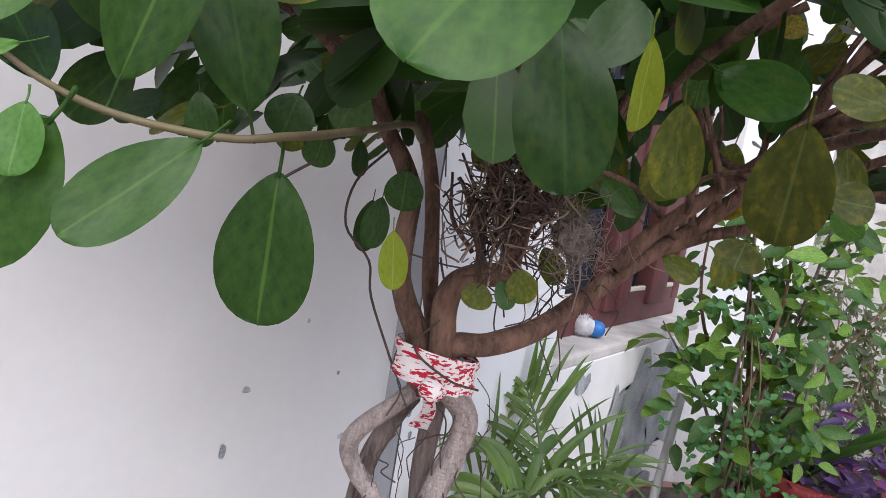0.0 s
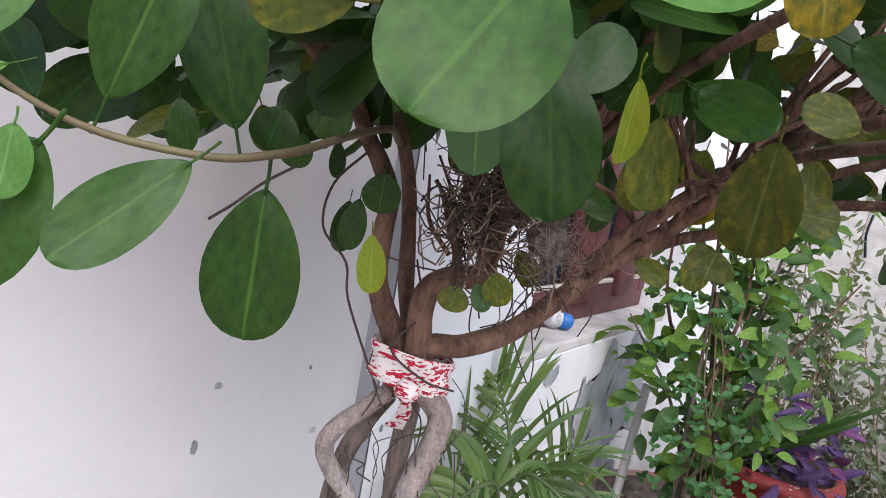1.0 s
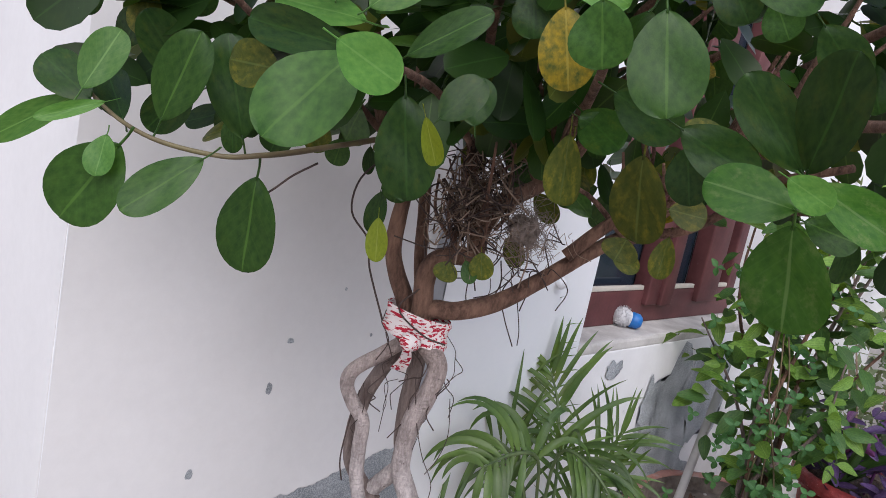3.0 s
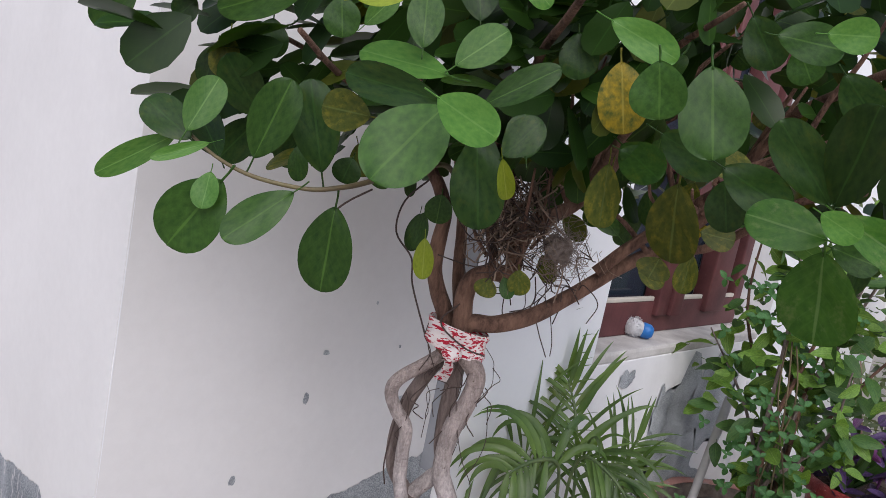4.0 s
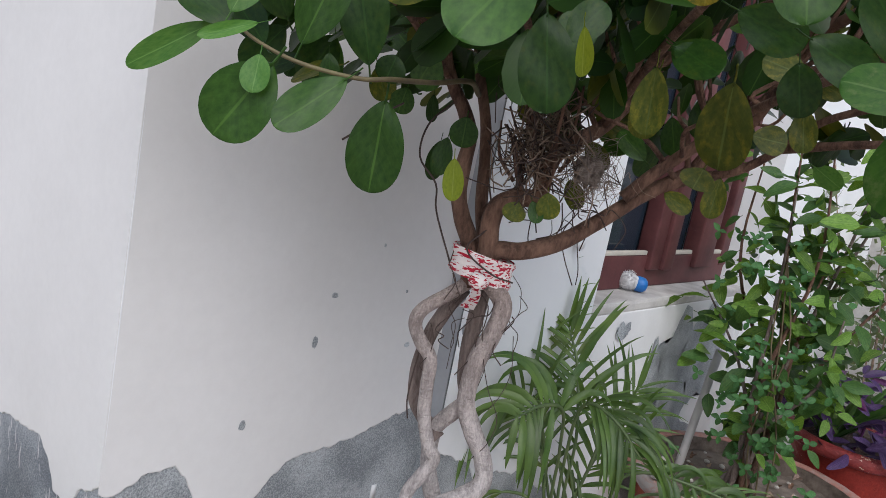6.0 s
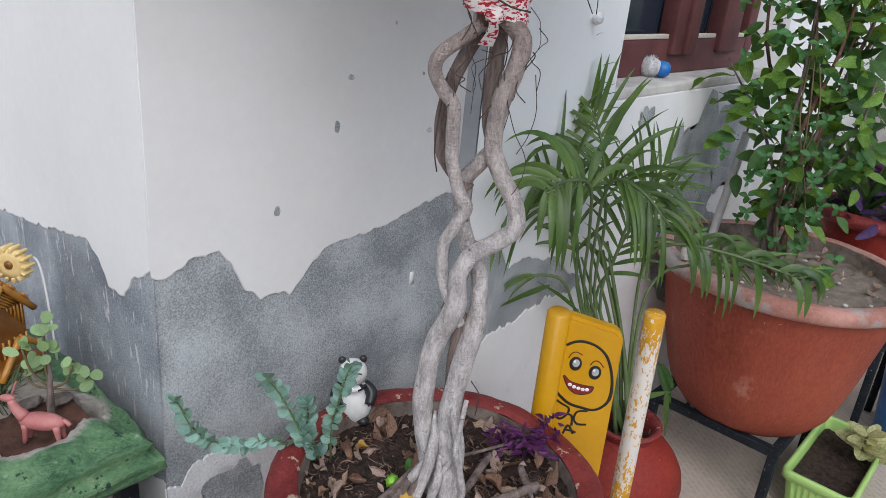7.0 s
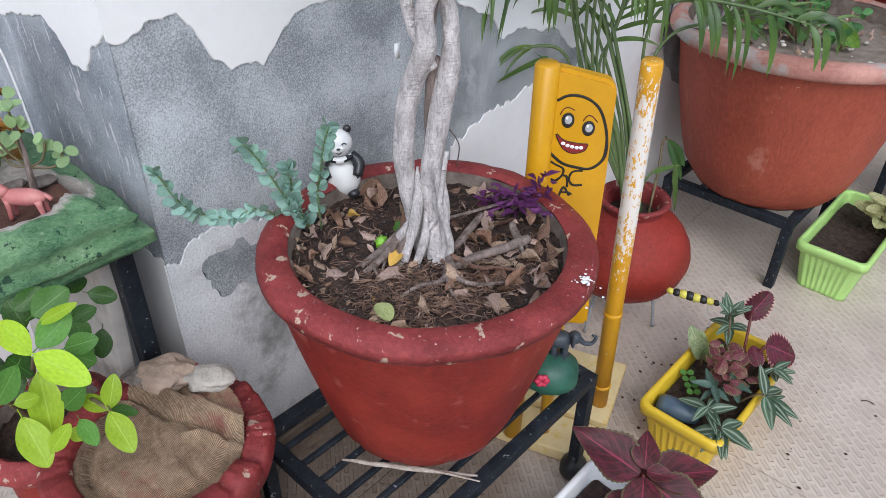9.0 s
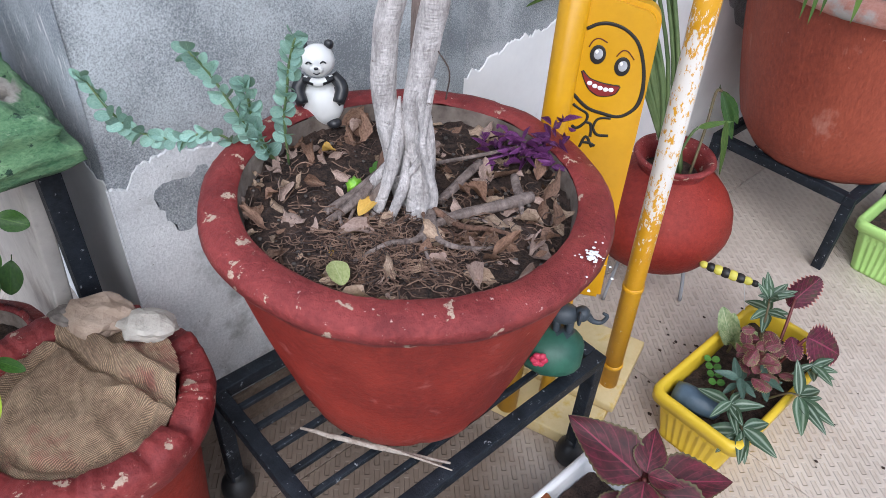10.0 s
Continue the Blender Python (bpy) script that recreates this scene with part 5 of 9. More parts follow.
# ---- what is tied to and hangs in the tree ----
band = thing("cloth_band", (-0.268, 0.596, 1.233), "red and white printed cloth strip knotted round the stems", "cloth")
bw = bmesh.new()
ring_n, ring_m = 40, 8
vs = []
for j in range(ring_m + 1):
    t = j / ring_m
    row = []
    for i in range(ring_n):
        a = 2 * math.pi * i / ring_n
        r = 1 + 0.06 * noise.noise((math.cos(a) * 3, math.sin(a) * 3, t * 5)) + 0.03 * math.sin(t * math.pi * 3)
        rx, ry = 0.0345 * r, 0.022 * r
        u, w = rx * math.cos(a), ry * math.sin(a)
        row.append(bw.verts.new((u * 0.79 - w * 0.615 * -1, u * 0.615 - w * 0.79, (t - 0.5) * 0.030 - u * 0.16 + 0.018)))
    vs.append(row)
for p, q in zip(vs, vs[1:]):
    for i in range(ring_n):
        bw.faces.new((p[i], p[(i + 1) % ring_n], q[(i + 1) % ring_n], q[i]))
bmesh.ops.recalc_face_normals(bw, faces=bw.faces)
PRINT = surface("red_dashed_cotton", (0.66, 0.58, 0.56, 1), (0.80, 0.74, 0.72, 1), 0.9, 60, 500, 0.6, 0.001)
pn, pl = PRINT.node_tree.nodes, PRINT.node_tree.links
pco, pmap, pnz, pcut, pmix = pn.new("ShaderNodeTexCoord"), pn.new("ShaderNodeMapping"), pn.new("ShaderNodeTexNoise"), pn.new("ShaderNodeMapRange"), pn.new("ShaderNodeMix")
pmix.data_type = "RGBA"
pmap.inputs["Rotation"].default_value = (0, radians(28), radians(-38))
pmap.inputs["Scale"].default_value = (0.28, 1.0, 1.7)
pnz.inputs["Scale"].default_value, pnz.inputs["Detail"].default_value = 250, 3
pcut.inputs["From Min"].default_value, pcut.inputs["From Max"].default_value = 0.520, 0.54
pl.new(pco.outputs["Object"], pmap.inputs["Vector"])
pl.new(pmap.outputs[0], pnz.inputs["Vector"])
pl.new(pnz.outputs["Fac"], pcut.inputs["Value"])
psrc = pn["Principled BSDF"].inputs["Base Color"].links[0].from_socket
pl.new(psrc, pmix.inputs["A"])
pmix.inputs["B"].default_value = (0.40, 0.008, 0.03, 1)
pl.new(pcut.outputs[0], pmix.inputs["Factor"])
pl.new(pmix.outputs["Result"], pn["Principled BSDF"].inputs["Base Color"])
part("wrap", bw, PRINT, band)
part("knot", lump(0.010, (0.016, -0.022, 0.006), (1.1, 1.0, 1.0), 0.25, 2.5, 3), PRINT, band)
tail = bmesh.new()
prev = None
for k in range(8):
    t = k / 7
    c = Vector((0.016 + 0.004 * math.sin(4 * t), -0.026 - 0.003 * t, 0.004 - 0.029 * t))
    w = 0.004 + 0.004 * t
    cur = [tail.verts.new(c + Vector((s * w * 0.79, s * w * 0.615, 0.0)) + Vector((0.5, -0.7, 0)) * 0.002 * math.sin(6 * t + s)) for s in (-1, 0, 1)]
    if prev:
        for i in range(2):
            tail.faces.new((prev[i], prev[i + 1], cur[i + 1], cur[i]))
    prev = cur
bmesh.ops.solidify(tail, geom=tail.faces[:], thickness=0.0015)
part("tail", tail, PRINT, band)

# the nest: a tangle of straw between the limbs
nest_rng = random.Random(3)
nest = thing("bird_nest", (-0.205, 0.62, 1.37), "old tangled nest of brown straw and fluff between the limbs", "nest")
nb = bmesh.new()
for k in range(150):
    c = Vector((nest_rng.gauss(-0.030, 0.019), nest_rng.gauss(0, 0.018), nest_rng.gauss(0.024, 0.021)))
    c = Vector((c.x * 0.79 + c.y * 0.4, c.x * 0.615 + c.y * -0.4, c.z))
    d = Vector([nest_rng.gauss(0, 1) for _ in range(3)]).normalized() * nest_rng.uniform(0.012, 0.035)
    e = Vector([nest_rng.gauss(0, 1) for _ in range(3)]) * 0.008
    tube([tuple(c - d), tuple(c + e), tuple(c + d)], nest_rng.uniform(0.0004, 0.0011), 3, 3, nb, cap=False)
part("straw", nb, STRAW, nest)
nb = bmesh.new()
for k in range(95):
    c = Vector((nest_rng.gauss(-0.030, 0.021), nest_rng.gauss(0, 0.02), nest_rng.gauss(0.022, 0.024)))
    c = Vector((c.x * 0.79 + c.y * 0.4, c.x * 0.615 + c.y * -0.4, c.z))
    d = Vector([nest_rng.gauss(0, 1) for _ in range(3)]).normalized() * nest_rng.uniform(0.012, 0.04)
    e = Vector([nest_rng.gauss(0, 1) for _ in range(3)]) * 0.01
    tube([tuple(c - d), tuple(c + e), tuple(c + d)], nest_rng.uniform(0.0004, 0.001), 3, 3, nb, cap=False)
part("dark_twigs", nb, ROOT, nest, "fine dark twigs")
nb = lump(0.010, (0.018, 0.014, 0.004), (1.2, 1.0, 1.3), 0.8, 2.2, 5, sub=4)
for k in range(260):
    c = Vector((0.020, 0.016, 0.003)) + Vector((nest_rng.gauss(0, 0.011), nest_rng.gauss(0, 0.010), nest_rng.gauss(0, 0.013)))
    d = Vector([nest_rng.gauss(0, 1) for _ in range(3)]).normalized() * nest_rng.uniform(0.005, 0.016)
    tube([tuple(c - d), tuple(c + Vector([nest_rng.gauss(0, 0.005) for _ in range(3)])), tuple(c + d)], 0.0003, 3, 3, nb, cap=False)
part("fluff", nb, FLUFF, nest, "matted grey fluff")
nb = bmesh.new()
for k in range(45):
    c = Vector((0.022, 0.018, 0.0)) + Vector([nest_rng.gauss(0, 0.018) for _ in range(3)])
    d = Vector([nest_rng.gauss(0, 1) for _ in range(3)]).normalized() * nest_rng.uniform(0.008, 0.026)
    tube([tuple(c - d), tuple(c + Vector([nest_rng.gauss(0, 0.004) for _ in range(3)])), tuple(c + d)], 0.00035, 3, 3, nb, cap=False)
part("loose_straw", nb, STRAW, nest)


# short upright twigs that spring from the fork round the nest
twig_rng = random.Random(61)
for k in range(22):
    a = twig_rng.uniform(0, 6.28)
    b0 = Vector((-0.236 + twig_rng.gauss(0, 0.012), 0.612 + twig_rng.gauss(0, 0.010), twig_rng.uniform(1.335, 1.375)))
    d = Vector((0.55 * math.cos(a), 0.45 * math.sin(a), 1.0)).normalized() * twig_rng.uniform(0.05, 0.11)
    bend = Vector([twig_rng.gauss(0, 0.008) for _ in range(3)])
    limb("twig", [b0, b0 + d * 0.5 + bend, b0 + d], (twig_rng.uniform(0.0018, 0.0034), 0.0012), BARK_RED, 0.2, 6, 4)

# thin aerial roots that hang and curl round the stems
root_rng = random.Random(21)


def aerial(points, r=0.0009):
    ob = part("aerial_root", tube([tuple(Vector(p) - ORIGIN) for p in points], r, 5, 5), ROOT, tree, "thin dark hanging root")
    return ob


SIDE, TOWARD = Vector((0.788, 0.615, 0)), Vector((0.615, -0.788, 0))


def at_tree(s, d, z):
    """A place beside the trunk: s to its side, d out from it, at height z."""
    return Vector((-0.268, 0.596, z)) + SIDE * s + TOWARD * d


for k in range(15):
    s, z = root_rng.uniform(-0.045, 0.05), root_rng.uniform(1.17, 1.27)
    pts = [at_tree(s, 0.012, z)]
    for j in range(4):
        last = pts[-1]
        pts.append(last + SIDE * root_rng.uniform(-0.014, 0.014) + TOWARD * root_rng.uniform(-0.004, 0.008) + Vector((0, 0, -root_rng.uniform(0.004, 0.022))))
    aerial(pts, root_rng.uniform(0.0004, 0.0007))
aerial([at_tree(-0.062, 0.0, 1.42), at_tree(-0.085, 0.01, 1.39), at_tree(-0.088, 0.01, 1.355), at_tree(-0.066, 0.01, 1.33), at_tree(-0.06, 0.005, 1.30), at_tree(-0.035, 0.012, 1.25)], 0.0011)
aerial([at_tree(-0.10, 0.12, 1.405), at_tree(-0.12, 0.12, 1.39), at_tree(-0.135, 0.12, 1.375), at_tree(-0.15, 0.12, 1.362)], 0.0010)
aerial([at_tree(-0.01, 0.0, 1.34), at_tree(0.0, 0.015, 1.30), at_tree(-0.02, 0.02, 1.27), at_tree(0.01, 0.03, 1.25), at_tree(0.035, 0.03, 1.245)], 0.0010)
aerial([at_tree(0.012, 0.02, 1.20), at_tree(0.02, 0.02, 1.16), at_tree(0.034, 0.02, 1.12), at_tree(0.05, 0.02, 1.09), at_tree(0.046, 0.02, 1.06), at_tree(0.03, 0.01, 1.03)], 0.0005)
aerial([at_tree(0.05, 0.0, 1.18), at_tree(0.056, 0.0, 1.14), at_tree(0.05, 0.0, 1.11), at_tree(0.04, 0.0, 1.09)], 0.0005)
aerial([at_tree(-0.045, 0.01, 1.17), at_tree(-0.05, 0.01, 1.13), at_tree(-0.052, 0.01, 1.09), at_tree(-0.048, 0.0, 1.06)], 0.0009)
aerial([at_tree(0.02, 0.02, 0.80), at_tree(0.032, 0.02, 0.78), at_tree(0.03, 0.02, 0.75)], 0.0008)
for k in range(24):
    s, z = root_rng.uniform(0.02, 0.13), root_rng.uniform(1.30, 1.38)
    pts = [at_tree(s, -0.01, z)]
    for j in range(3):
        pts.append(pts[-1] + SIDE * root_rng.uniform(-0.02, 0.02) + TOWARD * root_rng.uniform(-0.006, 0.006) + Vector((0, 0, root_rng.uniform(-0.03, 0.008))))
    aerial(pts, root_rng.uniform(0.0004, 0.0008))


# ---- on the soil of the red pot ----
SOIL_Z = 0.606
DRY = [leaf_surface("dry_leaf_brown", (0.095, 0.050, 0.034, 1), (0.25, 0.150, 0.103, 1), (0.26, 0.18, 0.12, 1), 0.75, None, 0.6, 0.1),
       leaf_surface("dry_leaf_tan", (0.22, 0.145, 0.100, 1), (0.46, 0.340, 0.250, 1), (0.44, 0.34, 0.25, 1), 0.75, None, 0.6, 0.1),
       leaf_surface("dry_leaf_grey", (0.24, 0.165, 0.135, 1), (0.42, 0.31, 0.265, 1), (0.3, 0.25, 0.2, 1), 0.8, None, 0.6, 0.1),
       leaf_surface("dry_leaf_ochre", (0.46, 0.27, 0.05, 1), (0.55, 0.36, 0.09, 1), (0.5, 0.36, 0.12, 1), 0.6, None, 0.6, 0.1)]
DRY_ME = [leaf_mesh("dry_leaf", DRY[0], 0.5, 0.1, f, d, 8, 4, 0.05, 0.0, 0.8, 1.6, 0.65) for f, d in ((0.9, 0.4), (-0.9, -0.4), (0.5, -0.55), (1.5, 0.2), (-1.2, 0.5))]
for dry_me in DRY_ME:
    for v in dry_me.vertices:
        v.co += 0.16 * Vector((noise.noise(v.co * 3.1 + Vector((len(dry_me.name), 0, 0))), noise.noise(v.co * 3.7 + Vector((5, 0, 0))), 1.2 * noise.noise(v.co * 2.9 + Vector((9, 0, 0)))))
litter_rng = random.Random(17)
pot_litter = thing("leaf_litter", (POT[0], POT[1], SOIL_Z), "scattered dry brown fallen leaves on the pot soil", "dead leaves")
for k in range(300):
    a, r = litter_rng.uniform(0, 2 * math.pi), 0.182 * litter_rng.uniform(0.06, 1) ** 0.42
    if (math.cos(a - radians(225)) > 0.70 and 0.05 < r < 0.14 and k % 4) or (math.cos(a - radians(312)) > 0.75 and r > 0.05 and k % 3):
        continue
    size = 0.009 + 0.033 * litter_rng.random() ** 1.5
    m = pose(r * math.cos(a), r * math.sin(a), litter_rng.uniform(0.003, 0.010), litter_rng.uniform(-38, 38), litter_rng.uniform(-45, 45), litter_rng.uniform(0, 360)) @ Matrix.Diagonal((size * litter_rng.uniform(0.4, 0.65), size, size, 1))
    piece("dry_leaf", litter_rng.choice(DRY_ME), m, pot_litter, litter_rng.choices(DRY, (0.36, 0.30, 0.33, 0.01))[0])
fb, strays = bmesh.new(), bmesh.new()
for k in range(1500):
    a, r = litter_rng.uniform(0, 2 * math.pi), 0.17 * math.sqrt(litter_rng.uniform(0.02, 1))
    if litter_rng.random() < 0.72:
        a, r = radians(312) + litter_rng.gauss(0, 0.55), min(0.172, 0.112 + litter_rng.gauss(0, 0.036))
    c = Vector((r * math.cos(a), r * math.sin(a), litter_rng.uniform(0.002, 0.012)))
    w = litter_rng.uniform(0, 2 * math.pi)
    curl, pts = litter_rng.gauss(0, 1.1), []
    step = litter_rng.uniform(0.003, 0.010)
    for q in range(4):
        pts.append(tuple(c))
        c = c + Vector((math.cos(w), math.sin(w), litter_rng.uniform(-0.35, 0.35))) * step
        c.z = min(max(c.z, 0.001), 0.016)
        w += curl
    tube(pts, litter_rng.uniform(0.0003, 0.0009), 3, 2, fb if k % 4 else strays, cap=False)
fine = thing("root_fibres", (POT[0], POT[1], SOIL_Z), "tangle of fine dry surface roots on the soil", "roots")
tagged(part("root_mat", fb, FIBRE, fine), kind="stuff")
tagged(part("dark_root_mat", strays, ROOT, fine, "darker fine roots"), kind="stuff")
PEBBLE = surface("grey_pebble", (0.06, 0.045, 0.038, 1), (0.20, 0.17, 0.15, 1), 0.9, 60, 200, 0.4, 0.001, vary=0.35)
gb = bmesh.new()
for k in range(160):
    a, r = litter_rng.uniform(0, 2 * math.pi), 0.178 * math.sqrt(litter_rng.uniform(0.05, 1))
    lump(litter_rng.uniform(0.0012, 0.0034), (r * math.cos(a), r * math.sin(a), 0.006), (1, 1, 0.7), 0.35, 2, k, gb, 1)
grit = thing("grit", (POT[0], POT[1], SOIL_Z - 0.001), "grey crumbs and pebbles on the soil", "gravel")
tagged(part("crumb_scatter", gb, PEBBLE, grit), kind="stuff")
for pts, r in (([(-0.212, 0.574, 0.616), (-0.204, 0.605, 0.620), (-0.193, 0.640, 0.620), (-0.180, 0.676, 0.622), (-0.176, 0.690, 0.622)], (0.0048, 0.0058, 0.0062, 0.0072, 0.0060)), ([(-0.240, 0.606, 0.616), (-0.250, 0.645, 0.621), (-0.262, 0.690, 0.624)], (0.0048, 0.0055, 0.0045)), ([(-0.292, 0.640, 0.626), (-0.268, 0.690, 0.630), (-0.240, 0.760, 0.634)], (0.0020, 0.0024, 0.0015))):
    st = thing("fallen_stick", pts[0], "bare grey broken stick lying on the soil", "stick", "sticks on the soil")
    part("wood", tube([tuple(Vector(p) - Vector(pts[0])) for p in pts], list(r), 10, 6, rough=0.22), BARK, st)
    if len(pts) == 5:
        q = Vector(pts[3]) - Vector(pts[0])
        part("side_stub", tube([tuple(q), tuple(q + Vector((-0.016, 0.008, 0.004))), tuple(q + Vector((-0.032, 0.020, 0.006)))], [0.006, 0.0055, 0.005], 9, 4, rough=0.2), BARK, st)
        part("side_stub", tube([tuple(q), tuple(q + Vector((0.010, -0.012, 0.003))), tuple(q + Vector((0.020, -0.020, 0.001)))], [0.004, 0.003, 0.002], 7, 3, rough=0.2), BARK, st)
GREEN_BALL = surface("lime_plastic_ball", (0.11, 0.32, 0.02, 1), (0.28, 0.52, 0.05, 1), 0.4, 60, 200, 0.3, 0.001)
ball = thing("crumpled_ball", (-0.318, 0.545, 0.622), "small crumpled lime green ball on the soil", "litter")
part("ball", lump(0.0085, (0, 0, 0), (1, 1, 1), 0.6, 4, 9), GREEN_BALL, ball)
sprout = thing("sprout", (-0.315, 0.575, 0.615), "small green seedling leaf", "seedling")
SPROUT_ME = leaf_mesh("leaf", LEAF_YOUNG, 0.5, stalk=0.8)
piece("leaf", SPROUT_ME, aim((0, 0, 0.012), (0.004, -0.012, 0.022), 0.013, (0.5, -0.7, 1)), sprout)
piece("leaf", SPROUT_ME, aim((0, 0, 0.012), (-0.008, 0.008, 0.022), 0.012, (0.5, -0.7, 1)), sprout)
LEAF_PALE = leaf_surface("leaf_pale_fallen", (0.24, 0.29, 0.10, 1), (0.42, 0.43, 0.20, 1), (0.46, 0.46, 0.26, 1), 0.55, None, 0.6, 0.1)
lime = thing("fallen_leaf", (-0.207, 0.440, 0.622), "pale yellowed green leaf lying at the pot rim", "leaf")
piece("leaf", leaf_mesh("leaf", LEAF_PALE, 0.55, fold=0.5), pose(-0.018, 0.01, 0, 8, 4, 250) @ Matrix.Diagonal((0.022, 0.04, 0.03, 1)), lime)
ochre = thing("fallen_leaf", (-0.279, 0.531, 0.612), "ochre fallen leaf on the soil", "leaf")
piece("leaf", leaf_mesh("leaf", DRY[3], 0.55, fold=0.6), pose(0.006, -0.014, 0.006, 12, 10, 20) @ Matrix.Diagonal((0.018, 0.032, 0.03, 1)), ochre)

# the purple trailing plant at the back of the pot
PURPLE = leaf_surface("purple_leaf", (0.070, 0.016, 0.078, 1), (0.17, 0.055, 0.175, 1), (0.24, 0.10, 0.24, 1), 0.4, None, 0.6, 0.15)
PURPLE_ME = [leaf_mesh("leaf", PURPLE, 0.4, fold=f, droop=d, rows=9, cols=4, blunt=1.3, point=0.75) for f, d in ((0.9, 0.3), (1.6, -0.35), (-1.2, 0.5), (2.2, 0.15))]
pp = random.Random(8)
jew = thing("purple_plant", (-0.243, 0.74, 0.61), "sprig of trailing plant with narrow purple leaves in the pot", "plant")
for k in range(90):
    t = pp.uniform(-1, 1)
    base = SIDE * (0.050 * t) + TOWARD * pp.uniform(-0.028, 0.022) + Vector((0.0, 0.0, pp.uniform(0.006, 0.036)))
    if k > 82:
        base = Vector((pp.uniform(0.0, 0.03), pp.uniform(0.045, 0.06), 0.034 + 0.002 * (k - 82)))
    w = pp.uniform(0, 2 * math.pi)
    d = Vector((math.cos(w), math.sin(w), pp.uniform(-0.15, 0.6))).normalized() * pp.uniform(0.012, 0.026)
    piece("leaf", pp.choice(PURPLE_ME), aim(base, base + d, pp.uniform(0.005, 0.008), base + Vector((0.3, -0.6, 1))), jew)
part("stem", tube([(-0.03, -0.05, 0.006), (0.0, 0.0, 0.02), (0.03, 0.045, 0.025)], 0.002, 6, 4), PURPLE, jew)

PALM_STEM = surface("green_stem", (0.07, 0.12, 0.04, 1), (0.15, 0.20, 0.08, 1), 0.5, 20, 120, 0.2, 0.001)
# the blue-green trailing succulent over the left of the pot
COIN = leaf_surface("blue_green_coin_leaf", (0.15, 0.27, 0.235, 1), (0.28, 0.42, 0.365, 1), (0.30, 0.43, 0.37, 1), 0.5, None, 0.6, 0.2)
COIN_ME = [leaf_mesh("leaf", COIN, w, fold=f, droop=d, rows=8, cols=4, base=0.7, blunt=1.8) for w, f, d in ((0.52, 0.3, 0.15), (0.46, 0.6, 0.3), (0.58, 0.1, -0.1))]
succ = thing("trailing_succulent", (-0.43, 0.515, 0.605), "trailing succulent with round blue-green leaves along its stems", "succulent")
sr = random.Random(12)
for pts in (
    [(0.009, 0.007, 0.0), (0.009, 0.007, 0.062), (0.020, 0.008, 0.103), (0.028, 0.009, 0.138), (0.037, 0.014, 0.170)],
    [(-0.002, -0.002, -0.002), (0.0, -0.025, 0.037), (-0.006, -0.043, 0.080), (-0.015, -0.062, 0.128), (-0.020, -0.079, 0.158)],
    [(-0.002, -0.002, -0.002), (0.005, -0.022, 0.040), (-0.002, -0.027, 0.067), (0.006, -0.033, 0.100), (0.005, -0.034, 0.118)],
    [(-0.022, -0.017, 0.0), (-0.030, -0.061, 0.049), (-0.056, -0.094, 0.041), (-0.079, -0.125, 0.048), (-0.092, -0.148, 0.075), (-0.098, -0.165, 0.122)],
):
    path = spline(pts, 8)
    part("stem", tube(pts, 0.0016, 5, 6), PALM_STEM, succ, "thin trailing stem")
    for i in [k for k in range(3, len(path)) if k % 5 not in (1, 3)]:
        c = Vector(path[i])
        d0 = (Vector(path[min(i + 1, len(path) - 1)]) - Vector(path[i - 1])).normalized()
        for sgn in (-1, 1):
            side = d0.cross(Vector((0.6, -0.75, 0.2))).normalized() * sgn
            d = (side * 0.8 + 0.9 * d0 + Vector((0, 0, sr.uniform(-0.4, 0.4))) + TOWARD * sr.uniform(-0.3, 0.9)).normalized()
            size = sr.uniform(0.0145, 0.0205)
            piece("leaf", sr.choice(COIN_ME), aim(c, c + d * size, size * sr.uniform(0.65, 0.9), c + TOWARD + Vector((sr.uniform(-1.2, 1.2), sr.uniform(-1.2, 1.2), sr.uniform(-0.4, 1.2)))), succ)

# the panda figure
PANDA_W = surface("glazed_white", (0.72, 0.71, 0.69, 1), (0.80, 0.79, 0.78, 1), 0.35, 20, 150, 0.1, 0.001)
PANDA_B = surface("glazed_black", (0.012, 0.012, 0.014, 1), (0.03, 0.03, 0.034, 1), 0.35, 20, 150, 0.1, 0.001)
pb = bmesh.new()
lump(0.0245, (0, 0, 0.029), (1.05, 0.90, 1.20), 0.05, 2, 1, pb)
lump(0.0200, (0, -0.003, 0.083), (1.02, 0.92, 0.98), 0.03, 2, 2, pb)
lump(0.0090, (0, -0.016, 0.079), (1.1, 0.8, 0.8), 0.03, 2, 2, pb, 2)
for sx in (-1, 1):
    lump(0.0060, (sx * 0.0150, 0.0, 0.1005), (1, 0.7, 1), 0.05, 2, 3, pb, 2, 1)
    before = len(pb.faces)
    tube([(sx * 0.016, -0.002, 0.064), (sx * 0.026, -0.009, 0.051), (sx * 0.021, -0.019, 0.036)], [0.0068, 0.0084, 0.0072], 8, 4, pb)
    for f in list(pb.faces)[before:]:
        f.material_index = 1
    lump(0.0085, (sx * 0.013, -0.012, 0.007), (1.1, 1.0, 0.75), 0.08, 2, 5, pb, 2, 1 if sx > 0 else 0)
    before = len(pb.faces)
    tube([(sx * 0.0115, -0.0192, 0.0855), (sx * 0.0085, -0.0205, 0.0880), (sx * 0.0050, -0.0210, 0.0860)], 0.0009, 5, 3, pb)
    for f in list(pb.faces)[before:]:
        f.material_index = 1
lump(0.0022, (0, -0.0235, 0.081), (1.3, 0.7, 0.8), 0.0, 2, 7, pb, 2, 1)
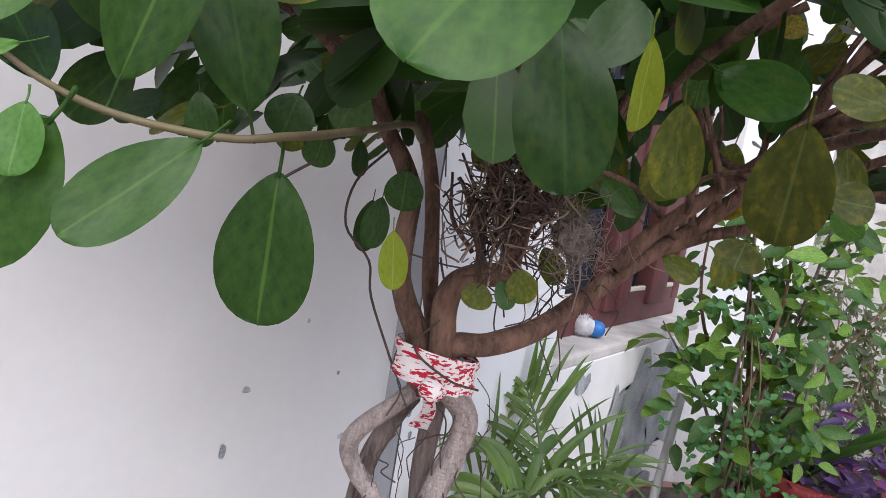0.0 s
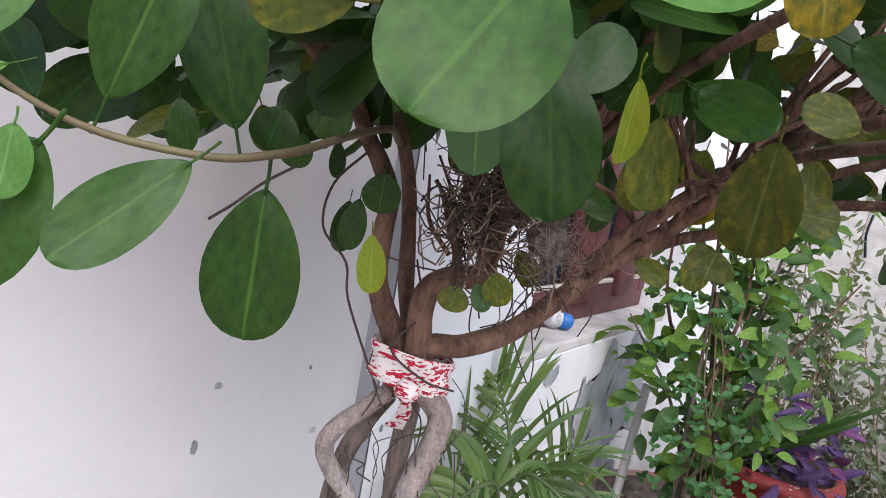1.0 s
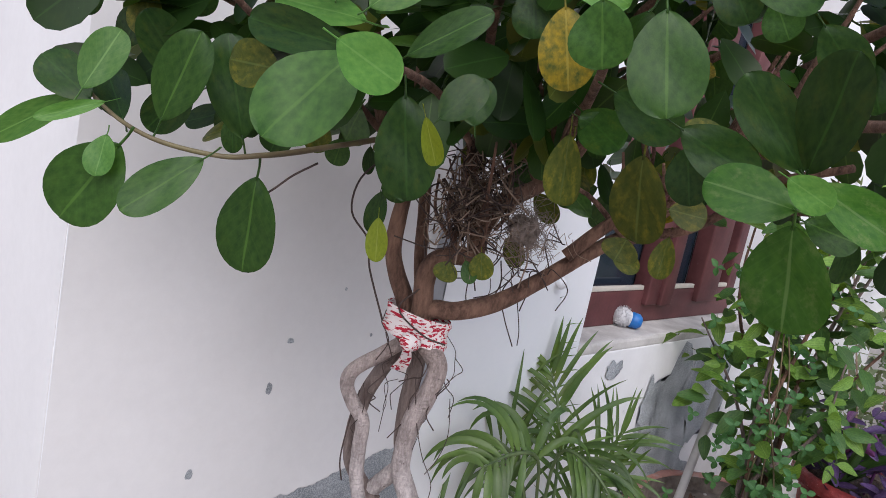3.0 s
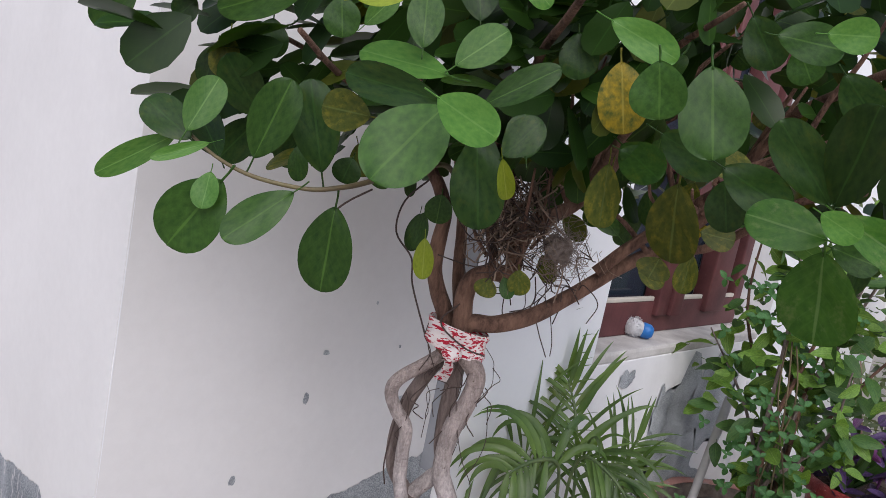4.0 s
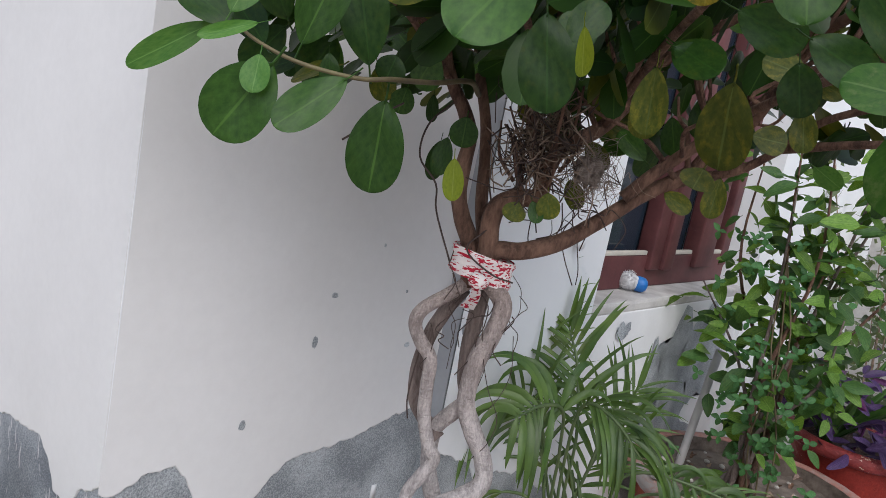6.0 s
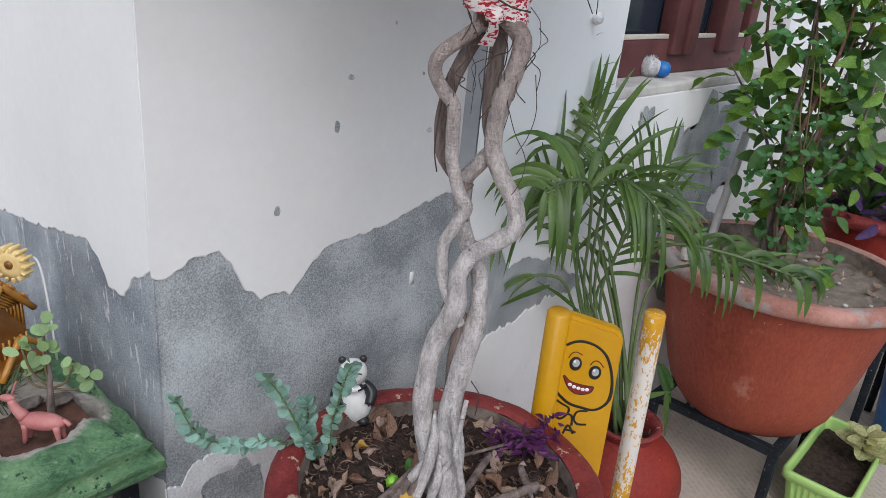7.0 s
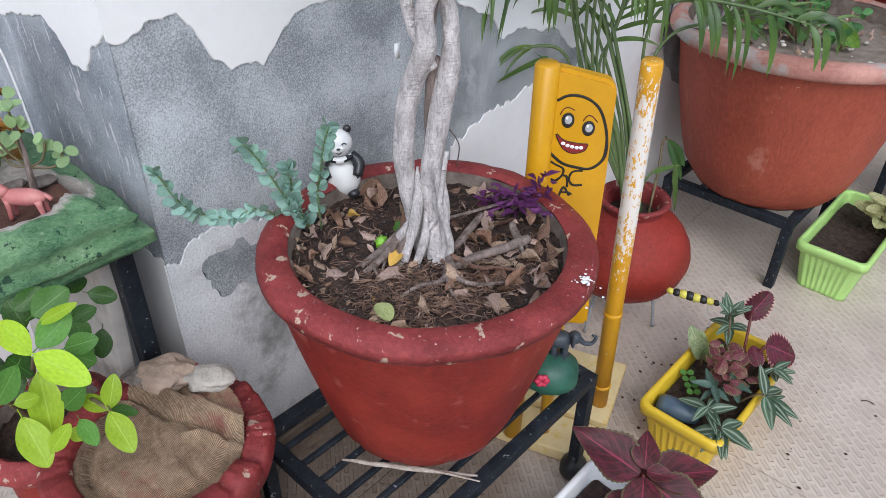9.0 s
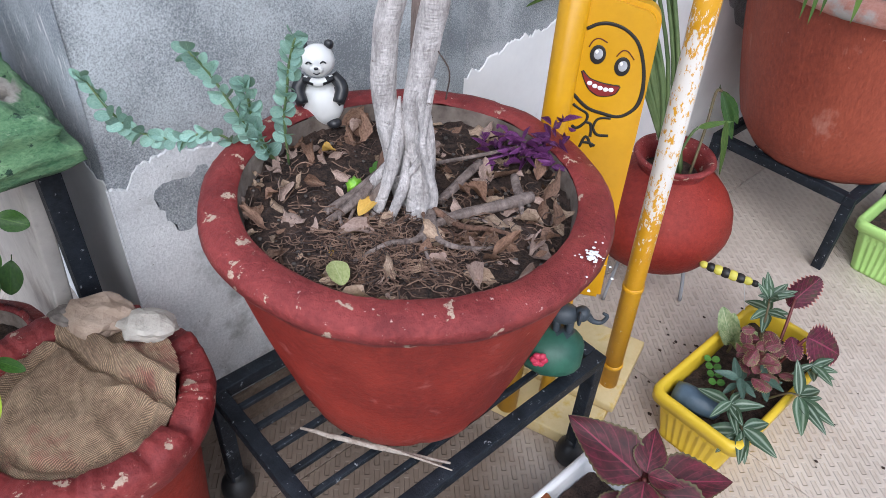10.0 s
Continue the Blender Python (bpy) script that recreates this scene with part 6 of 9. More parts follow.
tube([(-0.004, -0.0222, 0.0755), (0.0, -0.0232, 0.0738), (0.004, -0.0222, 0.0755)], 0.0007, 5, 3, pb)
tube([(-0.017, -0.010, 0.064), (0.0, -0.017, 0.061), (0.017, -0.010, 0.064)], [0.004, 0.005, 0.004], 8, 4, pb)
for f in pb.faces:
    c = f.calc_center_median()
    if (abs(c.x) > 0.0185 and 0.030 < c.z < 0.062) or (abs(c.z - 0.0745) < 0.002 and c.y < -0.0222) or (0.055 < c.z < 0.068 and c.y < -0.012 and abs(c.x) > 0.008):
        f.material_index = 1
panda = part("bear_figurine", pb, (PANDA_W, PANDA_B), None)
panda.matrix_basis = pose(-0.468, 0.607, 0.609, 0, -5, 0) @ pose(0, 0, 0, 0, 0, 52) @ Matrix.Scale(1.06, 4)
tagged(panda, "small glazed black and white bear figurine leaning on the pot rim", "figurine")

CLOD_STICK = surface("weathered_split_wood", (0.27, 0.22, 0.18, 1), (0.50, 0.44, 0.38, 1), 0.85, 40, 260, 0.8, 0.002, grit=0.8)
stick = thing("dry_stick", (-0.305, 0.433, STAND_Z + 0.007), "split pale stick lying across the iron slats", "stick")
part("wood", tube([(0.0, 0.0, 0.0), (0.055, 0.034, 0.003), (0.115, 0.078, 0.001), (0.172, 0.118, 0.003)], [0.0022, 0.0036, 0.0034, 0.0016], 6, 6, rough=0.6), CLOD_STICK, stick)
part("splinter", tube([(0.09, 0.062, 0.004), (0.135, 0.086, 0.006), (0.182, 0.112, 0.004)], [0.002, 0.0022, 0.001], 5, 4, rough=0.4), CLOD_STICK, stick)


# ---- the yellow board toy and the yellow pole ----
toy = thing("yellow_board", (-0.235, 0.876, 0.05), "glossy yellow board with a painted smiling face beside a post", "play board")
BOARD_DIR = Vector((0.82, 0.57, 0))
tm = Matrix((BOARD_DIR, Vector((-0.57, 0.82, 0)), Vector((0, 0, 1)))).transposed().to_4x4()
bb = bmesh.new()
outline = [(-0.055, 0.245), (0.061, 0.248), (0.055, 0.42), (0.0535, 0.55)]
for k in range(7):
    a = radians(k * 15)
    outline.append((0.027 + 0.023 * math.cos(a), 0.686 + 0.023 * math.sin(a)))
for k in range(7):
    a = radians(90 + k * 15)
    outline.append((-0.032 + 0.022 * math.cos(a), 0.699 + 0.022 * math.sin(a)))
face = bb.faces.new([bb.verts.new((x, -0.014, z)) for x, z in outline])
ext = bmesh.ops.extrude_face_region(bb, geom=[face])
bmesh.ops.translate(bb, vec=(0, 0.028, 0), verts=[v for v in ext["geom"] if isinstance(v, bmesh.types.BMVert)])
bmesh.ops.recalc_face_normals(bb, faces=bb.faces)
bmesh.ops.bevel(bb, geom=[e for e in bb.edges if e.calc_face_angle(0) > 1.2], offset=0.006, segments=2, affect="EDGES")
board = part("board", bb, YELLOW, toy, "", False)
board.matrix_basis = Matrix.Translation((0, 0, 0.033)) @ tm


def line_on_board(points, r, material, parent, label="", flat=0.12):
    """A painted stroke, slightly proud of the board."""
    lb = tube([(x, 0, z) for x, z in points], [r * (0.8 + 0.45 * abs(noise.noise((x * 90, z * 90, 2)))) for x, z in points], 6, 5)
    for v in lb.verts:
        v.co.y = v.co.y * flat - 0.0145
    return part("painted_line", lb, material, parent, label)


def dot_on_board(x, z, rx, rz, material, parent, lift=0.0148):
    db = bmesh.new()
    bmesh.ops.create_uvsphere(db, u_segments=20, v_segments=10, radius=1.0)
    for v in db.verts:
        v.co = Vector((x + v.co.x * rx, -lift + v.co.y * 0.0008, z + v.co.z * rz))
    return part("painted_spot", db, material, parent)


MOUTH = surface("deep_red_paint", (0.16, 0.012, 0.012, 1), (0.24, 0.022, 0.02, 1), 0.5, 30, 200, 0.1, 0.001)
IRIS = surface("grey_iris_paint", (0.30, 0.30, 0.31, 1), (0.46, 0.46, 0.47, 1), 0.5, 60, 300, 0.1, 0.001)
arch = [(-0.034, 0.672), (-0.021, 0.680), (-0.006, 0.682), (0.012, 0.677), (0.028, 0.664), (0.0386, 0.643), (0.0452, 0.618), (0.0467, 0.594), (0.0416, 0.577), (0.026, 0.564), (0.005, 0.565), (-0.016, 0.570), (-0.036, 0.586), (-0.046, 0.600)]
line_on_board(arch, 0.0026, BLACKPAINT, board)
for ex, ez in ((-0.0153, 0.6422), (0.0163, 0.6313)):
    dot_on_board(ex, ez, 0.0096, 0.0125, BLACKPAINT, board)
    dot_on_board(ex + 0.0005, ez + 0.001, 0.0056, 0.0070, IRIS, board, 0.0154)
    dot_on_board(ex - 0.0018, ez + 0.004, 0.0020, 0.0026, WHITEPAINT, board, 0.0160)
line_on_board([(-0.0275, 0.650), (-0.0235, 0.659), (-0.0165, 0.6625), (-0.0065, 0.6585)], 0.0010, MAROON, board)
line_on_board([(0.007, 0.643), (0.0125, 0.651), (0.0195, 0.651), (0.0285, 0.642)], 0.0010, MAROON, board)
mb = bmesh.new()
upper, lower = [(-0.030, 0.6186), (-0.020, 0.6100), (-0.008, 0.6065), (0.006, 0.6050), (0.0185, 0.6051)], [(0.0150, 0.5955), (0.006, 0.5905), (-0.006, 0.5895), (-0.017, 0.5955), (-0.025, 0.6070)]
mouth_ring = [mb.verts.new((x, -0.0150, z)) for x, z in upper + lower]
mb.faces.new(mouth_ring)
bmesh.ops.recalc_face_normals(mb, faces=mb.faces)
bmesh.ops.solidify(mb, geom=mb.faces[:], thickness=0.001)
part("painted_mouth", mb, MOUTH, board, "", False)
line_on_board(upper, 0.0018, BLACKPAINT, board)
line_on_board([upper[0]] + lower[::-1] + [upper[-1]], 0.0019, BLACKPAINT, board)
for tx, tz in ((-0.0185, 0.6045), (-0.0115, 0.6015), (-0.0045, 0.6000), (0.0025, 0.5990), (0.0090, 0.5995)):
    dot_on_board(tx, tz, 0.0033, 0.0030, WHITEPAINT, board, 0.0160)
for stroke in ([(-0.034, 0.572), (-0.026, 0.567), (-0.0138, 0.5606), (-0.0144, 0.5492), (-0.0236, 0.5388), (-0.031, 0.541)], [(0.0165, 0.560), (0.006, 0.5585), (-0.0006, 0.5541), (-0.0028, 0.5425), (0.0041, 0.5334), (0.0184, 0.5346)], [(-0.0144, 0.5492), (-0.0074, 0.5475), (-0.0050, 0.538), (-0.0045, 0.5288)], [(-0.0160, 0.5110), (-0.0098, 0.5283), (0.0002, 0.5135)], [(-0.0130, 0.5190), (-0.004, 0.5195), (0.004, 0.5165)]):
    line_on_board(stroke, 0.0022, BLACKPAINT, board)
post = part("post", lathe([(0.001, 0.762), (0.015, 0.762), (0.0185, 0.758), (0.0185, -0.019), (0.001, -0.019)], 28), YELLOW, toy, "round yellow post")
post.location = (-0.036, -0.041, 0.0)
leg = part("board_leg", lathe([(0.001, 0.30), (0.012, 0.30), (0.012, -0.019), (0.001, -0.019)], 16), YELLOW, toy)
leg.location = (0.008, 0.008, 0.0)
base_plate = tagged(part("wooden_base", block((0.212, 0.30, 0.030), (0, 0, 0.015), 0.004), YELLOW_WOOD, None), "faded yellow wooden base board on the tiles", "board")
base_plate.matrix_basis = pose(-0.262, 0.990, 0.0, 0, 0, 18.7)
base_step = tagged(part("wooden_base", block((0.19, 0.19, 0.019), (0, 0, 0.0095), 0.004), YELLOW_WOOD, None), "smaller faded yellow board laid on the base", "board")
base_step.matrix_basis = pose(-0.253, 1.030, 0.0305, 0, 0, 18.7)

pole = thing("yellow_pole", (-0.177, 1.010, 0.05), "yellow plastic pipe with white patches where paint flaked off", "pole")
pole_tilt = Matrix.Rotation(radians(3.2), 4, "X")
lo = part("lower_pipe", lathe([(0.001, 0), (0.0165, 0), (0.0165, 0.37)], 28), YELLOW_WORN, pole, "mostly yellow lower length")
mid = part("upper_pipe", lathe([(0.0165, 0.37), (0.0163, 0.70)], 28), YELLOW_WORN, pole, "flaked white upper length")
top = part("top_cap", lathe([(0.0164, 0.698), (0.0167, 0.70), (0.0167, 0.752), (0.0145, 0.756), (0.001, 0.756)], 28), YELLOW_WORN, pole, "yellow capped end")
ring = part("coupling", lathe([(0.0166, 0.052), (0.0182, 0.053), (0.0182, 0.06), (0.0166, 0.061)], 28), YELLOW_WORN, pole)
ring2 = part("coupling", lathe([(0.0166, 0.248), (0.0178, 0.249), (0.0178, 0.258), (0.0166, 0.259)], 28), YELLOW_WORN, pole)
for o in (lo, mid, top, ring, ring2):
    o.matrix_basis = pole_tilt


# ---- the round red pot and the palm in it ----
belly = thing("round_pot", (-0.333, 1.324, 0.0), "round-bellied red clay pot on a low wire stand", "plant pot")
part("body", lathe([(0.02, 0.112), (0.070, 0.114), (0.098, 0.124), (0.122, 0.144), (0.140, 0.172), (0.149, 0.200), (0.150, 0.216), (0.144, 0.244), (0.128, 0.273), (0.108, 0.296), (0.082, 0.315), (0.068, 0.326)], 56, 0.01), TERRACOTTA, belly)
part("rim", lathe([(0.067, 0.324), (0.070, 0.335), (0.078, 0.345), (0.081, 0.350), (0.078, 0.356), (0.070, 0.354), (0.061, 0.344), (0.057, 0.325), (0.056, 0.305)], 56, 0.01), TERRA_RIM, belly, "flared rim")
part("soil", lathe([(0.064, 0.312), (0.001, 0.318)], 24), SOIL, belly)
for a in (20, 140, 260):
    part("wire_leg", tube([(0.08 * math.cos(radians(a)), 0.08 * math.sin(radians(a)), 0.117), (0.092 * math.cos(radians(a)), 0.092 * math.sin(radians(a)), 0.06), (0.10 * math.cos(radians(a)), 0.10 * math.sin(radians(a)), 0.004)], 0.004, 8, 3), RETURN_GREY, belly)
part("wire_ring", tube([(0.082 * math.cos(k * 0.5236), 0.082 * math.sin(k * 0.5236), 0.112) for k in range(13)], 0.004, 6, 3), SILLM, belly)

PALM = leaf_surface("palm_green", (0.040, 0.092, 0.018, 1), (0.125, 0.205, 0.040, 1), (0.10, 0.20, 0.06, 1), 0.36, (0.15, 0.17, 0.04, 1), 0.60, 0.22)
PALM_AT = Vector((-0.333, 1.324, 0.316))
palm = thing("areca_palm", tuple(PALM_AT), "young palm with arching feathery green fronds in the round pot", "palm")
palm_rng = random.Random(4)
PALM.node_tree.nodes["Principled BSDF"].inputs["Specular IOR Level"].default_value = 0.5
LEAFLET_ME = leaf_mesh("leaflet", PALM, 0.30, fold=0.03, droop=0.34, rows=10, cols=4, blunt=1.25, base=0.5, point=0.8)


def leaflet(c, d, size, wide, face, hang):
    """A strap-like leaflet with a folded midrib that leaves along d and bends down by its own weight."""
    bm = bmesh.new()
    uv = bm.loops.layers.uv.new("UVMap")
    rows, steps = [], 10
    p, d = Vector(c), d.copy()
    twist = palm_rng.uniform(-0.5, 0.5)
    for k in range(steps + 1):
        u = k / steps
        across = d.cross(face)
        across = across.normalized() if across.length > 0.05 else d.orthogonal().normalized()
        across = (Matrix.Rotation(twist * u, 3, d) @ across).normalized()
        keel = across.cross(d).normalized()
        w = 0.5 * wide * max(0.03, min(1.0, 0.30 + 3.2 * u) * (1 - u ** 2.6) ** 0.9)
        rows.append((u, [bm.verts.new(p - across * w + keel * w * 0.35), bm.verts.new(p), bm.verts.new(p + across * w + keel * w * 0.35)]))
        d = (d + Vector((0, 0, -hang * (0.35 + 1.3 * u) / steps))).normalized()
        p = p + d * size / steps
    for (u0, a), (u1, b) in zip(rows, rows[1:]):
        for i in (0, 1):
            f = bm.faces.new((a[i], a[i + 1], b[i + 1], b[i]))
            for loop, at in zip(f.loops, ((0.5 * i, u0), (0.5 * i + 0.5, u0), (0.5 * i + 0.5, u1), (0.5 * i, u1))):
                loop[uv].uv = at
    return bm


def frond(points, length, out, fore, lift, hang, count, start=0.42, wide=0.015):
    """An arching rachis with leaflets on both sides: out and fore set their angle, lift raises them to a V, hang bends them down."""
    points = [(0.0, 0.0, 0.0)] + points
    path = spline(points, 8)
    fr = part("rachis", tube(points, [0.0055] + [0.0035] * (len(points) - 2) + [0.0012], 6, 5), PALM_STEM, palm, "green frond stalk")
    n = len(path)
    for k in range(count):
        t = start + (1 - start) * k / (count - 1)
        i = min(int(t * (n - 1)), n - 2)
        c = Vector(path[i]).lerp(Vector(path[i + 1]), min(1.0, t * (n - 1) - i))
        d0 = (Vector(path[i + 1]) - Vector(path[i])).normalized()
        side0 = d0.cross(Vector((0.62, -0.785, 0.35)))
        side0 = side0.normalized() if side0.length > 0.1 else Vector((0.8, 0.6, 0))
        up0 = side0.cross(d0)
        along = (t - start) / (1 - start)
        size = 1.16 * length * (0.55 + 0.57 * math.sin(math.pi * min(1.0, 0.18 + 0.74 * along))) * palm_rng.uniform(0.8, 1.12)
        for sgn in (-1, 1):
            if palm_rng.random() < 0.08:
                continue
            d = (side0 * sgn * out * palm_rng.uniform(0.75, 1.2) * (1 - 0.45 * along) + d0 * fore * palm_rng.uniform(0.8, 1.2) + up0 * (lift + palm_rng.uniform(-0.22, 0.22))).normalized()
            face = Vector((0.40, -0.50, 0.75)) + up0 * 0.3 + Vector((palm_rng.uniform(-0.35, 0.35), palm_rng.uniform(-0.35, 0.35), 0))
            part("leaflet", leaflet(c, d, size, wide * palm_rng.uniform(0.55, 0.95), face, hang * palm_rng.uniform(0.7, 1.3)), PALM, fr)


for points, length, out, fore, lift, hang, count, start, wide in (
    ([(-0.117, -0.092, 0.308), (-0.142, -0.112, 0.464), (-0.171, -0.161, 0.566), (-0.213, -0.232, 0.591), (-0.253, -0.302, 0.555)], 0.150, 0.85, 0.50, 0.1, 1.5, 21, 0.50, 0.013),
    ([(-0.097, -0.077, 0.302), (-0.098, -0.116, 0.512), (-0.073, -0.134, 0.608), (-0.008, -0.134, 0.603), (0.057, -0.108, 0.539)], 0.130, 0.60, 0.60, 0.0, 2.0, 20, 0.56, 0.014),
    ([(-0.107, -0.084, 0.303), (-0.099, -0.142, 0.493), (-0.075, -0.212, 0.607), (-0.069, -0.297, 0.636), (-0.063, -0.381, 0.633)], 0.120, 0.85, 0.30, -0.1, 3.0, 11, 0.60, 0.019),
    ([(-0.092, -0.073, 0.304), (-0.102, -0.080, 0.504), (-0.126, -0.074, 0.602), (-0.150, -0.068, 0.665), (-0.183, -0.068, 0.720)], 0.150, 0.80, 0.75, 0.15, 0.75, 13, 0.44, 0.016),
    ([(-0.083, -0.066, 0.305), (-0.073, -0.058, 0.446), (-0.068, -0.028, 0.532), (-0.058, 0.005, 0.587), (-0.045, 0.028, 0.627)], 0.120, 0.75, 0.70, 0.1, 0.7, 15, 0.36, 0.012),
    ([(-0.113, -0.089, 0.309), (-0.172, -0.110, 0.516), (-0.215, -0.106, 0.635), (-0.245, -0.104, 0.709), (-0.269, -0.098, 0.770)], 0.135, 0.75, 0.70, 0.1, 1.1, 16, 0.46, 0.008),
    ([(-0.100, -0.080, 0.300), (-0.140, -0.100, 0.420), (-0.165, -0.110, 0.500), (-0.200, -0.105, 0.560), (-0.235, -0.095, 0.590)], 0.120, 0.70, 0.70, 0.1, 1.2, 13, 0.42, 0.012),
    ([(-0.090, -0.070, 0.300), (-0.085, -0.050, 0.400), (-0.078, -0.020, 0.470), (-0.055, 0.010, 0.520), (-0.020, 0.030, 0.545)], 0.125, 0.80, 0.60, 0.1, 0.9, 13, 0.36, 0.013),
    ([(-0.121, -0.096, 0.289), (-0.141, -0.137, 0.369), (-0.164, -0.181, 0.389), (-0.184, -0.222, 0.385)], 0.095, 0.22, 1.00, 0.0, 1.5, 3, 0.84, 0.010),
    ([(-0.025, -0.020, 0.298), (-0.025, -0.020, 0.426), (0.021, -0.009, 0.479), (0.109, 0.048, 0.476), (0.244, 0.129, 0.445)], 0.115, 0.60, 0.40, 0.0, 3.4, 12, 0.66, 0.021),
    ([(-0.016, -0.013, 0.299), (-0.002, 0.024, 0.397), (0.062, 0.074, 0.429), (0.128, 0.139, 0.445), (0.237, 0.225, 0.441)], 0.080, 0.45, 0.70, 0.1, 0.9, 10, 0.62, 0.010),
):
    frond(points, length, out, fore, lift, hang, count, start, wide)
for off, top in (((0.012, 0.015, 0), (-0.096, -0.066, 0.46)), ((-0.012, 0.012, 0), (-0.110, -0.090, 0.48)), ((0.016, -0.01, 0), (-0.082, -0.074, 0.43)), ((-0.016, -0.006, 0), (-0.124, -0.088, 0.45)), ((0.01, 0.02, 0), (-0.088, -0.062, 0.40)), ((-0.02, 0.01, 0), (-0.132, -0.098, 0.42)), ((0.02, 0.0, 0), (-0.070, -0.055, 0.36)), ((-0.01, -0.02, 0), (-0.120, -0.105, 0.38)), ((0.0, 0.03, 0), (-0.100, -0.070, 0.44))):
    part("shoot", tube([off, tuple(Vector(top) * 0.5 + Vector((0.012, 0.01, 0))), top], [0.005, 0.004, 0.0025], 7, 5), PALM_STEM, palm, "green frond stalk")
for tip, mid in (((-0.196, -0.257, 0.340), (-0.150, -0.175, 0.370)), ((0.075, 0.06, 0.02), (0.055, 0.05, 0.12))):
    b0 = Vector((-0.121, -0.096, 0.30)) if tip[0] < 0 else Vector((0.02, 0.02, 0.10))
    part("shoot", tube([(0, 0, 0), tuple(b0 * 0.6 + Vector((0, 0, 0.02))), tuple(b0)], 0.003, 6, 4), PALM_STEM, palm, "green frond stalk")
    for p, q in ((b0, Vector(mid)), (Vector(mid), Vector(tip))):
        m = aim(p, q + (q - p) * 0.25, 0.014, p + Vector((0.3, -0.5, 1)))
        piece("leaflet", LEAFLET_ME, m @ Matrix.Diagonal((1, 1, 0.6, 1)), palm)


# ---- trays on the floor ----
def tray(name, at, wide, deep, high, material, label, rib=True):
    """A ribbed tapering planter trough with a rolled rim, soil inside."""
    tr = thing(name, at, label, "planter", "planter troughs")
    tb = bmesh.new()
    tw, td, bw2, bd = wide / 2 - 0.008, deep / 2 - 0.008, wide / 2 - 0.028, deep / 2 - 0.028

    def loop(hx, hy, z, r):
        pts = []
        for cx, cy, a0 in ((hx, hy, 0), (-hx, hy, 90), (-hx, -hy, 180), (hx, -hy, 270)):
            for k in range(5):
                a = radians(a0 + k * 22.5)
                pts.append((cx - math.copysign(r, cx) + r * math.cos(a), cy - math.copysign(r, cy) + r * math.sin(a)))
        out = []
        m = len(pts)
        for i in range(m):
            p, q = pts[i], pts[(i + 1) % m]
            d = math.dist(p, q)
            steps = max(1, int(d / 0.0042))
            steps += steps % 2
            for s in range(steps if d > 0.02 else 1):
                u = s / (steps if d > 0.02 else 1)
                out.append((p[0] + (q[0] - p[0]) * u, p[1] + (q[1] - p[1]) * u, z))
        return out

    ref = loop(tw, td, 0, 0.02)
    rings = []
    for z, k in ((0.0, 0.0), (0.006, 0.0), (high * 0.3, 0.3), (high * 0.65, 0.68), (high - 0.026, 0.94)):
        sx, sy = (bw2 + (tw - bw2) * k) / tw, (bd + (td - bd) * k) / td
        row = []
        for i, (x, y, _) in enumerate(ref):
            g = 1 - (0.022 if rib and 0.004 < z < high - 0.03 and (i // 2) % 2 else 0.0)
            row.append(tb.verts.new((x * sx * g, y * sy * g, z)))
        rings.append(row)
    for p, q in zip(rings, rings[1:]):
        for i in range(len(ref)):
            tb.faces.new((p[i], p[(i + 1) % len(ref)], q[(i + 1) % len(ref)], q[i]))
    tb.faces.new(rings[0][::-1])
    part("body", tb, material, tr, "ribbed tapering sides")
    rb = bmesh.new()
    rings = []
    for off, z in ((-0.004, high - 0.026), (0.007, high - 0.025), (0.008, high - 0.006), (0.005, high), (-0.003, high), (-0.006, high - 0.006), (-0.008, high - 0.05)):
        rings.append([rb.verts.new((x * (1 + off / tw), y * (1 + off / td), z)) for x, y, _ in ref])
    for p, q in zip(rings, rings[1:]):
        for i in range(len(ref)):
            rb.faces.new((p[i], p[(i + 1) % len(ref)], q[(i + 1) % len(ref)], q[i]))
    part("rim", rb, material, tr, "rolled rim")
    so = bmesh.new()
    bmesh.ops.create_grid(so, x_segments=14, y_segments=26, size=1.0)
    for v in so.verts:
        v.co = Vector((v.co.x * (tw - 0.010), v.co.y * (td - 0.010), high - 0.038 + 0.008 * noise.noise(v.co * 4) + 0.005 * noise.noise(v.co * 14)))
    part("soil", so, SOIL, tr, "dark damp soil")
    return tr


tray("planter_trough", (-0.005, 1.172, 0), 0.176, 0.352, 0.125, TRAY_YELLOW, "yellow ribbed plastic planter trough standing on the tiles")
tray("planter_trough", (0.012, 1.955, 0), 0.180, 0.385, 0.14, TRAY_GREEN, "lime green ribbed plastic planter trough standing on the tiles")
tray("planter_trough", (0.006, 0.640, 0), 0.176, 0.372, 0.13, TRAY_WHITE, "white plastic planter trough standing on the tiles")

COLEUS = leaf_surface("maroon_coleus", (0.032, 0.010, 0.013, 1), (0.085, 0.017, 0.022, 1), (0.30, 0.035, 0.080, 1), 0.50, (0.135, 0.018, 0.036, 1), 0.53, 0.10, (0.085, 0.075, 0.030, 1), veins=0.8)
COLEUS_ME = [leaf_mesh("leaf", COLEUS, w, fold=f, droop=d, rows=44, cols=8, teeth=0.03, blunt=1.15, base=0.60, point=0.85) for w, f, d in ((0.36, 0.30, 0.12), (0.40, 0.18, 0.22), (0.38, 0.42, 0.06))]
col = thing("coleus", (0.035, 0.765, 0.10), "dark maroon coleus with pink veins and toothed leaves", "plant")
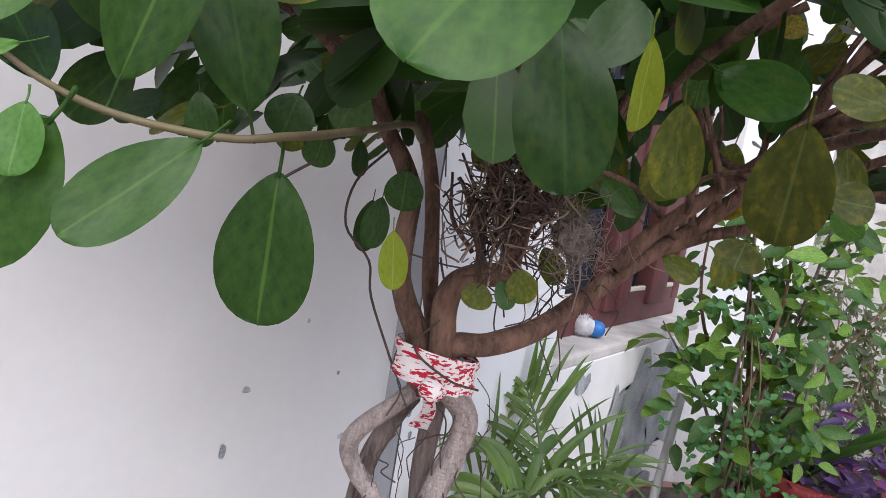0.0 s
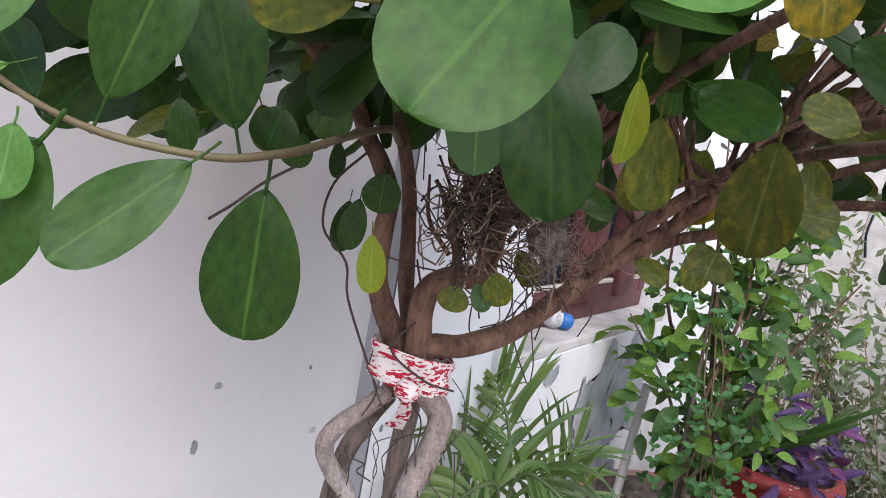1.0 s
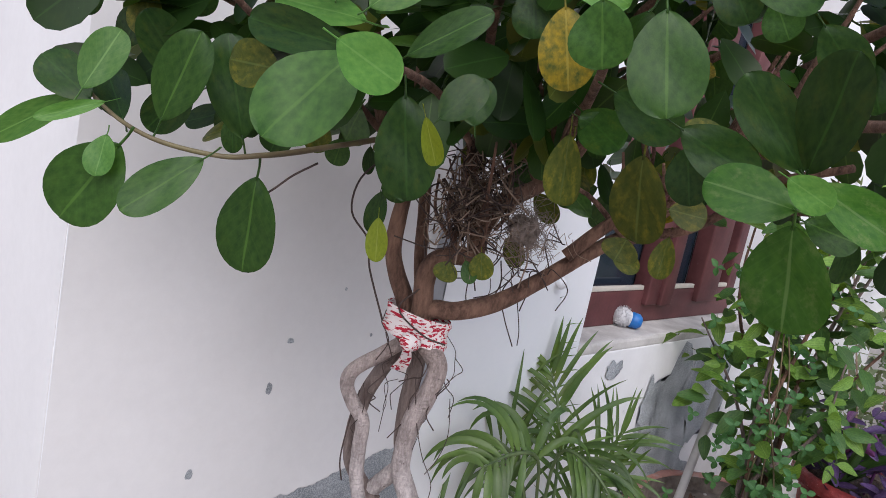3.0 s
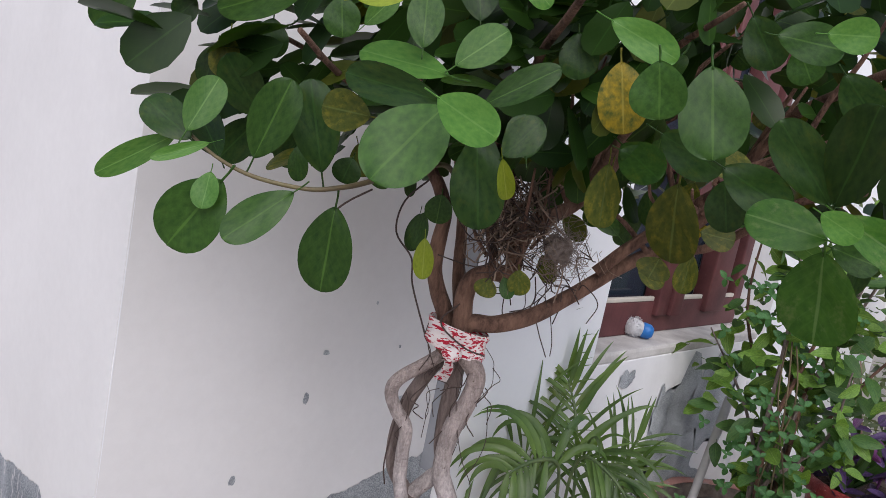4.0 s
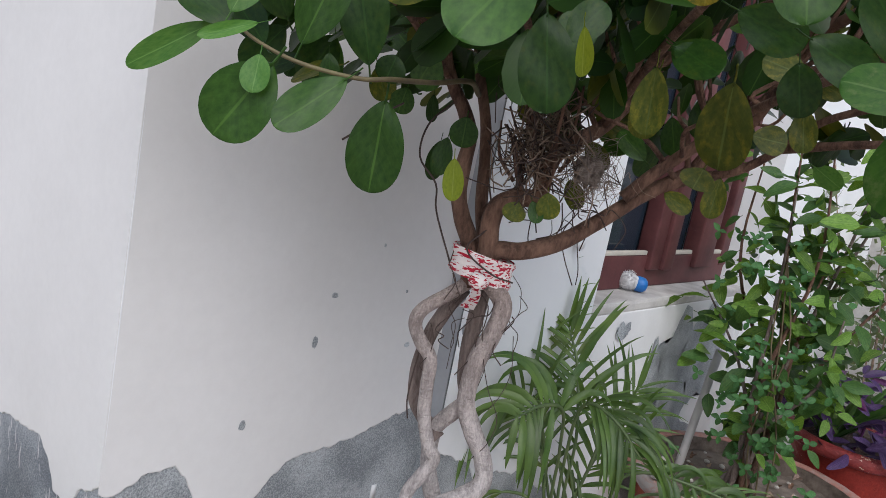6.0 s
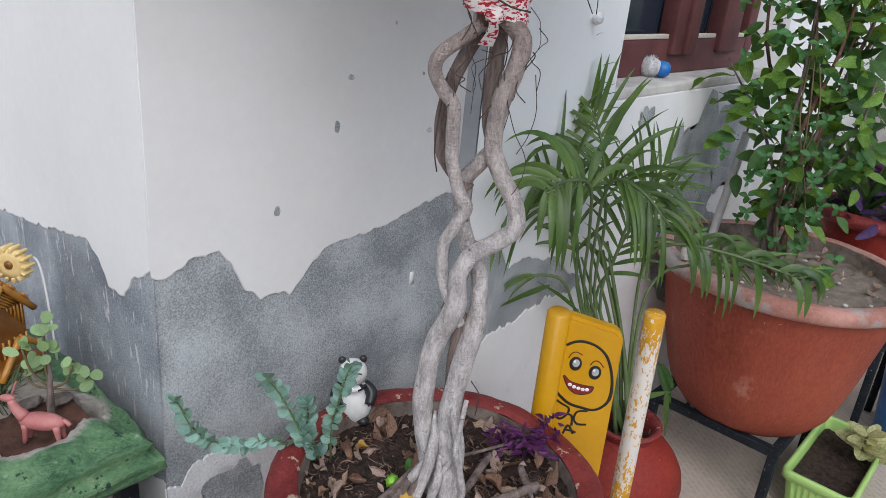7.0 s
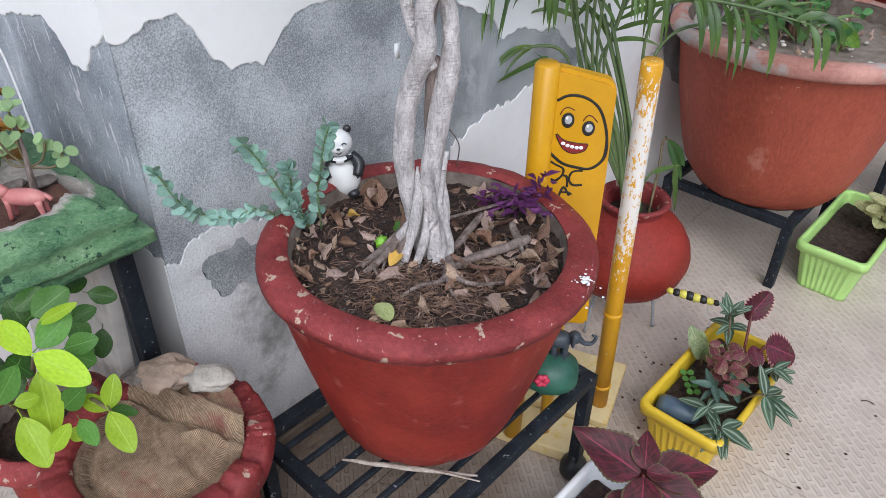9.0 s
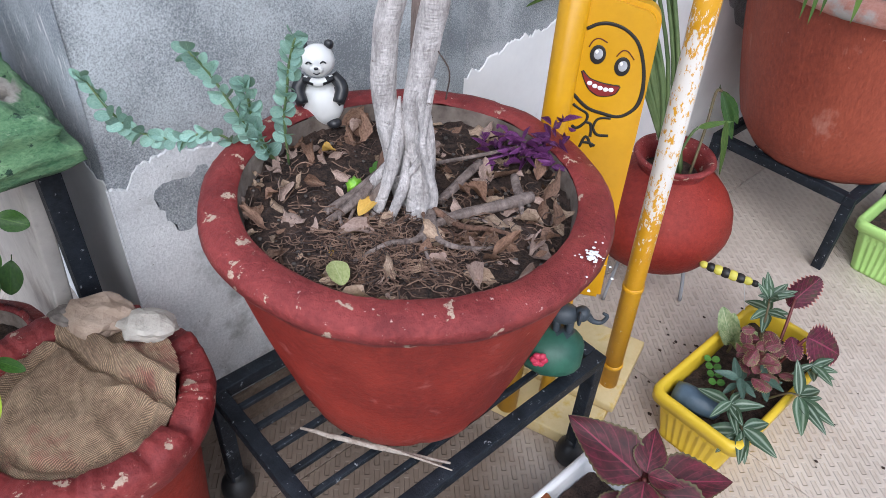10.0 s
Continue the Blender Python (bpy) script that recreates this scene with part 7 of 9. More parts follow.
part("stem", tube([(0, 0, 0), (0.003, 0.004, 0.06), (0.0, 0.0, 0.130)], [0.004, 0.0035, 0.003], 8, 4), MAROON, col)
for k, (dx, dy, dz, wd, z) in enumerate(((-0.112, -0.030, 0.052, 0.084, 0.128), (-0.026, 0.046, 0.036, 0.048, 0.140), (0.078, 0.104, -0.012, 0.074, 0.124), (0.134, 0.010, -0.030, 0.088, 0.122), (0.046, -0.080, -0.026, 0.066, 0.130), (0.045, 0.018, 0.006, 0.030, 0.140), (-0.060, 0.075, -0.010, 0.060, 0.104), (-0.02, -0.09, -0.03, 0.060, 0.085))):
    d = Vector((dx, dy, dz))
    b0 = Vector((dx * 0.05, dy * 0.05, z))
    piece("leaf", COLEUS_ME[k % 3], aim(b0, b0 + d, wd, b0 + Vector((0.22, -0.50, 1.2))), col)
small = thing("coleus_seedling", (-0.045, 0.675, 0.095), "small coleus shoot with green and rust leaves", "plant")
RUST = leaf_surface("rust_coleus", (0.14, 0.045, 0.02, 1), (0.26, 0.10, 0.04, 1), (0.3, 0.05, 0.05, 1), 0.5, None, 0.6, 0.15, (0.12, 0.2, 0.05, 1))
RUST_ME = leaf_mesh("leaf", RUST, 0.45, fold=0.3, droop=0.2, rows=14, cols=4, teeth=0.05, blunt=1.6)
for ang, ln, z in ((20, 0.035, 0.03), (140, 0.035, 0.03), (250, 0.04, 0.025), (320, 0.03, 0.04), (80, 0.03, 0.04)):
    a = radians(ang)
    b0 = Vector((0, 0, z))
    piece("leaf", RUST_ME, aim(b0, b0 + Vector((ln * math.cos(a), ln * math.sin(a), 0.01)), ln * 0.6, b0 + Vector((0.2, -0.5, 1))), small)
part("stem", tube([(0, 0, 0), (0, 0, 0.02), (0, 0, 0.04)], 0.002, 6, 2), TWIG, small)

STRIPED = leaf_surface("silver_striped_leaf", (0.040, 0.075, 0.042, 1), (0.085, 0.130, 0.080, 1), (0.06, 0.10, 0.07, 1), 0.35, None, 0.6, 0.12, None, (0.32, 0.38, 0.31, 1))
STRIPED_ME = [leaf_mesh("leaf", STRIPED, 0.40, fold=f, droop=d, blunt=1.35, base=0.6, point=0.75) for f, d in ((0.35, 0.22), (0.55, 0.05), (0.2, 0.40))]
DULL = leaf_surface("dull_blue_green_leaf", (0.045, 0.085, 0.065, 1), (0.10, 0.155, 0.12, 1), (0.12, 0.17, 0.14, 1), 0.4, (0.09, 0.045, 0.07, 1), 0.6, 0.12)
FRILL = leaf_surface("crimson_frilled_leaf", (0.045, 0.010, 0.016, 1), (0.13, 0.018, 0.042, 1), (0.30, 0.05, 0.11, 1), 0.55, (0.055, 0.050, 0.022, 1), 0.52, 0.15, (0.40, 0.20, 0.17, 1), veins=1.2)
FRILL_ME = [leaf_mesh("leaf", FRILL, 0.42, fold=f, droop=d, rows=30, cols=8, teeth=0.13, blunt=1.9, base=0.55) for f, d in ((-0.4, 0.30), (0.5, 0.15), (-0.9, 0.5))]
FRILL_SMALL = leaf_surface("mottled_frilled_leaf", (0.055, 0.030, 0.020, 1), (0.20, 0.035, 0.065, 1), (0.40, 0.09, 0.17, 1), 0.55, (0.11, 0.13, 0.05, 1), 0.52, 0.15, (0.34, 0.30, 0.15, 1), veins=1.6)
VARI = leaf_surface("cream_green_leaf", (0.14, 0.22, 0.09, 1), (0.42, 0.44, 0.26, 1), (0.5, 0.5, 0.34, 1), 0.45, (0.10, 0.16, 0.06, 1), 0.55, 0.15)
VARI_ME = leaf_mesh("leaf", VARI, 0.45, fold=0.5, droop=0.2, rows=16, cols=4, teeth=0.04, blunt=1.6)
tr_rng = random.Random(31)
wander = thing("striped_trailing_plant", (0.0, 1.15, 0.09), "trailing plant with silver-striped green leaves spilling over the trough", "plant")
for cx, cy, cz, n, ln, lean in ((0.022, -0.090, 0.050, 6, 0.056, (0.3, -0.5)), (0.062, -0.112, 0.040, 7, 0.062, (0.7, -0.4)), (0.090, 0.015, 0.055, 6, 0.064, (1.0, 0.4)), (0.075, 0.085, 0.060, 7, 0.050, (0.9, 0.3)), (-0.050, 0.135, 0.105, 8, 0.050, (0.0, 0.2)), (-0.045, 0.140, 0.070, 6, 0.048, (0.1, 0.0)), (0.004, -0.035, 0.050, 7, 0.042, (0.2, -0.3)), (0.035, -0.01, 0.055, 6, 0.045, (0.4, -0.1))):
    part("stem", tube([(cx * 0.5, cy * 0.8, 0.0), (cx * 0.8, cy * 0.9, cz * 0.8), (cx, cy, cz)], 0.002, 6, 3), TWIG, wander)
    for k in range(n):
        a = 2 * math.pi * k / n + tr_rng.uniform(-0.4, 0.4)
        l = ln * tr_rng.uniform(0.75, 1.1)
        b0 = Vector((cx, cy, cz + tr_rng.uniform(-0.012, 0.012)))
        d = Vector((math.cos(a) + lean[0] * 0.8, math.sin(a) + lean[1] * 0.8, tr_rng.uniform(-0.25, 0.45) + (0.9 if cz > 0.1 else 0.0))).normalized() * l
        piece("leaf", tr_rng.choice(STRIPED_ME), aim(b0, b0 + d, l * tr_rng.uniform(0.32, 0.42), b0 + Vector((0.1, -0.4, 1))), wander, DULL if cx < 0.04 and cz < 0.06 and cy > -0.08 else STRIPED)
frill = thing("frilled_coleus", (0.02, 1.22, 0.09), "crimson coleus with frilled pale-edged leaves in the yellow trough", "plant")
for end in ((0.022, 0.035, 0.095), (-0.035, 0.085, 0.12), (-0.02, -0.035, 0.07), (-0.01, 0.0, 0.075)):
    part("stem", tube([(0, 0, 0), tuple(Vector(end) * 0.6 + Vector((0, 0, 0.01))), end], 0.003, 6, 4), MAROON, frill)
for bx, by, bz, dx, dy, dz, wd in ((0.022, 0.035, 0.098, 0.062, 0.040, -0.018, 0.076), (-0.040, 0.082, 0.100, 0.018, 0.035, 0.062, 0.050), (0.0, 0.03, 0.085, 0.03, -0.03, -0.01, 0.034)):
    b0 = Vector((bx, by, bz))
    piece("leaf", FRILL_ME[0], aim(b0, b0 + Vector((dx, dy, dz)), wd, b0 + Vector((0.2, -0.6, 1))), frill)
for k in range(26):
    a = k * 2.4
    b0 = Vector((-0.018 + tr_rng.gauss(0, 0.022), -0.042 + tr_rng.gauss(0, 0.024), 0.072 + tr_rng.gauss(0, 0.012)))
    l = tr_rng.uniform(0.020, 0.036)
    piece("leaf", tr_rng.choice(FRILL_ME), aim(b0, b0 + Vector((math.cos(a), math.sin(a), tr_rng.uniform(-0.2, 0.6))) * l, l * 0.8, b0 + Vector((0.2, -0.5, 1)) + Vector([tr_rng.gauss(0, 0.3) for _ in range(3)])), frill, FRILL_SMALL)
vari = thing("variegated_plant", (-0.060, 1.215, 0.09), "cream and green variegated leaves in the yellow trough", "plant")
for dx, dy, dz, wd in ((-0.036, -0.004, 0.066, 0.036), (-0.020, 0.012, 0.055, 0.028), (0.030, 0.010, 0.045, 0.026), (0.02, -0.03, 0.035, 0.022), (-0.012, -0.03, 0.04, 0.022)):
    b0 = Vector((0.0, 0.0, 0.022))
    piece("leaf", VARI_ME, aim(b0, b0 + Vector((dx, dy, dz)), wd, b0 + Vector((0.4, -0.8, 0.6))), vari)
part("stem", tube([(0, 0, 0), (0.002, -0.002, 0.012), (0.0, 0.0, 0.024)], 0.003, 6, 2), TWIG, vari)
creep = thing("creeping_sprig", (-0.062, 1.12, 0.095), "sprig of small round bright green leaves", "plant")
for k in range(8):
    b0 = Vector((0.0 + 0.012 * (k // 2), 0.03 - 0.014 * (k // 2), 0.018))
    a = radians(40 + 180 * (k % 2))
    piece("leaf", SPROUT_ME, aim(b0, b0 + Vector((0.014 * math.cos(a), 0.014 * math.sin(a), 0.004)), 0.013, b0 + Vector((0.1, -0.4, 1))), creep)
SHELL = surface("blue_grey_plastic", (0.045, 0.075, 0.11, 1), (0.09, 0.13, 0.17, 1), 0.4, 30, 150, 0.2, 0.001)
shell = thing("plastic_piece", (-0.036, 1.058, 0.092), "curved blue-grey plastic piece lying on the soil", "litter")
sh = lathe([(0.018, -0.035), (0.022, -0.02), (0.023, 0.02), (0.016, 0.045), (0.004, 0.05)], 24, 0.04)
bmesh.ops.delete(sh, geom=[v for v in sh.verts if v.co.x < -0.006], context="VERTS")
bmesh.ops.solidify(sh, geom=sh.faces[:], thickness=0.002)
part("shell", sh, SHELL, shell).matrix_basis = pose(0, 0, 0.004, 90, 0, 100) @ pose(0, 0, 0, 0, 0, 90)

BEE_LIME = surface("lime_yellow_paint", (0.52, 0.46, 0.06, 1), (0.62, 0.56, 0.10, 1), 0.5, 60, 200, 0.2, 0.001)
bee = thing("bee_toy", (-0.138, 1.292, 0.192), "small yellow and black striped bee on a wire in the trough", "ornament")
for k in range(8):
    t = k / 7
    r = 0.0055 + 0.0065 * math.sin(math.pi * (0.15 + 0.75 * t))
    part("body_ring", lump(r, ((t - 0.5) * 0.094, (t - 0.5) * 0.030, 0), (1.1, 0.9, 0.9), 0.0, 2, k, sub=2), BLACKPAINT if k % 2 else BEE_LIME, bee)
part("wire", tube([(0.03, 0.004, 0.0), (0.045, 0.01, -0.05), (0.06, 0.015, -0.10)], 0.0008, 5, 4), SILLM, bee, "thin wire stake")

CREAM = leaf_surface("cream_coleus", (0.36, 0.38, 0.16, 1), (0.55, 0.52, 0.30, 1), (0.30, 0.08, 0.08, 1), 0.5, (0.12, 0.20, 0.05, 1), 0.52, 0.2)
CREAM_ME = leaf_mesh("leaf", CREAM, 0.45, fold=0.3, droop=0.2, rows=14, cols=4, teeth=0.05, blunt=1.6)
cream = thing("cream_coleus", (0.055, 2.02, 0.10), "coleus with cream and green leaves in the lime trough", "plant")
part("stem", tube([(0, 0, 0), (0, 0, 0.04), (0, 0, 0.09)], 0.003, 6, 3), TWIG, cream)
for k in range(14):
    a = k * 2.4
    z = 0.03 + 0.005 * k
    l = 0.085 - 0.003 * k
    b0 = Vector((0, 0, z))
    piece("leaf", CREAM_ME, aim(b0, b0 + Vector((l * math.cos(a), l * math.sin(a), 0.03)), l * 0.55, b0 + Vector((0.2, -0.6, 1))), cream)

# the elephant figure on its green mound
GREEN_GLAZE = surface("dark_green_paint", (0.012, 0.060, 0.040, 1), (0.035, 0.125, 0.08, 1), 0.5, 25, 150, 0.3, 0.001)
GREY_GLAZE = surface("dark_grey_paint", (0.018, 0.026, 0.034, 1), (0.05, 0.062, 0.075, 1), 0.5, 25, 150, 0.3, 0.001)
PINK = surface("pink_paint", (0.42, 0.02, 0.06, 1), (0.55, 0.05, 0.10, 1), 0.5, 25, 150, 0.2, 0.001)
eb = bmesh.new()
lump(0.056, (0, 0, 0.034), (1.05, 0.95, 0.80), 0.08, 2, 3, eb)
def up(x, y, z):
    return (x * 0.8 + 0.012, y * 0.8 + 0.01, 0.070 + (z - 0.050) * 0.8)
for lx, ly in ((-0.012, -0.008), (0.016, -0.006), (-0.012, 0.014), (0.016, 0.014)):
    tube([up(lx, ly, 0.046), up(lx, ly, 0.072), up(lx, ly, 0.088)], 0.0066, 8, 2, eb)
lump(0.0215, up(0.0, 0.003, 0.098), (1.25, 0.9, 0.85), 0.05, 2, 4, eb)
lump(0.0135, up(0.036, 0.0, 0.106), (1, 1, 1.05), 0.05, 2, 5, eb)
lump(0.012, up(0.030, -0.016, 0.106), (0.35, 0.9, 1.1), 0.05, 2, 5, eb)
tube([up(0.048, 0, 0.102), up(0.062, 0, 0.088), up(0.080, 0.0, 0.088), up(0.088, 0.0, 0.106), up(0.078, 0.0, 0.114)], [0.0064, 0.005, 0.004, 0.0034, 0.0024], 8, 4, eb)
for k in range(7):
    lump(0.0075, (-0.022 + 0.008 * math.cos(k * 1.05), -0.046, 0.052 + 0.009 * math.sin(k * 1.05)), (1, 0.7, 1), 0.2, 3, k, eb, 2, 2)
for f in eb.faces:
    c = f.calc_center_median()
    if f.material_index == 0 and (c.z > 0.0805 or (c.z > 0.066 and abs(c.x - 0.0136) < 0.019 and abs(c.y - 0.012) < 0.018)):
        f.material_index = 1
eleph = part("elephant_figurine", eb, (GREEN_GLAZE, GREY_GLAZE, PINK), None)
eleph.matrix_basis = pose(-0.171, 0.784, STAND_Z + 0.007, 0, 0, 42) @ Matrix.Scale(0.86, 4)
tagged(eleph, "dark grey elephant figurine on a green mound on the stand corner", "figurine")


# ---- the green rock planter by the front wall ----
GREEN_CEMENT = surface("green_painted_cement", (0.050, 0.150, 0.065, 1), (0.24, 0.40, 0.20, 1), 0.55, 14, 150, 1.0, 0.008, stain=(0.34, 0.44, 0.28, 1), stain_scale=48, stain_cover=0.62, stain_soft=0.06, grit=0.85, stretch=2.2, speck=((0.016, 0.06, 0.03, 1), 45, 0.63))
WHITE_CEMENT = surface("rough_white_cement", (0.36, 0.33, 0.29, 1), (0.62, 0.59, 0.54, 1), 0.9, 30, 160, 0.9, 0.004)
RED_SOIL = surface("reddish_soil", (0.040, 0.018, 0.012, 1), (0.145, 0.064, 0.042, 1), 0.95, 40, 220, 1.0, 0.006)
PX0, PX1, PY0, PY1 = -0.90, -0.528, -0.30, 0.304
planter = thing("rock_planter", (-0.70, 0.0, 0.63), "green-painted cement rockery planter on a black iron frame", "planter")
PO = Vector((-0.70, 0.0, 0.63))


def planter_height(x, y):
    """The top of the planter: a lumpy rim with two hollows."""
    h = 0.088 + 0.010 * noise.noise((x * 12, y * 12, 0.5)) + 0.008 * noise.noise((x * 34, y * 22, 3)) + 0.006 * noise.noise((x * 80, y * 50, 6)) + 0.005 * abs(noise.noise((x * 60, y * 14, 8)))
    edge = min(PX1 - x, PY1 - y, x - PX0, y - PY0)
    if edge < 0.075:
        h -= 0.034 * (1 - edge / 0.075) ** 1.3
    h -= 0.010 * max(0.0, noise.noise((x * 7, y * 22, 11)))
    a = (-(x + 0.634) * 0.10 + (y - 0.212) * 0.995) / 0.078
    b = ((x + 0.634) * 0.995 + (y - 0.212) * 0.10) / 0.056
    one = a * a + b * b + 0.22 * noise.noise((x * 9, y * 9, 7))
    two = ((x + 0.76) / 0.135) ** 2 + ((y + 0.0) / 0.20) ** 2 + 0.22 * noise.noise((x * 9, y * 9, 9))
    q = min(one, two)
    if q < 1.25:
        h -= 0.050 * min(1.0, (1.25 - q) / 0.45)
    return h, q


pm = bmesh.new()
bare = pm.verts.layers.float.new("bare_cement")
NX, NY = 104, 156
grid = []
for j in range(NY + 1):
    row = []
    for i in range(NX + 1):
        x, y = PX0 + (PX1 - PX0) * i / NX, PY0 + (PY1 - PY0) * j / NY
        h, q = planter_height(x, y)
        v = pm.verts.new(Vector((x, y, 0.63 + h)) - PO)
        v[bare] = min(1.0, max(0.0, (1.60 + 0.20 * noise.noise((x * 30, y * 30, 3)) + 0.08 * noise.noise((x * 90, y * 90, 5)) - q) / 0.05))
        row.append((v, q))
    grid.append(row)
for j in range(NY):
    for i in range(NX):
        pm.faces.new((grid[j][i][0], grid[j][i + 1][0], grid[j + 1][i + 1][0], grid[j + 1][i][0]))
ringed = [grid[0][i][0] for i in range(NX + 1)] + [grid[j][NX][0] for j in range(1, NY + 1)] + [grid[NY][i][0] for i in range(NX - 1, -1, -1)] + [grid[j][0][0] for j in range(NY - 1, 0, -1)]
prev = ringed
for k, (grow, drop) in enumerate(((0.006, -0.012), (0.012, -0.018), (0.007, -0.025), (0.004, -0.032), (0.009, -0.037), (0.020, -0.041), (0.023, -0.046), (0.017, -0.051), (0.022, -0.058), (0.020, -0.064), (0.010, -0.068))):
    cur = []
    for v in ringed:
        p = v.co + PO
        c = Vector(((PX0 + PX1) / 2, (PY0 + PY1) / 2, 0))
        out = Vector((p.x - c.x, p.y - c.y, 0)).normalized()
        cur.append(pm.verts.new(Vector((p.x, p.y, 0.70)) + out * (grow + 0.007 * noise.noise((p.x * 16, p.y * 16, k * 0.6)) + 0.004 * noise.noise((p.x * 60, p.y * 60, k * 1.3))) + Vector((0, 0, drop + 0.004 * noise.noise((p.x * 30, p.y * 30, k + 5)))) - PO))
    for i in range(len(cur)):
        n = (i + 1) % len(cur)
        pm.faces.new((prev[i], cur[i], cur[n], prev[n]))
    prev = cur
pm.faces.new(prev[::-1])
bmesh.ops.recalc_face_normals(pm, faces=pm.faces)
gn, gl = GREEN_CEMENT.node_tree.nodes, GREEN_CEMENT.node_tree.links
gat, gnz, gmx, gmix = gn.new("ShaderNodeAttribute"), gn.new("ShaderNodeTexNoise"), gn.new("ShaderNodeMix"), gn.new("ShaderNodeMix")
gat.attribute_name = "bare_cement"
gnz.inputs["Scale"].default_value, gnz.inputs["Detail"].default_value = 60, 6
gmx.data_type, gmix.data_type = "RGBA", "RGBA"
gmx.inputs["A"].default_value, gmx.inputs["B"].default_value = (0.30, 0.26, 0.22, 1), (0.62, 0.58, 0.53, 1)
gl.new(gnz.outputs["Fac"], gmx.inputs["Factor"])
gl.new(gat.outputs["Fac"], gmix.inputs["Factor"])
gl.new(gn["Principled BSDF"].inputs["Base Color"].links[0].from_socket, gmix.inputs["A"])
gl.new(gmx.outputs["Result"], gmix.inputs["B"])
gl.new(gmix.outputs["Result"], gn["Principled BSDF"].inputs["Base Color"])
part("rockery", pm, GREEN_CEMENT, planter)
so = bmesh.new()
bmesh.ops.create_grid(so, x_segments=60, y_segments=90, size=1.0)
for v in so.verts:
    x, y = PX0 + 0.03 + (v.co.x + 1) / 2 * (PX1 - PX0 - 0.06), PY0 + 0.03 + (v.co.y + 1) / 2 * (PY1 - PY0 - 0.06)
    v.co = Vector((x, y, 0.688 + 0.004 * noise.noise((x * 40, y * 40, 1)) + 0.004 * noise.noise((x * 90, y * 90, 4)))) - PO
part("soil", so, RED_SOIL, planter, "reddish brown soil in the hollows")
frame_thing = thing("plant_stand", (-0.70, 0.0, 0.0), "black iron frame carrying the rock planter", "stand")
for x in (-0.15, 0.135):
    for y in (-0.25, 0.29):
        part("leg", block((0.026, 0.026, 0.62), (x, y, 0.31), 0.002), IRON, frame_thing)
    part("rail", block((0.026, 0.51, 0.020), (x, 0.02, 0.622), 0.002), IRON, frame_thing)

GLAZE = surface("ochre_glazed_clay", (0.30, 0.125, 0.018, 1), (0.46, 0.215, 0.035, 1), 0.25, 40, 200, 0.4, 0.002)
GLAZE_DARK = surface("brown_glazed_clay", (0.16, 0.060, 0.011, 1), (0.27, 0.110, 0.020, 1), 0.3, 40, 200, 0.4, 0.002)
house = thing("clay_house", (-0.797, 0.208, 0.690), "small glazed ochre clay house with tiled roof", "ornament", turn=26)
wb = bmesh.new()
pent = [(-0.036, 0.0), (0.036, 0.0), (0.036, 0.105), (0.0, 0.145), (-0.036, 0.105)]
f0 = wb.faces.new([wb.verts.new((0.045, y, z)) for y, z in pent])
ex = bmesh.ops.extrude_face_region(wb, geom=[f0])
bmesh.ops.translate(wb, vec=(-0.10, 0, 0), verts=[v for v in ex["geom"] if isinstance(v, bmesh.types.BMVert)])
bmesh.ops.recalc_face_normals(wb, faces=wb.faces)
walls = part("house_body", wb, GLAZE_DARK, house, "", False)
for k in range(5):
    s = 1 - k * 0.18
    pts = [(0.0462, -0.031 * s, 0.118 - 0.036 * s * 1.1), (0.0462, -0.031 * s, 0.112), (0.0462, 0.0, 0.112 + 0.028 * s), (0.0462, 0.031 * s, 0.112), (0.0462, 0.031 * s, 0.118 - 0.036 * s * 1.1)]
    lb = bmesh.new()
    for p, q in zip(pts, pts[1:]):
        tube([p, tuple((Vector(p) + Vector(q)) / 2), q], 0.0018, 5, 1, lb)
    part("ridge_line", lb, GLAZE, walls)
for k in range(8):
    part("ridge_line", tube([(0.0462, -0.034 + k * 0.0097, 0.004), (0.0462, -0.034 + k * 0.0097, 0.035), (0.0462, -0.034 + k * 0.0097, 0.066)], 0.002, 5, 1), GLAZE, walls)
for sgn in (-1, 1):
    slope = Matrix.Translation((-0.005, sgn * 0.021, 0.129)) @ Matrix.Rotation(-sgn * radians(48), 4, "X")
    part("roof", block((0.118, 0.068, 0.007), (0, 0, 0), 0.002, turn=None), GLAZE_DARK, house).matrix_basis = slope
    tile0 = None
    for r in range(5):
        for c in range(7):
            if tile0 is None:
                t0 = block((0.0145, 0.0115, 0.004), (0, 0, 0), 0.0012, segs=1)
                tile0 = bpy.data.meshes.new("roof_tile")
                t0.to_mesh(tile0)
                t0.free()
                tile0.materials.append(GLAZE)
            piece("roof_tile", tile0, slope @ pose(-0.049 + c * 0.0163 + (0.008 if r % 2 else 0) - 0.004, -0.026 + r * 0.013, 0.0048), house)
part("gable_edge", tube([(0.052, -0.047, 0.098), (0.052, -0.022, 0.126), (0.052, 0.0, 0.150)], 0.005, 6, 2), GLAZE, house)
part("gable_edge", tube([(0.052, 0.047, 0.098), (0.052, 0.022, 0.126), (0.052, 0.0, 0.150)], 0.005, 6, 2), GLAZE, house)
part("porch_edge", tube([(0.075, -0.040, 0.030), (0.070, -0.014, 0.056), (0.066, 0.004, 0.074)], 0.005, 6, 2), GLAZE, house)
part("porch_edge", tube([(0.066, 0.044, 0.045), (0.066, 0.022, 0.062), (0.066, 0.004, 0.074)], 0.005, 6, 2), GLAZE, house)
part("porch", block((0.03, 0.075, 0.04), (0.055, 0.0, 0.02), 0.004), GLAZE_DARK, house)
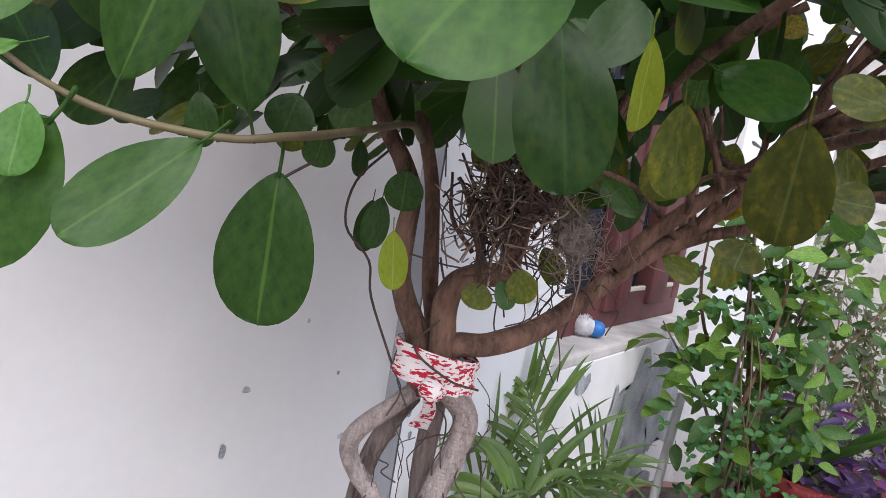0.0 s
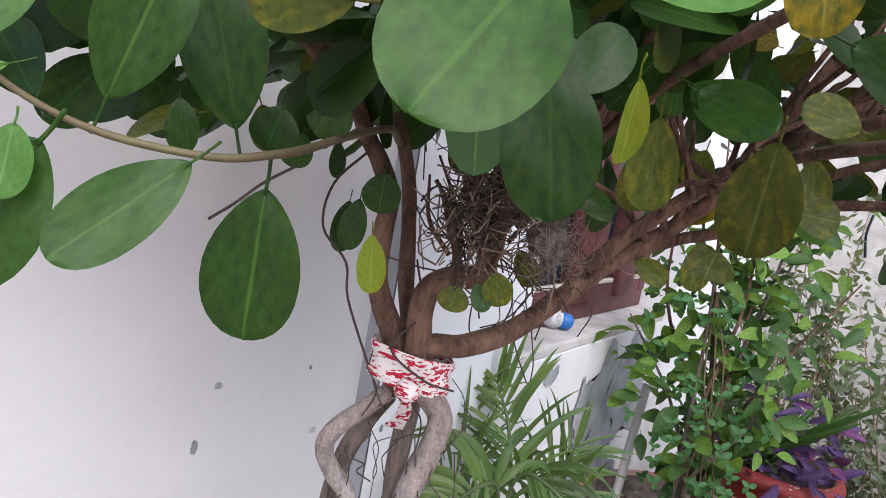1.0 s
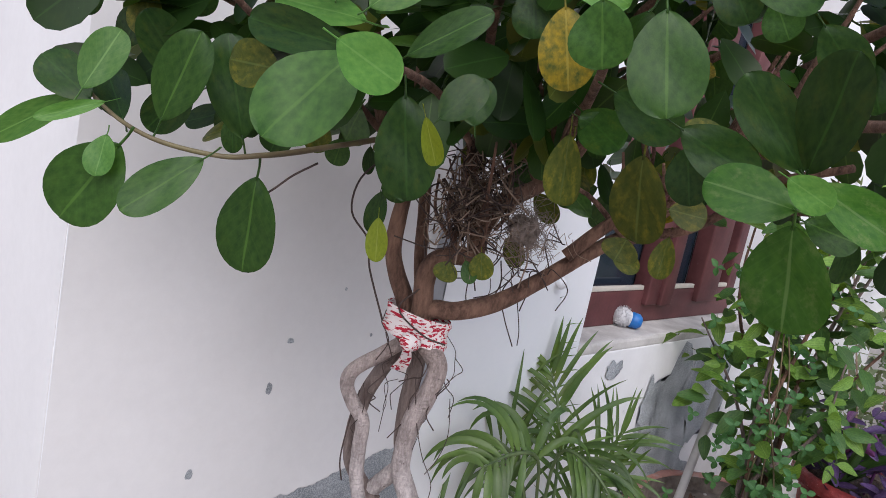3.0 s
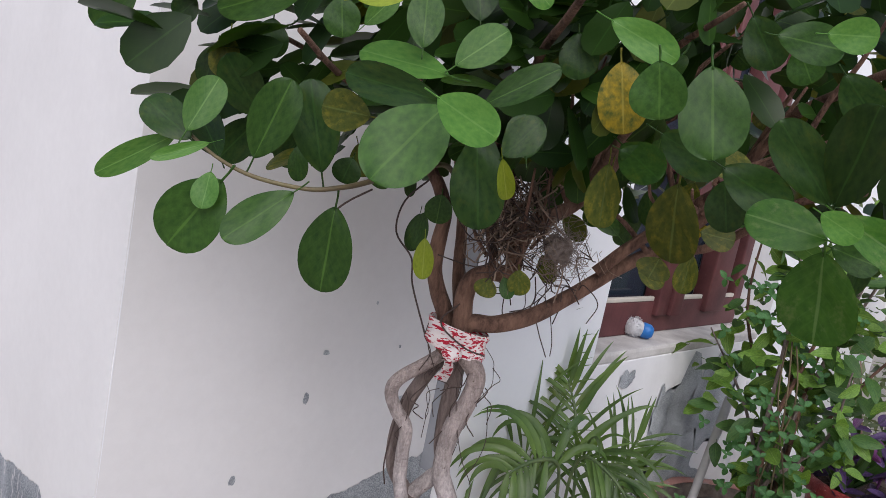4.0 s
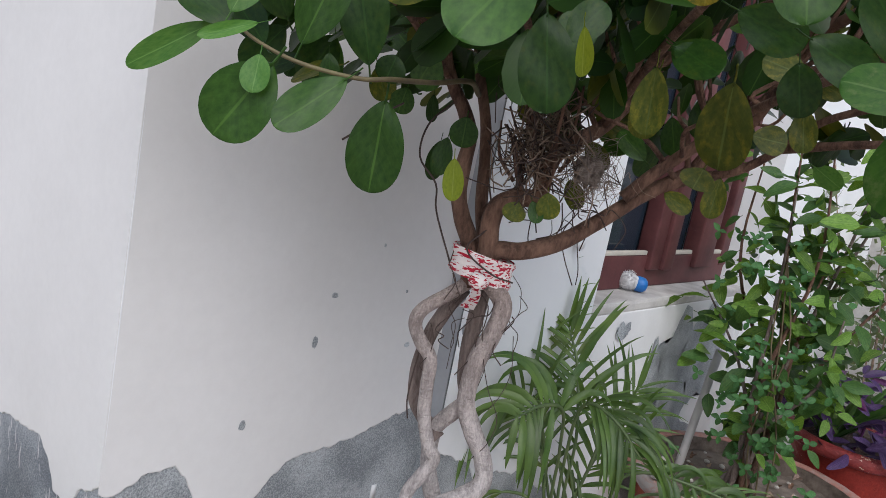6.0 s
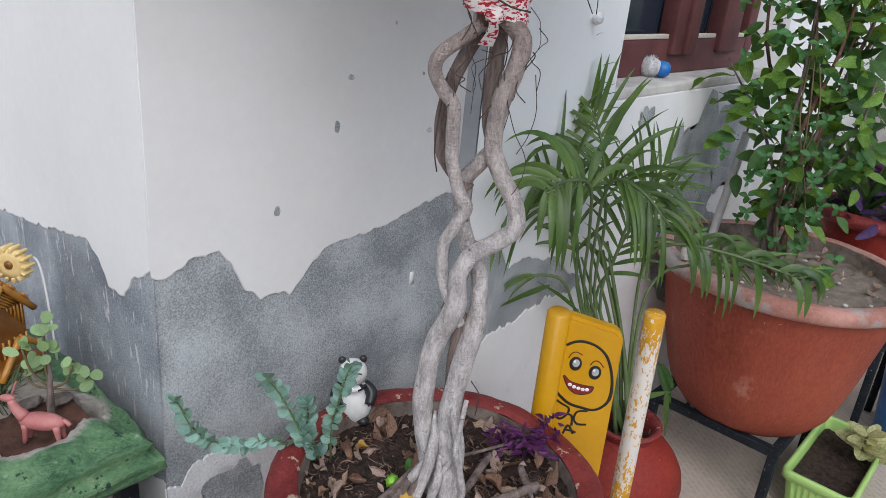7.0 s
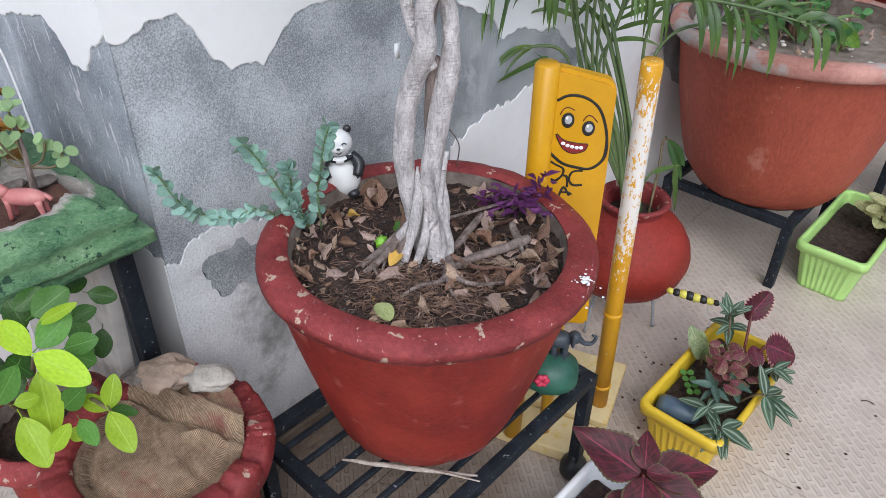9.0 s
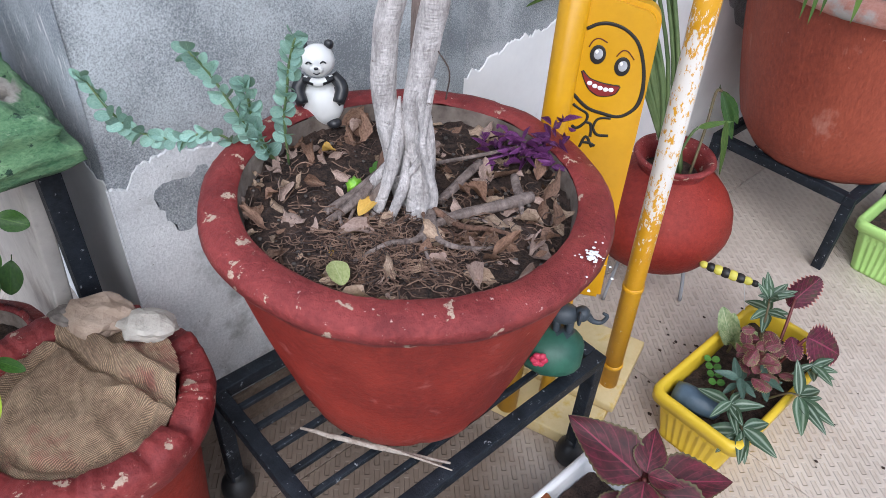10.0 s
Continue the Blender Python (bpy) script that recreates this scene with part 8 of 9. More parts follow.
COG = surface("yellow_glaze", (0.62, 0.44, 0.16, 1), (0.76, 0.60, 0.30, 1), 0.45, 30, 150, 0.3, 0.001)
wheel = thing("water_wheel", (-0.79, 0.285, 0.688), "yellow toothed wheel on a white wire behind the house", "ornament")
wl = part("wheel", lathe([(0.001, -0.007), (0.012, -0.008), (0.021, -0.006), (0.022, 0.0), (0.021, 0.007), (0.012, 0.008), (0.001, 0.007)], 32), COG, wheel)
wl.matrix_basis = pose(-0.018, -0.020, 0.156, 88, 0, 34)
part("hub", lathe([(0.001, -0.0085), (0.006, -0.009), (0.007, 0.0), (0.006, 0.0095), (0.001, 0.010)], 16), GLAZE_DARK, wl, "brown hub")
for k in range(14):
    a = 2 * math.pi * k / 14
    part("tooth", block((0.008, 0.0050, 0.021), (0.0232 * math.cos(a), 0.0232 * math.sin(a), 0), 0.0022, turn=Matrix.Rotation(a, 4, "Z")), COG, wl)
part("wire", tube([(0.01, 0.012, 0.0), (0.004, 0.012, 0.08), (-0.004, 0.010, 0.145), (-0.010, 0.002, 0.164), (-0.018, -0.012, 0.157)], 0.0016, 6, 4), WHITEPAINT, wheel, "white wire stake")
mill = thing("toy_windmill", (-0.585, 0.160, 0.690), "little white windmill on a bent stake", "ornament")
part("stake", tube([(0, 0, 0), (-0.002, -0.007, 0.042), (-0.003, -0.013, 0.080), (-0.004, -0.020, 0.080)], 0.0019, 6, 4), WHITEPAINT, mill)
for k in range(4):
    part("blade", block((0.0025, 0.0045, 0.0165), (0, 0, 0.008), 0.001), WHITEPAINT, mill).matrix_basis = pose(0.0, -0.022, 0.078) @ Matrix.Rotation(radians(20 + 90 * k), 4, "X")
DEER = surface("faded_pink_paint", (0.36, 0.105, 0.10, 1), (0.52, 0.23, 0.21, 1), 0.5, 30, 200, 0.2, 0.001)
db = bmesh.new()
lump(0.014, (0, 0, 0.030), (2.0, 0.85, 0.8), 0.06, 2, 2, db)
for lx in (-0.018, 0.020):
    for ly in (-0.006, 0.006):
        tube([(lx, ly, 0.028), (lx * 1.05, ly, 0.014), (lx * 1.15, ly, 0.0)], [0.005, 0.0035, 0.003], 6, 2, db)
tube([(-0.020, 0, 0.034), (-0.030, 0, 0.046), (-0.034, 0, 0.058)], [0.008, 0.006, 0.005], 8, 3, db)
lump(0.0065, (-0.038, 0, 0.060), (1.5, 0.8, 0.8), 0.05, 2, 4, db, 2)
tube([(-0.034, 0.003, 0.063), (-0.031, 0.006, 0.074), (-0.028, 0.007, 0.080)], 0.0014, 5, 2, db)
tube([(0.026, 0, 0.034), (0.031, 0, 0.031), (0.034, 0, 0.027)], 0.003, 6, 2, db)
deer = part("deer_figurine", db, DEER, None)
deer.matrix_basis = pose(-0.600, 0.212, 0.6895, 0, 0, 42)
tagged(deer, "small faded pink deer figurine standing on the soil", "figurine")
JADE = leaf_surface("jade_leaf", (0.19, 0.30, 0.13, 1), (0.30, 0.41, 0.21, 1), (0.32, 0.42, 0.22, 1), 0.45, None, 0.6, 0.2)
JADE_ME = leaf_mesh("leaf", JADE, 0.55, fold=0.1, droop=0.05, rows=8, cols=4, base=0.6)
jade = thing("jade_shrub", (-0.645, 0.238, 0.688), "small jade shrub with round fleshy leaves on a grey stem", "succulent")
jr = random.Random(6)
part("stem", tube([(0, 0, 0), (0.004, 0.0, 0.035), (0.0, 0.004, 0.07), (-0.004, 0.004, 0.11)], [0.006, 0.0045, 0.003, 0.002], 8, 4), BARK, jade)
for end, n in (((-0.004, 0.004, 0.128), 7), ((0.022, 0.024, 0.080), 5), ((-0.024, -0.016, 0.068), 5), ((0.0, 0.0, 0.100), 6), ((0.036, 0.036, 0.066), 4), ((-0.012, -0.02, 0.104), 5)):
    part("twig", tube([(0.002, 0.002, 0.045), tuple(Vector(end) * 0.7), end], 0.0016, 5, 3), TWIG, jade)
    for k in range(n):
        b0 = Vector(end) + Vector([jr.gauss(0, 0.005) for _ in range(3)])
        d = (Vector([jr.gauss(0, 1) for _ in range(3)]) + Vector((0, 0, 0.4))).normalized() * jr.uniform(0.012, 0.021)
        piece("leaf", JADE_ME, aim(b0, b0 + d, jr.uniform(0.011, 0.016), b0 + Vector((0.5, -0.5, 0.7)) + Vector([jr.gauss(0, 0.3) for _ in range(3)])), jade)
GRASS = surface("dull_grass", (0.035, 0.065, 0.022, 1), (0.09, 0.13, 0.045, 1), 0.6, 30, 200, 0.2, 0.001)
tuft = thing("grass_tuft", (-0.700, 0.196, 0.690), "tuft of dark narrow grass on the planter", "grass")
gb = bmesh.new()
for k in range(110):
    a, ln = jr.uniform(0, 6.28), jr.uniform(0.045, 0.095)
    w = Vector((math.sin(a), -math.cos(a), 0)) * 0.0016
    q, prev = Vector((jr.gauss(0, 0.008), jr.gauss(0, 0.008), 0)), None
    for s in range(5):
        u = s / 4
        cur = [gb.verts.new(q - w * (1 - u * 0.9)), gb.verts.new(q + w * (1 - u * 0.9))]
        if prev:
            gb.faces.new((prev[0], prev[1], cur[1], cur[0]))
        prev = cur
        q = q + Vector((math.cos(a) * (0.35 + u), math.sin(a) * (0.35 + u), 1.0 - 0.9 * u)).normalized() * ln / 4
tagged(part("grass_clump", gb, GRASS, tuft), kind="stuff")
fence = thing("log_fence", (-0.735, 0.115, 0.688), "row of short sawn twigs set upright as a fence", "ornament")
for k in range(5):
    part("log", lathe([(0.001, 0), (0.0085, 0), (0.0085, 0.062 + 0.004 * (k % 2)), (0.0075, 0.065 + 0.004 * (k % 2)), (0.001, 0.065 + 0.004 * (k % 2))], 14, 0.08, seed=k), LOG, fence).location = (0.004 * (k % 2), -0.035 + k * 0.018, 0)
for x, y, r, s in ((-0.60, 0.08, 0.034, 1), (-0.672, 0.258, 0.014, 2), (-0.690, 0.225, 0.016, 3)):
    stone = tagged(part("stone", lump(r, (0, 0, 0), (1.2, 1.0, 0.4), 0.3, 2, s), PEBBLE, None), "flat grey stone lying on the planter soil", "stone", "planter stones")
    stone.matrix_basis = pose(x, y, 0.694, 0, 0, s * 40)
MARBLE = surface("grey_veined_marble", (0.34, 0.31, 0.28, 1), (0.54, 0.50, 0.46, 1), 0.5, 7, 70, 0.2, 0.001, stain=(0.15, 0.11, 0.085, 1), stain_scale=7, stain_cover=0.53, stain_soft=0.2)
slab = tagged(part("marble_slab", block((0.42, 0.022, 0.60), (0, 0, 0.30), 0.003), MARBLE, None), "stained white marble slab leaning against the front wall", "stone slab")
slab.matrix_basis = pose(-0.79, 0.232, 0.0, -4, 0, 0)

# ---- the broken red pot with sacking, and the bright ficus ----
old = thing("broken_pot", (-0.402, 0.215, 0.0), "red clay pot with a broken rim, covered with brown sacking", "plant pot")
part("body", lathe([(0.05, 0.0), (0.085, 0.002), (0.095, 0.02), (0.10, 0.12), (0.108, 0.25), (0.118, 0.38)], 56, 0.015), TERRACOTTA, old)
rb = lathe([(0.116, 0.372), (0.134, 0.377), (0.144, 0.388), (0.147, 0.414), (0.145, 0.429), (0.140, 0.433), (0.112, 0.432), (0.107, 0.426), (0.104, 0.39)], 220, 0.012, seed=4)
for v in rb.verts:
    a = math.degrees(math.atan2(v.co.y, v.co.x)) % 360
    if v.co.z > 0.405:
        shard = math.floor(a / 7.0)
        bite = (0.024 * abs(noise.noise((shard * 1.7, 0.4, 0.9))) + 0.004 if 28 < a < 128 else 0.0) + (0.008 * max(0.0, noise.noise((math.floor(a / 4.0) * 1.3, 7.1, 2.2))) if a < 28 or a > 300 else 0.0)
        v.co.z -= bite + 0.003 * noise.noise((v.co.x * 30, v.co.y * 30, 1))
        if v.co.z > 0.41:
            v.co.z += 0.003 * noise.noise((math.cos(radians(a)) * 14, math.sin(radians(a)) * 14, 8))
part("rim", rb, TERRA_RIM, old, "jagged broken rim")
CLOD = surface("tan_plaster_clod", (0.22, 0.15, 0.105, 1), (0.42, 0.32, 0.25, 1), 0.95, 30, 160, 1.0, 0.005)
CLOD_PALE = surface("pale_plaster_clod", (0.28, 0.245, 0.21, 1), (0.52, 0.48, 0.43, 1), 0.95, 30, 160, 1.0, 0.005)
BURLAP = surface("brown_sacking", (0.22, 0.140, 0.086, 1), (0.52, 0.362, 0.232, 1), 0.95, 16, 150, 0.4, 0.002, grit=0.8, stain=(0.34, 0.105, 0.080, 1), stain_scale=11, stain_cover=0.565, stain_soft=0.15)
un, ul = BURLAP.node_tree.nodes, BURLAP.node_tree.links
uco, uw1, uw2, umx, ubp = un.new("ShaderNodeTexCoord"), un.new("ShaderNodeTexWave"), un.new("ShaderNodeTexWave"), un.new("ShaderNodeMath"), un.new("ShaderNodeBump")
uw1.bands_direction, uw2.bands_direction = "X", "Y"
for w in (uw1, uw2):
    w.inputs["Scale"].default_value, w.inputs["Distortion"].default_value = 165, 3.2
    w.inputs["Detail"].default_value = 3
    w.inputs["Detail Scale"].default_value = 0.5
    ul.new(uco.outputs["Object"], w.inputs["Vector"])
umx.operation = "MULTIPLY"
ul.new(uw1.outputs["Fac"], umx.inputs[0])
uweft = un.new("ShaderNodeMapRange")
uweft.inputs["To Min"].default_value = 0.45
ul.new(uw2.outputs["Fac"], uweft.inputs["Value"])
ul.new(uweft.outputs[0], umx.inputs[1])
ubp.inputs["Strength"].default_value, ubp.inputs["Distance"].default_value = 0.8, 0.003
ul.new(umx.outputs[0], ubp.inputs["Height"])
ul.new(ubp.outputs[0], un["Principled BSDF"].inputs["Normal"])
uth, ucol = un.new("ShaderNodeMapRange"), un.new("ShaderNodeHueSaturation")
uth.inputs["To Min"].default_value, uth.inputs["To Max"].default_value = 0.42, 1.55
ul.new(umx.outputs[0], uth.inputs["Value"])
ul.new(uth.outputs[0], ucol.inputs["Value"])
ul.new(un["Principled BSDF"].inputs["Base Color"].links[0].from_socket, ucol.inputs["Color"])
ul.new(ucol.outputs[0], un["Principled BSDF"].inputs["Base Color"])
sack = thing("sacking", (-0.402, 0.215, 0.390), "crumpled brown jute sacking stretched over the pot", "cloth")
sb = bmesh.new()
bmesh.ops.create_grid(sb, x_segments=130, y_segments=130, size=0.113)
for v in list(sb.verts):
    if v.co.xy.length > 0.1115:
        sb.verts.remove(v)
for v in sb.verts:
    p = v.co.copy()
    along = (p.x * -0.35 + p.y * 0.9) / 0.966
    back = max(0.0, along * 0.966) / 0.11
    wave = 0.010 * noise.noise(Vector((p.x * 16, 3, 1))) + 0.004 * noise.noise(Vector((p.x * 50, 5, 1)))
    fold = 0.020 * math.exp(-((along - 0.062 - wave) / 0.010) ** 2) - 0.012 * math.exp(-((along - 0.043 - wave) / 0.005) ** 2) + 0.010 * math.exp(-((along - 0.022 - 2.2 * wave - 0.25 * p.x) / 0.007) ** 2) * max(0.0, min(1.0, 0.5 + p.x * 14))
    sag = -0.010 * math.exp(-((p.length - 0.088 - 0.6 * wave) / 0.007) ** 2) * (1 if along < 0.04 else 0)
    v.co.z = fold + sag + 0.0015 * noise.noise(p * 90) + 0.024 + 0.024 * back ** 1.5 + 0.006 * noise.noise(p * 20) + 0.008 * (1 - abs(noise.noise(Vector((p.x * 18 + p.y * 30, p.y * 55, 2))))) * (0.4 + back) + 0.004 * (1 - abs(noise.noise(p * 45 + Vector((3, 0, 0))))) + 0.003 * math.sin(40 * (p.y - 0.4 * p.x)) * back - 0.10 * max(0.0, p.length - 0.102) * 3
part("cloth", sb, BURLAP, sack)
fray_rng = random.Random(83)
fray = bmesh.new()
for k in range(170):
    a = radians(fray_rng.uniform(190, 385))
    r = fray_rng.gauss(0.101, 0.005)
    c = Vector((r * math.cos(a), r * math.sin(a), 0.030 + fray_rng.uniform(-0.002, 0.006)))
    w, pts = a + fray_rng.choice((-1.4, 1.4)) + fray_rng.gauss(0, 0.5), []
    for q in range(4):
        pts.append(tuple(c))
        c = c + Vector((math.cos(w), math.sin(w), fray_rng.uniform(-0.5, 0.3))) * fray_rng.uniform(0.003, 0.007)
        w += fray_rng.gauss(0, 0.7)
    tube(pts, fray_rng.uniform(0.0003, 0.0007), 3, 2, fray, cap=False)
tagged(part("frayed_threads", fray, BURLAP, sack, "loose frayed brown threads"), kind="stuff")
for x, y, r, m, lab, s in ((-0.482, 0.262, 0.033, CLOD, "rough tan lump of broken plaster on the pot", 1), (-0.430, 0.300, 0.027, CLOD_PALE, "rough white lump of broken plaster on the pot", 2), (-0.505, 0.235, 0.018, PEBBLE, "grey pebble beside the plaster lump", 3)):
    rock = tagged(part("plaster_lump", lump(r, (0, 0, 0), (1.35, 0.95, 0.55), 0.38, 1.6, s + 4, sub=3), m, None, "", False), lab, "rubble")
    rock.matrix_basis = pose(x - 0.004, y + 0.014, 0.450, 0, 0, 40)
BOTTLE_GREEN = surface("dark_green_plastic", (0.008, 0.030, 0.016, 1), (0.022, 0.060, 0.034, 1), 0.22, 20, 160, 0.2, 0.001)
bottle = thing("green_bottle", (-0.520, 0.262, 0.0335), "dark green plastic bottle lying on the tiles", "bottle", turn=42)
part("body", lathe([(0.001, -0.085), (0.024, -0.085), (0.031, -0.078), (0.032, -0.050), (0.0305, -0.045), (0.0305, -0.040), (0.032, -0.035), (0.032, 0.020), (0.029, 0.036), (0.018, 0.056), (0.0115, 0.066), (0.0110, 0.078), (0.001, 0.079)], 32), BOTTLE_GREEN, bottle).matrix_basis = pose(0, 0, 0, 0, 90, 0)
part("cap", lathe([(0.001, 0.093), (0.012, 0.093), (0.0135, 0.091), (0.0135, 0.078), (0.001, 0.077)], 24), RUBBER, bottle, "black cap").matrix_basis = pose(0, 0, 0, 0, 90, 0)
red_pot("plant_pot", (-0.575, 0.135, 0.0), 0.10, 0.07, 0.41, "narrow red clay pot behind the broken one", 0.035, 0.025)
LEAF_BRIGHT = leaf_surface("leaf_bright", (0.26, 0.42, 0.02, 1), (0.38, 0.54, 0.04, 1), (0.44, 0.60, 0.12, 1), 0.35, None, 0.6, 0.35)
BRIGHT_ME = leaf_mesh("leaf", LEAF_BRIGHT, 0.50, fold=0.25, droop=0.12, stalk=0.15, blunt=1.7, base=0.75, point=0.6)
ficus = thing("bright_ficus", (-0.575, 0.135, 0.38), "young ficus with large glossy yellow-green leaves", "plant")
FO = Vector((-0.575, 0.135, 0.38))


def bright_leaf(base, tip, width, material):
    return piece("leaf", BRIGHT_ME, Matrix.Translation(-FO) @ aim(base, tip, width * 1.08, Vector((0.35, -0.1, 1.35))), ficus, material)


bright_leaf((-0.410, 0.120, 0.641), (-0.465, 0.113, 0.663), 0.027, LEAF_BRIGHT)
bright_leaf((-0.359, 0.114, 0.680), (-0.298, 0.137, 0.667), 0.030, LEAF_BRIGHT)
bright_leaf((-0.391, 0.118, 0.633), (-0.358, 0.099, 0.568), 0.032, LEAF_BRIGHT)
bright_leaf((-0.376, 0.084, 0.600), (-0.330, 0.081, 0.562), 0.030, LEAF_BRIGHT)
bright_leaf((-0.389, 0.124, 0.662), (-0.382, 0.162, 0.690), 0.028, LEAF_YOUNG)
bright_leaf((-0.397, 0.134, 0.683), (-0.368, 0.167, 0.708), 0.013, LEAF_BRIGHT)
bright_leaf((-0.359, 0.141, 0.669), (-0.336, 0.167, 0.680), 0.022, LEAF_YOUNG)
bright_leaf((-0.342, 0.143, 0.624), (-0.364, 0.118, 0.593), 0.024, LEAF_YOUNG)
bright_leaf((-0.326, 0.152, 0.594), (-0.356, 0.137, 0.605), 0.017, LEAF_BRIGHT)
bright_leaf((-0.301, 0.147, 0.618), (-0.306, 0.163, 0.652), 0.019, LEAF_BRIGHT)
bright_leaf((-0.280, 0.141, 0.635), (-0.237, 0.138, 0.614), 0.024, LEAF_BRIGHT)
bright_leaf((-0.342, 0.159, 0.581), (-0.314, 0.175, 0.580), 0.012, LEAF_GREEN)
bright_leaf((-0.371, 0.082, 0.624), (-0.366, 0.105, 0.622), 0.016, LEAF_BRIGHT)
bright_leaf((-0.327, 0.111, 0.596), (-0.312, 0.120, 0.589), 0.015, LEAF_BRIGHT)
bright_leaf((-0.309, 0.120, 0.619), (-0.275, 0.119, 0.610), 0.017, LEAF_YOUNG)
bright_leaf((-0.321, 0.087, 0.587), (-0.310, 0.109, 0.618), 0.017, LEAF_BRIGHT)
bright_leaf((-0.420, 0.116, 0.606), (-0.465, 0.106, 0.613), 0.025, LEAF_GREEN)
bright_leaf((-0.433, 0.111, 0.596), (-0.440, 0.083, 0.590), 0.025, LEAF_GREEN)
bright_leaf((-0.423, 0.137, 0.677), (-0.415, 0.177, 0.697), 0.030, LEAF_YOUNG)
bright_leaf((-0.429, 0.171, 0.649), (-0.421, 0.200, 0.652), 0.019, LEAF_GREEN)
bright_leaf((-0.364, 0.150, 0.649), (-0.353, 0.164, 0.638), 0.018, LEAF_YOUNG)
bright_leaf((-0.383, 0.101, 0.658), (-0.397, 0.068, 0.611), 0.026, LEAF_YOUNG)
bright_leaf((-0.473, 0.137, 0.631), (-0.492, 0.133, 0.664), 0.026, LEAF_GREEN)
bright_leaf((-0.480, 0.132, 0.655), (-0.471, 0.167, 0.672), 0.022, LEAF_GREEN)
for b, t, w, m in (((-0.531, 0.168, 0.633), (-0.543, 0.197, 0.650), 0.026, LEAF_GREEN), ((-0.531, 0.197, 0.621), (-0.528, 0.231, 0.620), 0.022, LEAF_DARK), ((-0.500, 0.218, 0.621), (-0.479, 0.243, 0.610), 0.022, LEAF_GREEN), ((-0.546, 0.164, 0.587), (-0.563, 0.144, 0.607), 0.026, LEAF_DARK), ((-0.519, 0.197, 0.583), (-0.496, 0.196, 0.553), 0.026, LEAF_GREEN), ((-0.479, 0.215, 0.577), (-0.465, 0.199, 0.545), 0.024, LEAF_DARK), ((-0.500, 0.132, 0.582), (-0.468, 0.103, 0.580), 0.026, LEAF_GREEN), ((-0.553, 0.190, 0.595), (-0.550, 0.203, 0.637), 0.026, LEAF_DARK), ((-0.490, 0.190, 0.568), (-0.458, 0.176, 0.548), 0.026, LEAF_GREEN), ((-0.585, 0.111, 0.595), (-0.595, 0.131, 0.632), 0.028, LEAF_DARK), ((-0.553, 0.111, 0.578), (-0.565, 0.086, 0.605), 0.028, LEAF_GREEN), ((-0.585, 0.093, 0.541), (-0.553, 0.111, 0.521), 0.026, LEAF_DARK), ((-0.529, 0.100, 0.556), (-0.502, 0.078, 0.535), 0.028, LEAF_DARK), ((-0.556, 0.084, 0.519), (-0.547, 0.118, 0.531), 0.026, LEAF_GREEN), ((-0.555, 0.092, 0.590), (-0.558, 0.120, 0.617), 0.026, LEAF_DARK)):
    bright_leaf(b, t, w, m)
for pts in ([(0, 0, 0), (0.06, -0.01, 0.13), (0.14, -0.015, 0.22), (0.17, -0.015, 0.26)], [(0, 0, 0), (0.08, 0.0, 0.12), (0.19, 0.01, 0.20), (0.28, 0.01, 0.245)], [(0, 0, 0), (0.05, -0.03, 0.10), (0.10, -0.05, 0.18), (0.13, -0.06, 0.22)]):
    part("stem", tube(pts, [0.005, 0.004, 0.003, 0.002], 7, 4), TWIG, ficus)

# ---- plants at the far end of the porch ----
SHRUB_L = leaf_surface("shrub_light_leaf", (0.085, 0.185, 0.030, 1), (0.19, 0.325, 0.060, 1), (0.28, 0.42, 0.12, 1), 0.45, None, 0.6, 0.35)
SHRUB_D = leaf_surface("shrub_dark_leaf", (0.035, 0.09, 0.025, 1), (0.075, 0.15, 0.04, 1), (0.10, 0.2, 0.06, 1), 0.45, (0.12, 0.15, 0.03, 1), 0.6, 0.25)
VINE = leaf_surface("vine_leaf", (0.04, 0.13, 0.04, 1), (0.09, 0.21, 0.07, 1), (0.14, 0.27, 0.11, 1), 0.5, None, 0.6, 0.3)
SHRUB_ME = leaf_mesh("leaf", SHRUB_L, 0.42, fold=0.3, droop=0.25, rows=8, cols=4, stalk=0.12, blunt=1.5, base=0.75, point=0.68)
VINE_ME = leaf_mesh("leaf", VINE, 0.45, fold=0.35, droop=0.25, rows=8, cols=4, base=0.75, blunt=1.5, point=0.65)
sg = random.Random(41)
shrub = thing("leafy_shrub", (-0.275, 1.88, 0.60), "tall leggy shrub with light green pointed leaves in the clay pot", "shrub")
stems = []
for k, top_at in enumerate(((-0.16, 0.02, 0.88), (-0.06, 0.0, 0.80), (0.05, 0.05, 0.70), (-0.22, -0.02, 0.52), (0.0, -0.03, 0.95), (0.12, 0.0, 0.52), (-0.10, 0.05, 1.0), (0.15, 0.13, 0.92), (0.24, 0.17, 0.70), (0.10, 0.10, 1.06))):
    t = Vector(top_at)
    pts = [(sg.gauss(0, 0.02), sg.gauss(0, 0.02), 0), tuple(t * 0.33 + Vector((sg.gauss(0, 0.03), sg.gauss(0, 0.02), 0))), tuple(t * 0.66 + Vector((sg.gauss(0, 0.03), sg.gauss(0, 0.02), 0))), tuple(t)]
    part("stem", tube(pts, [0.007, 0.006, 0.004, 0.002], 7, 5), BARK if k % 2 else BARK_RED, shrub, "bare woody stem")
    stems.append(spline(pts, 8))
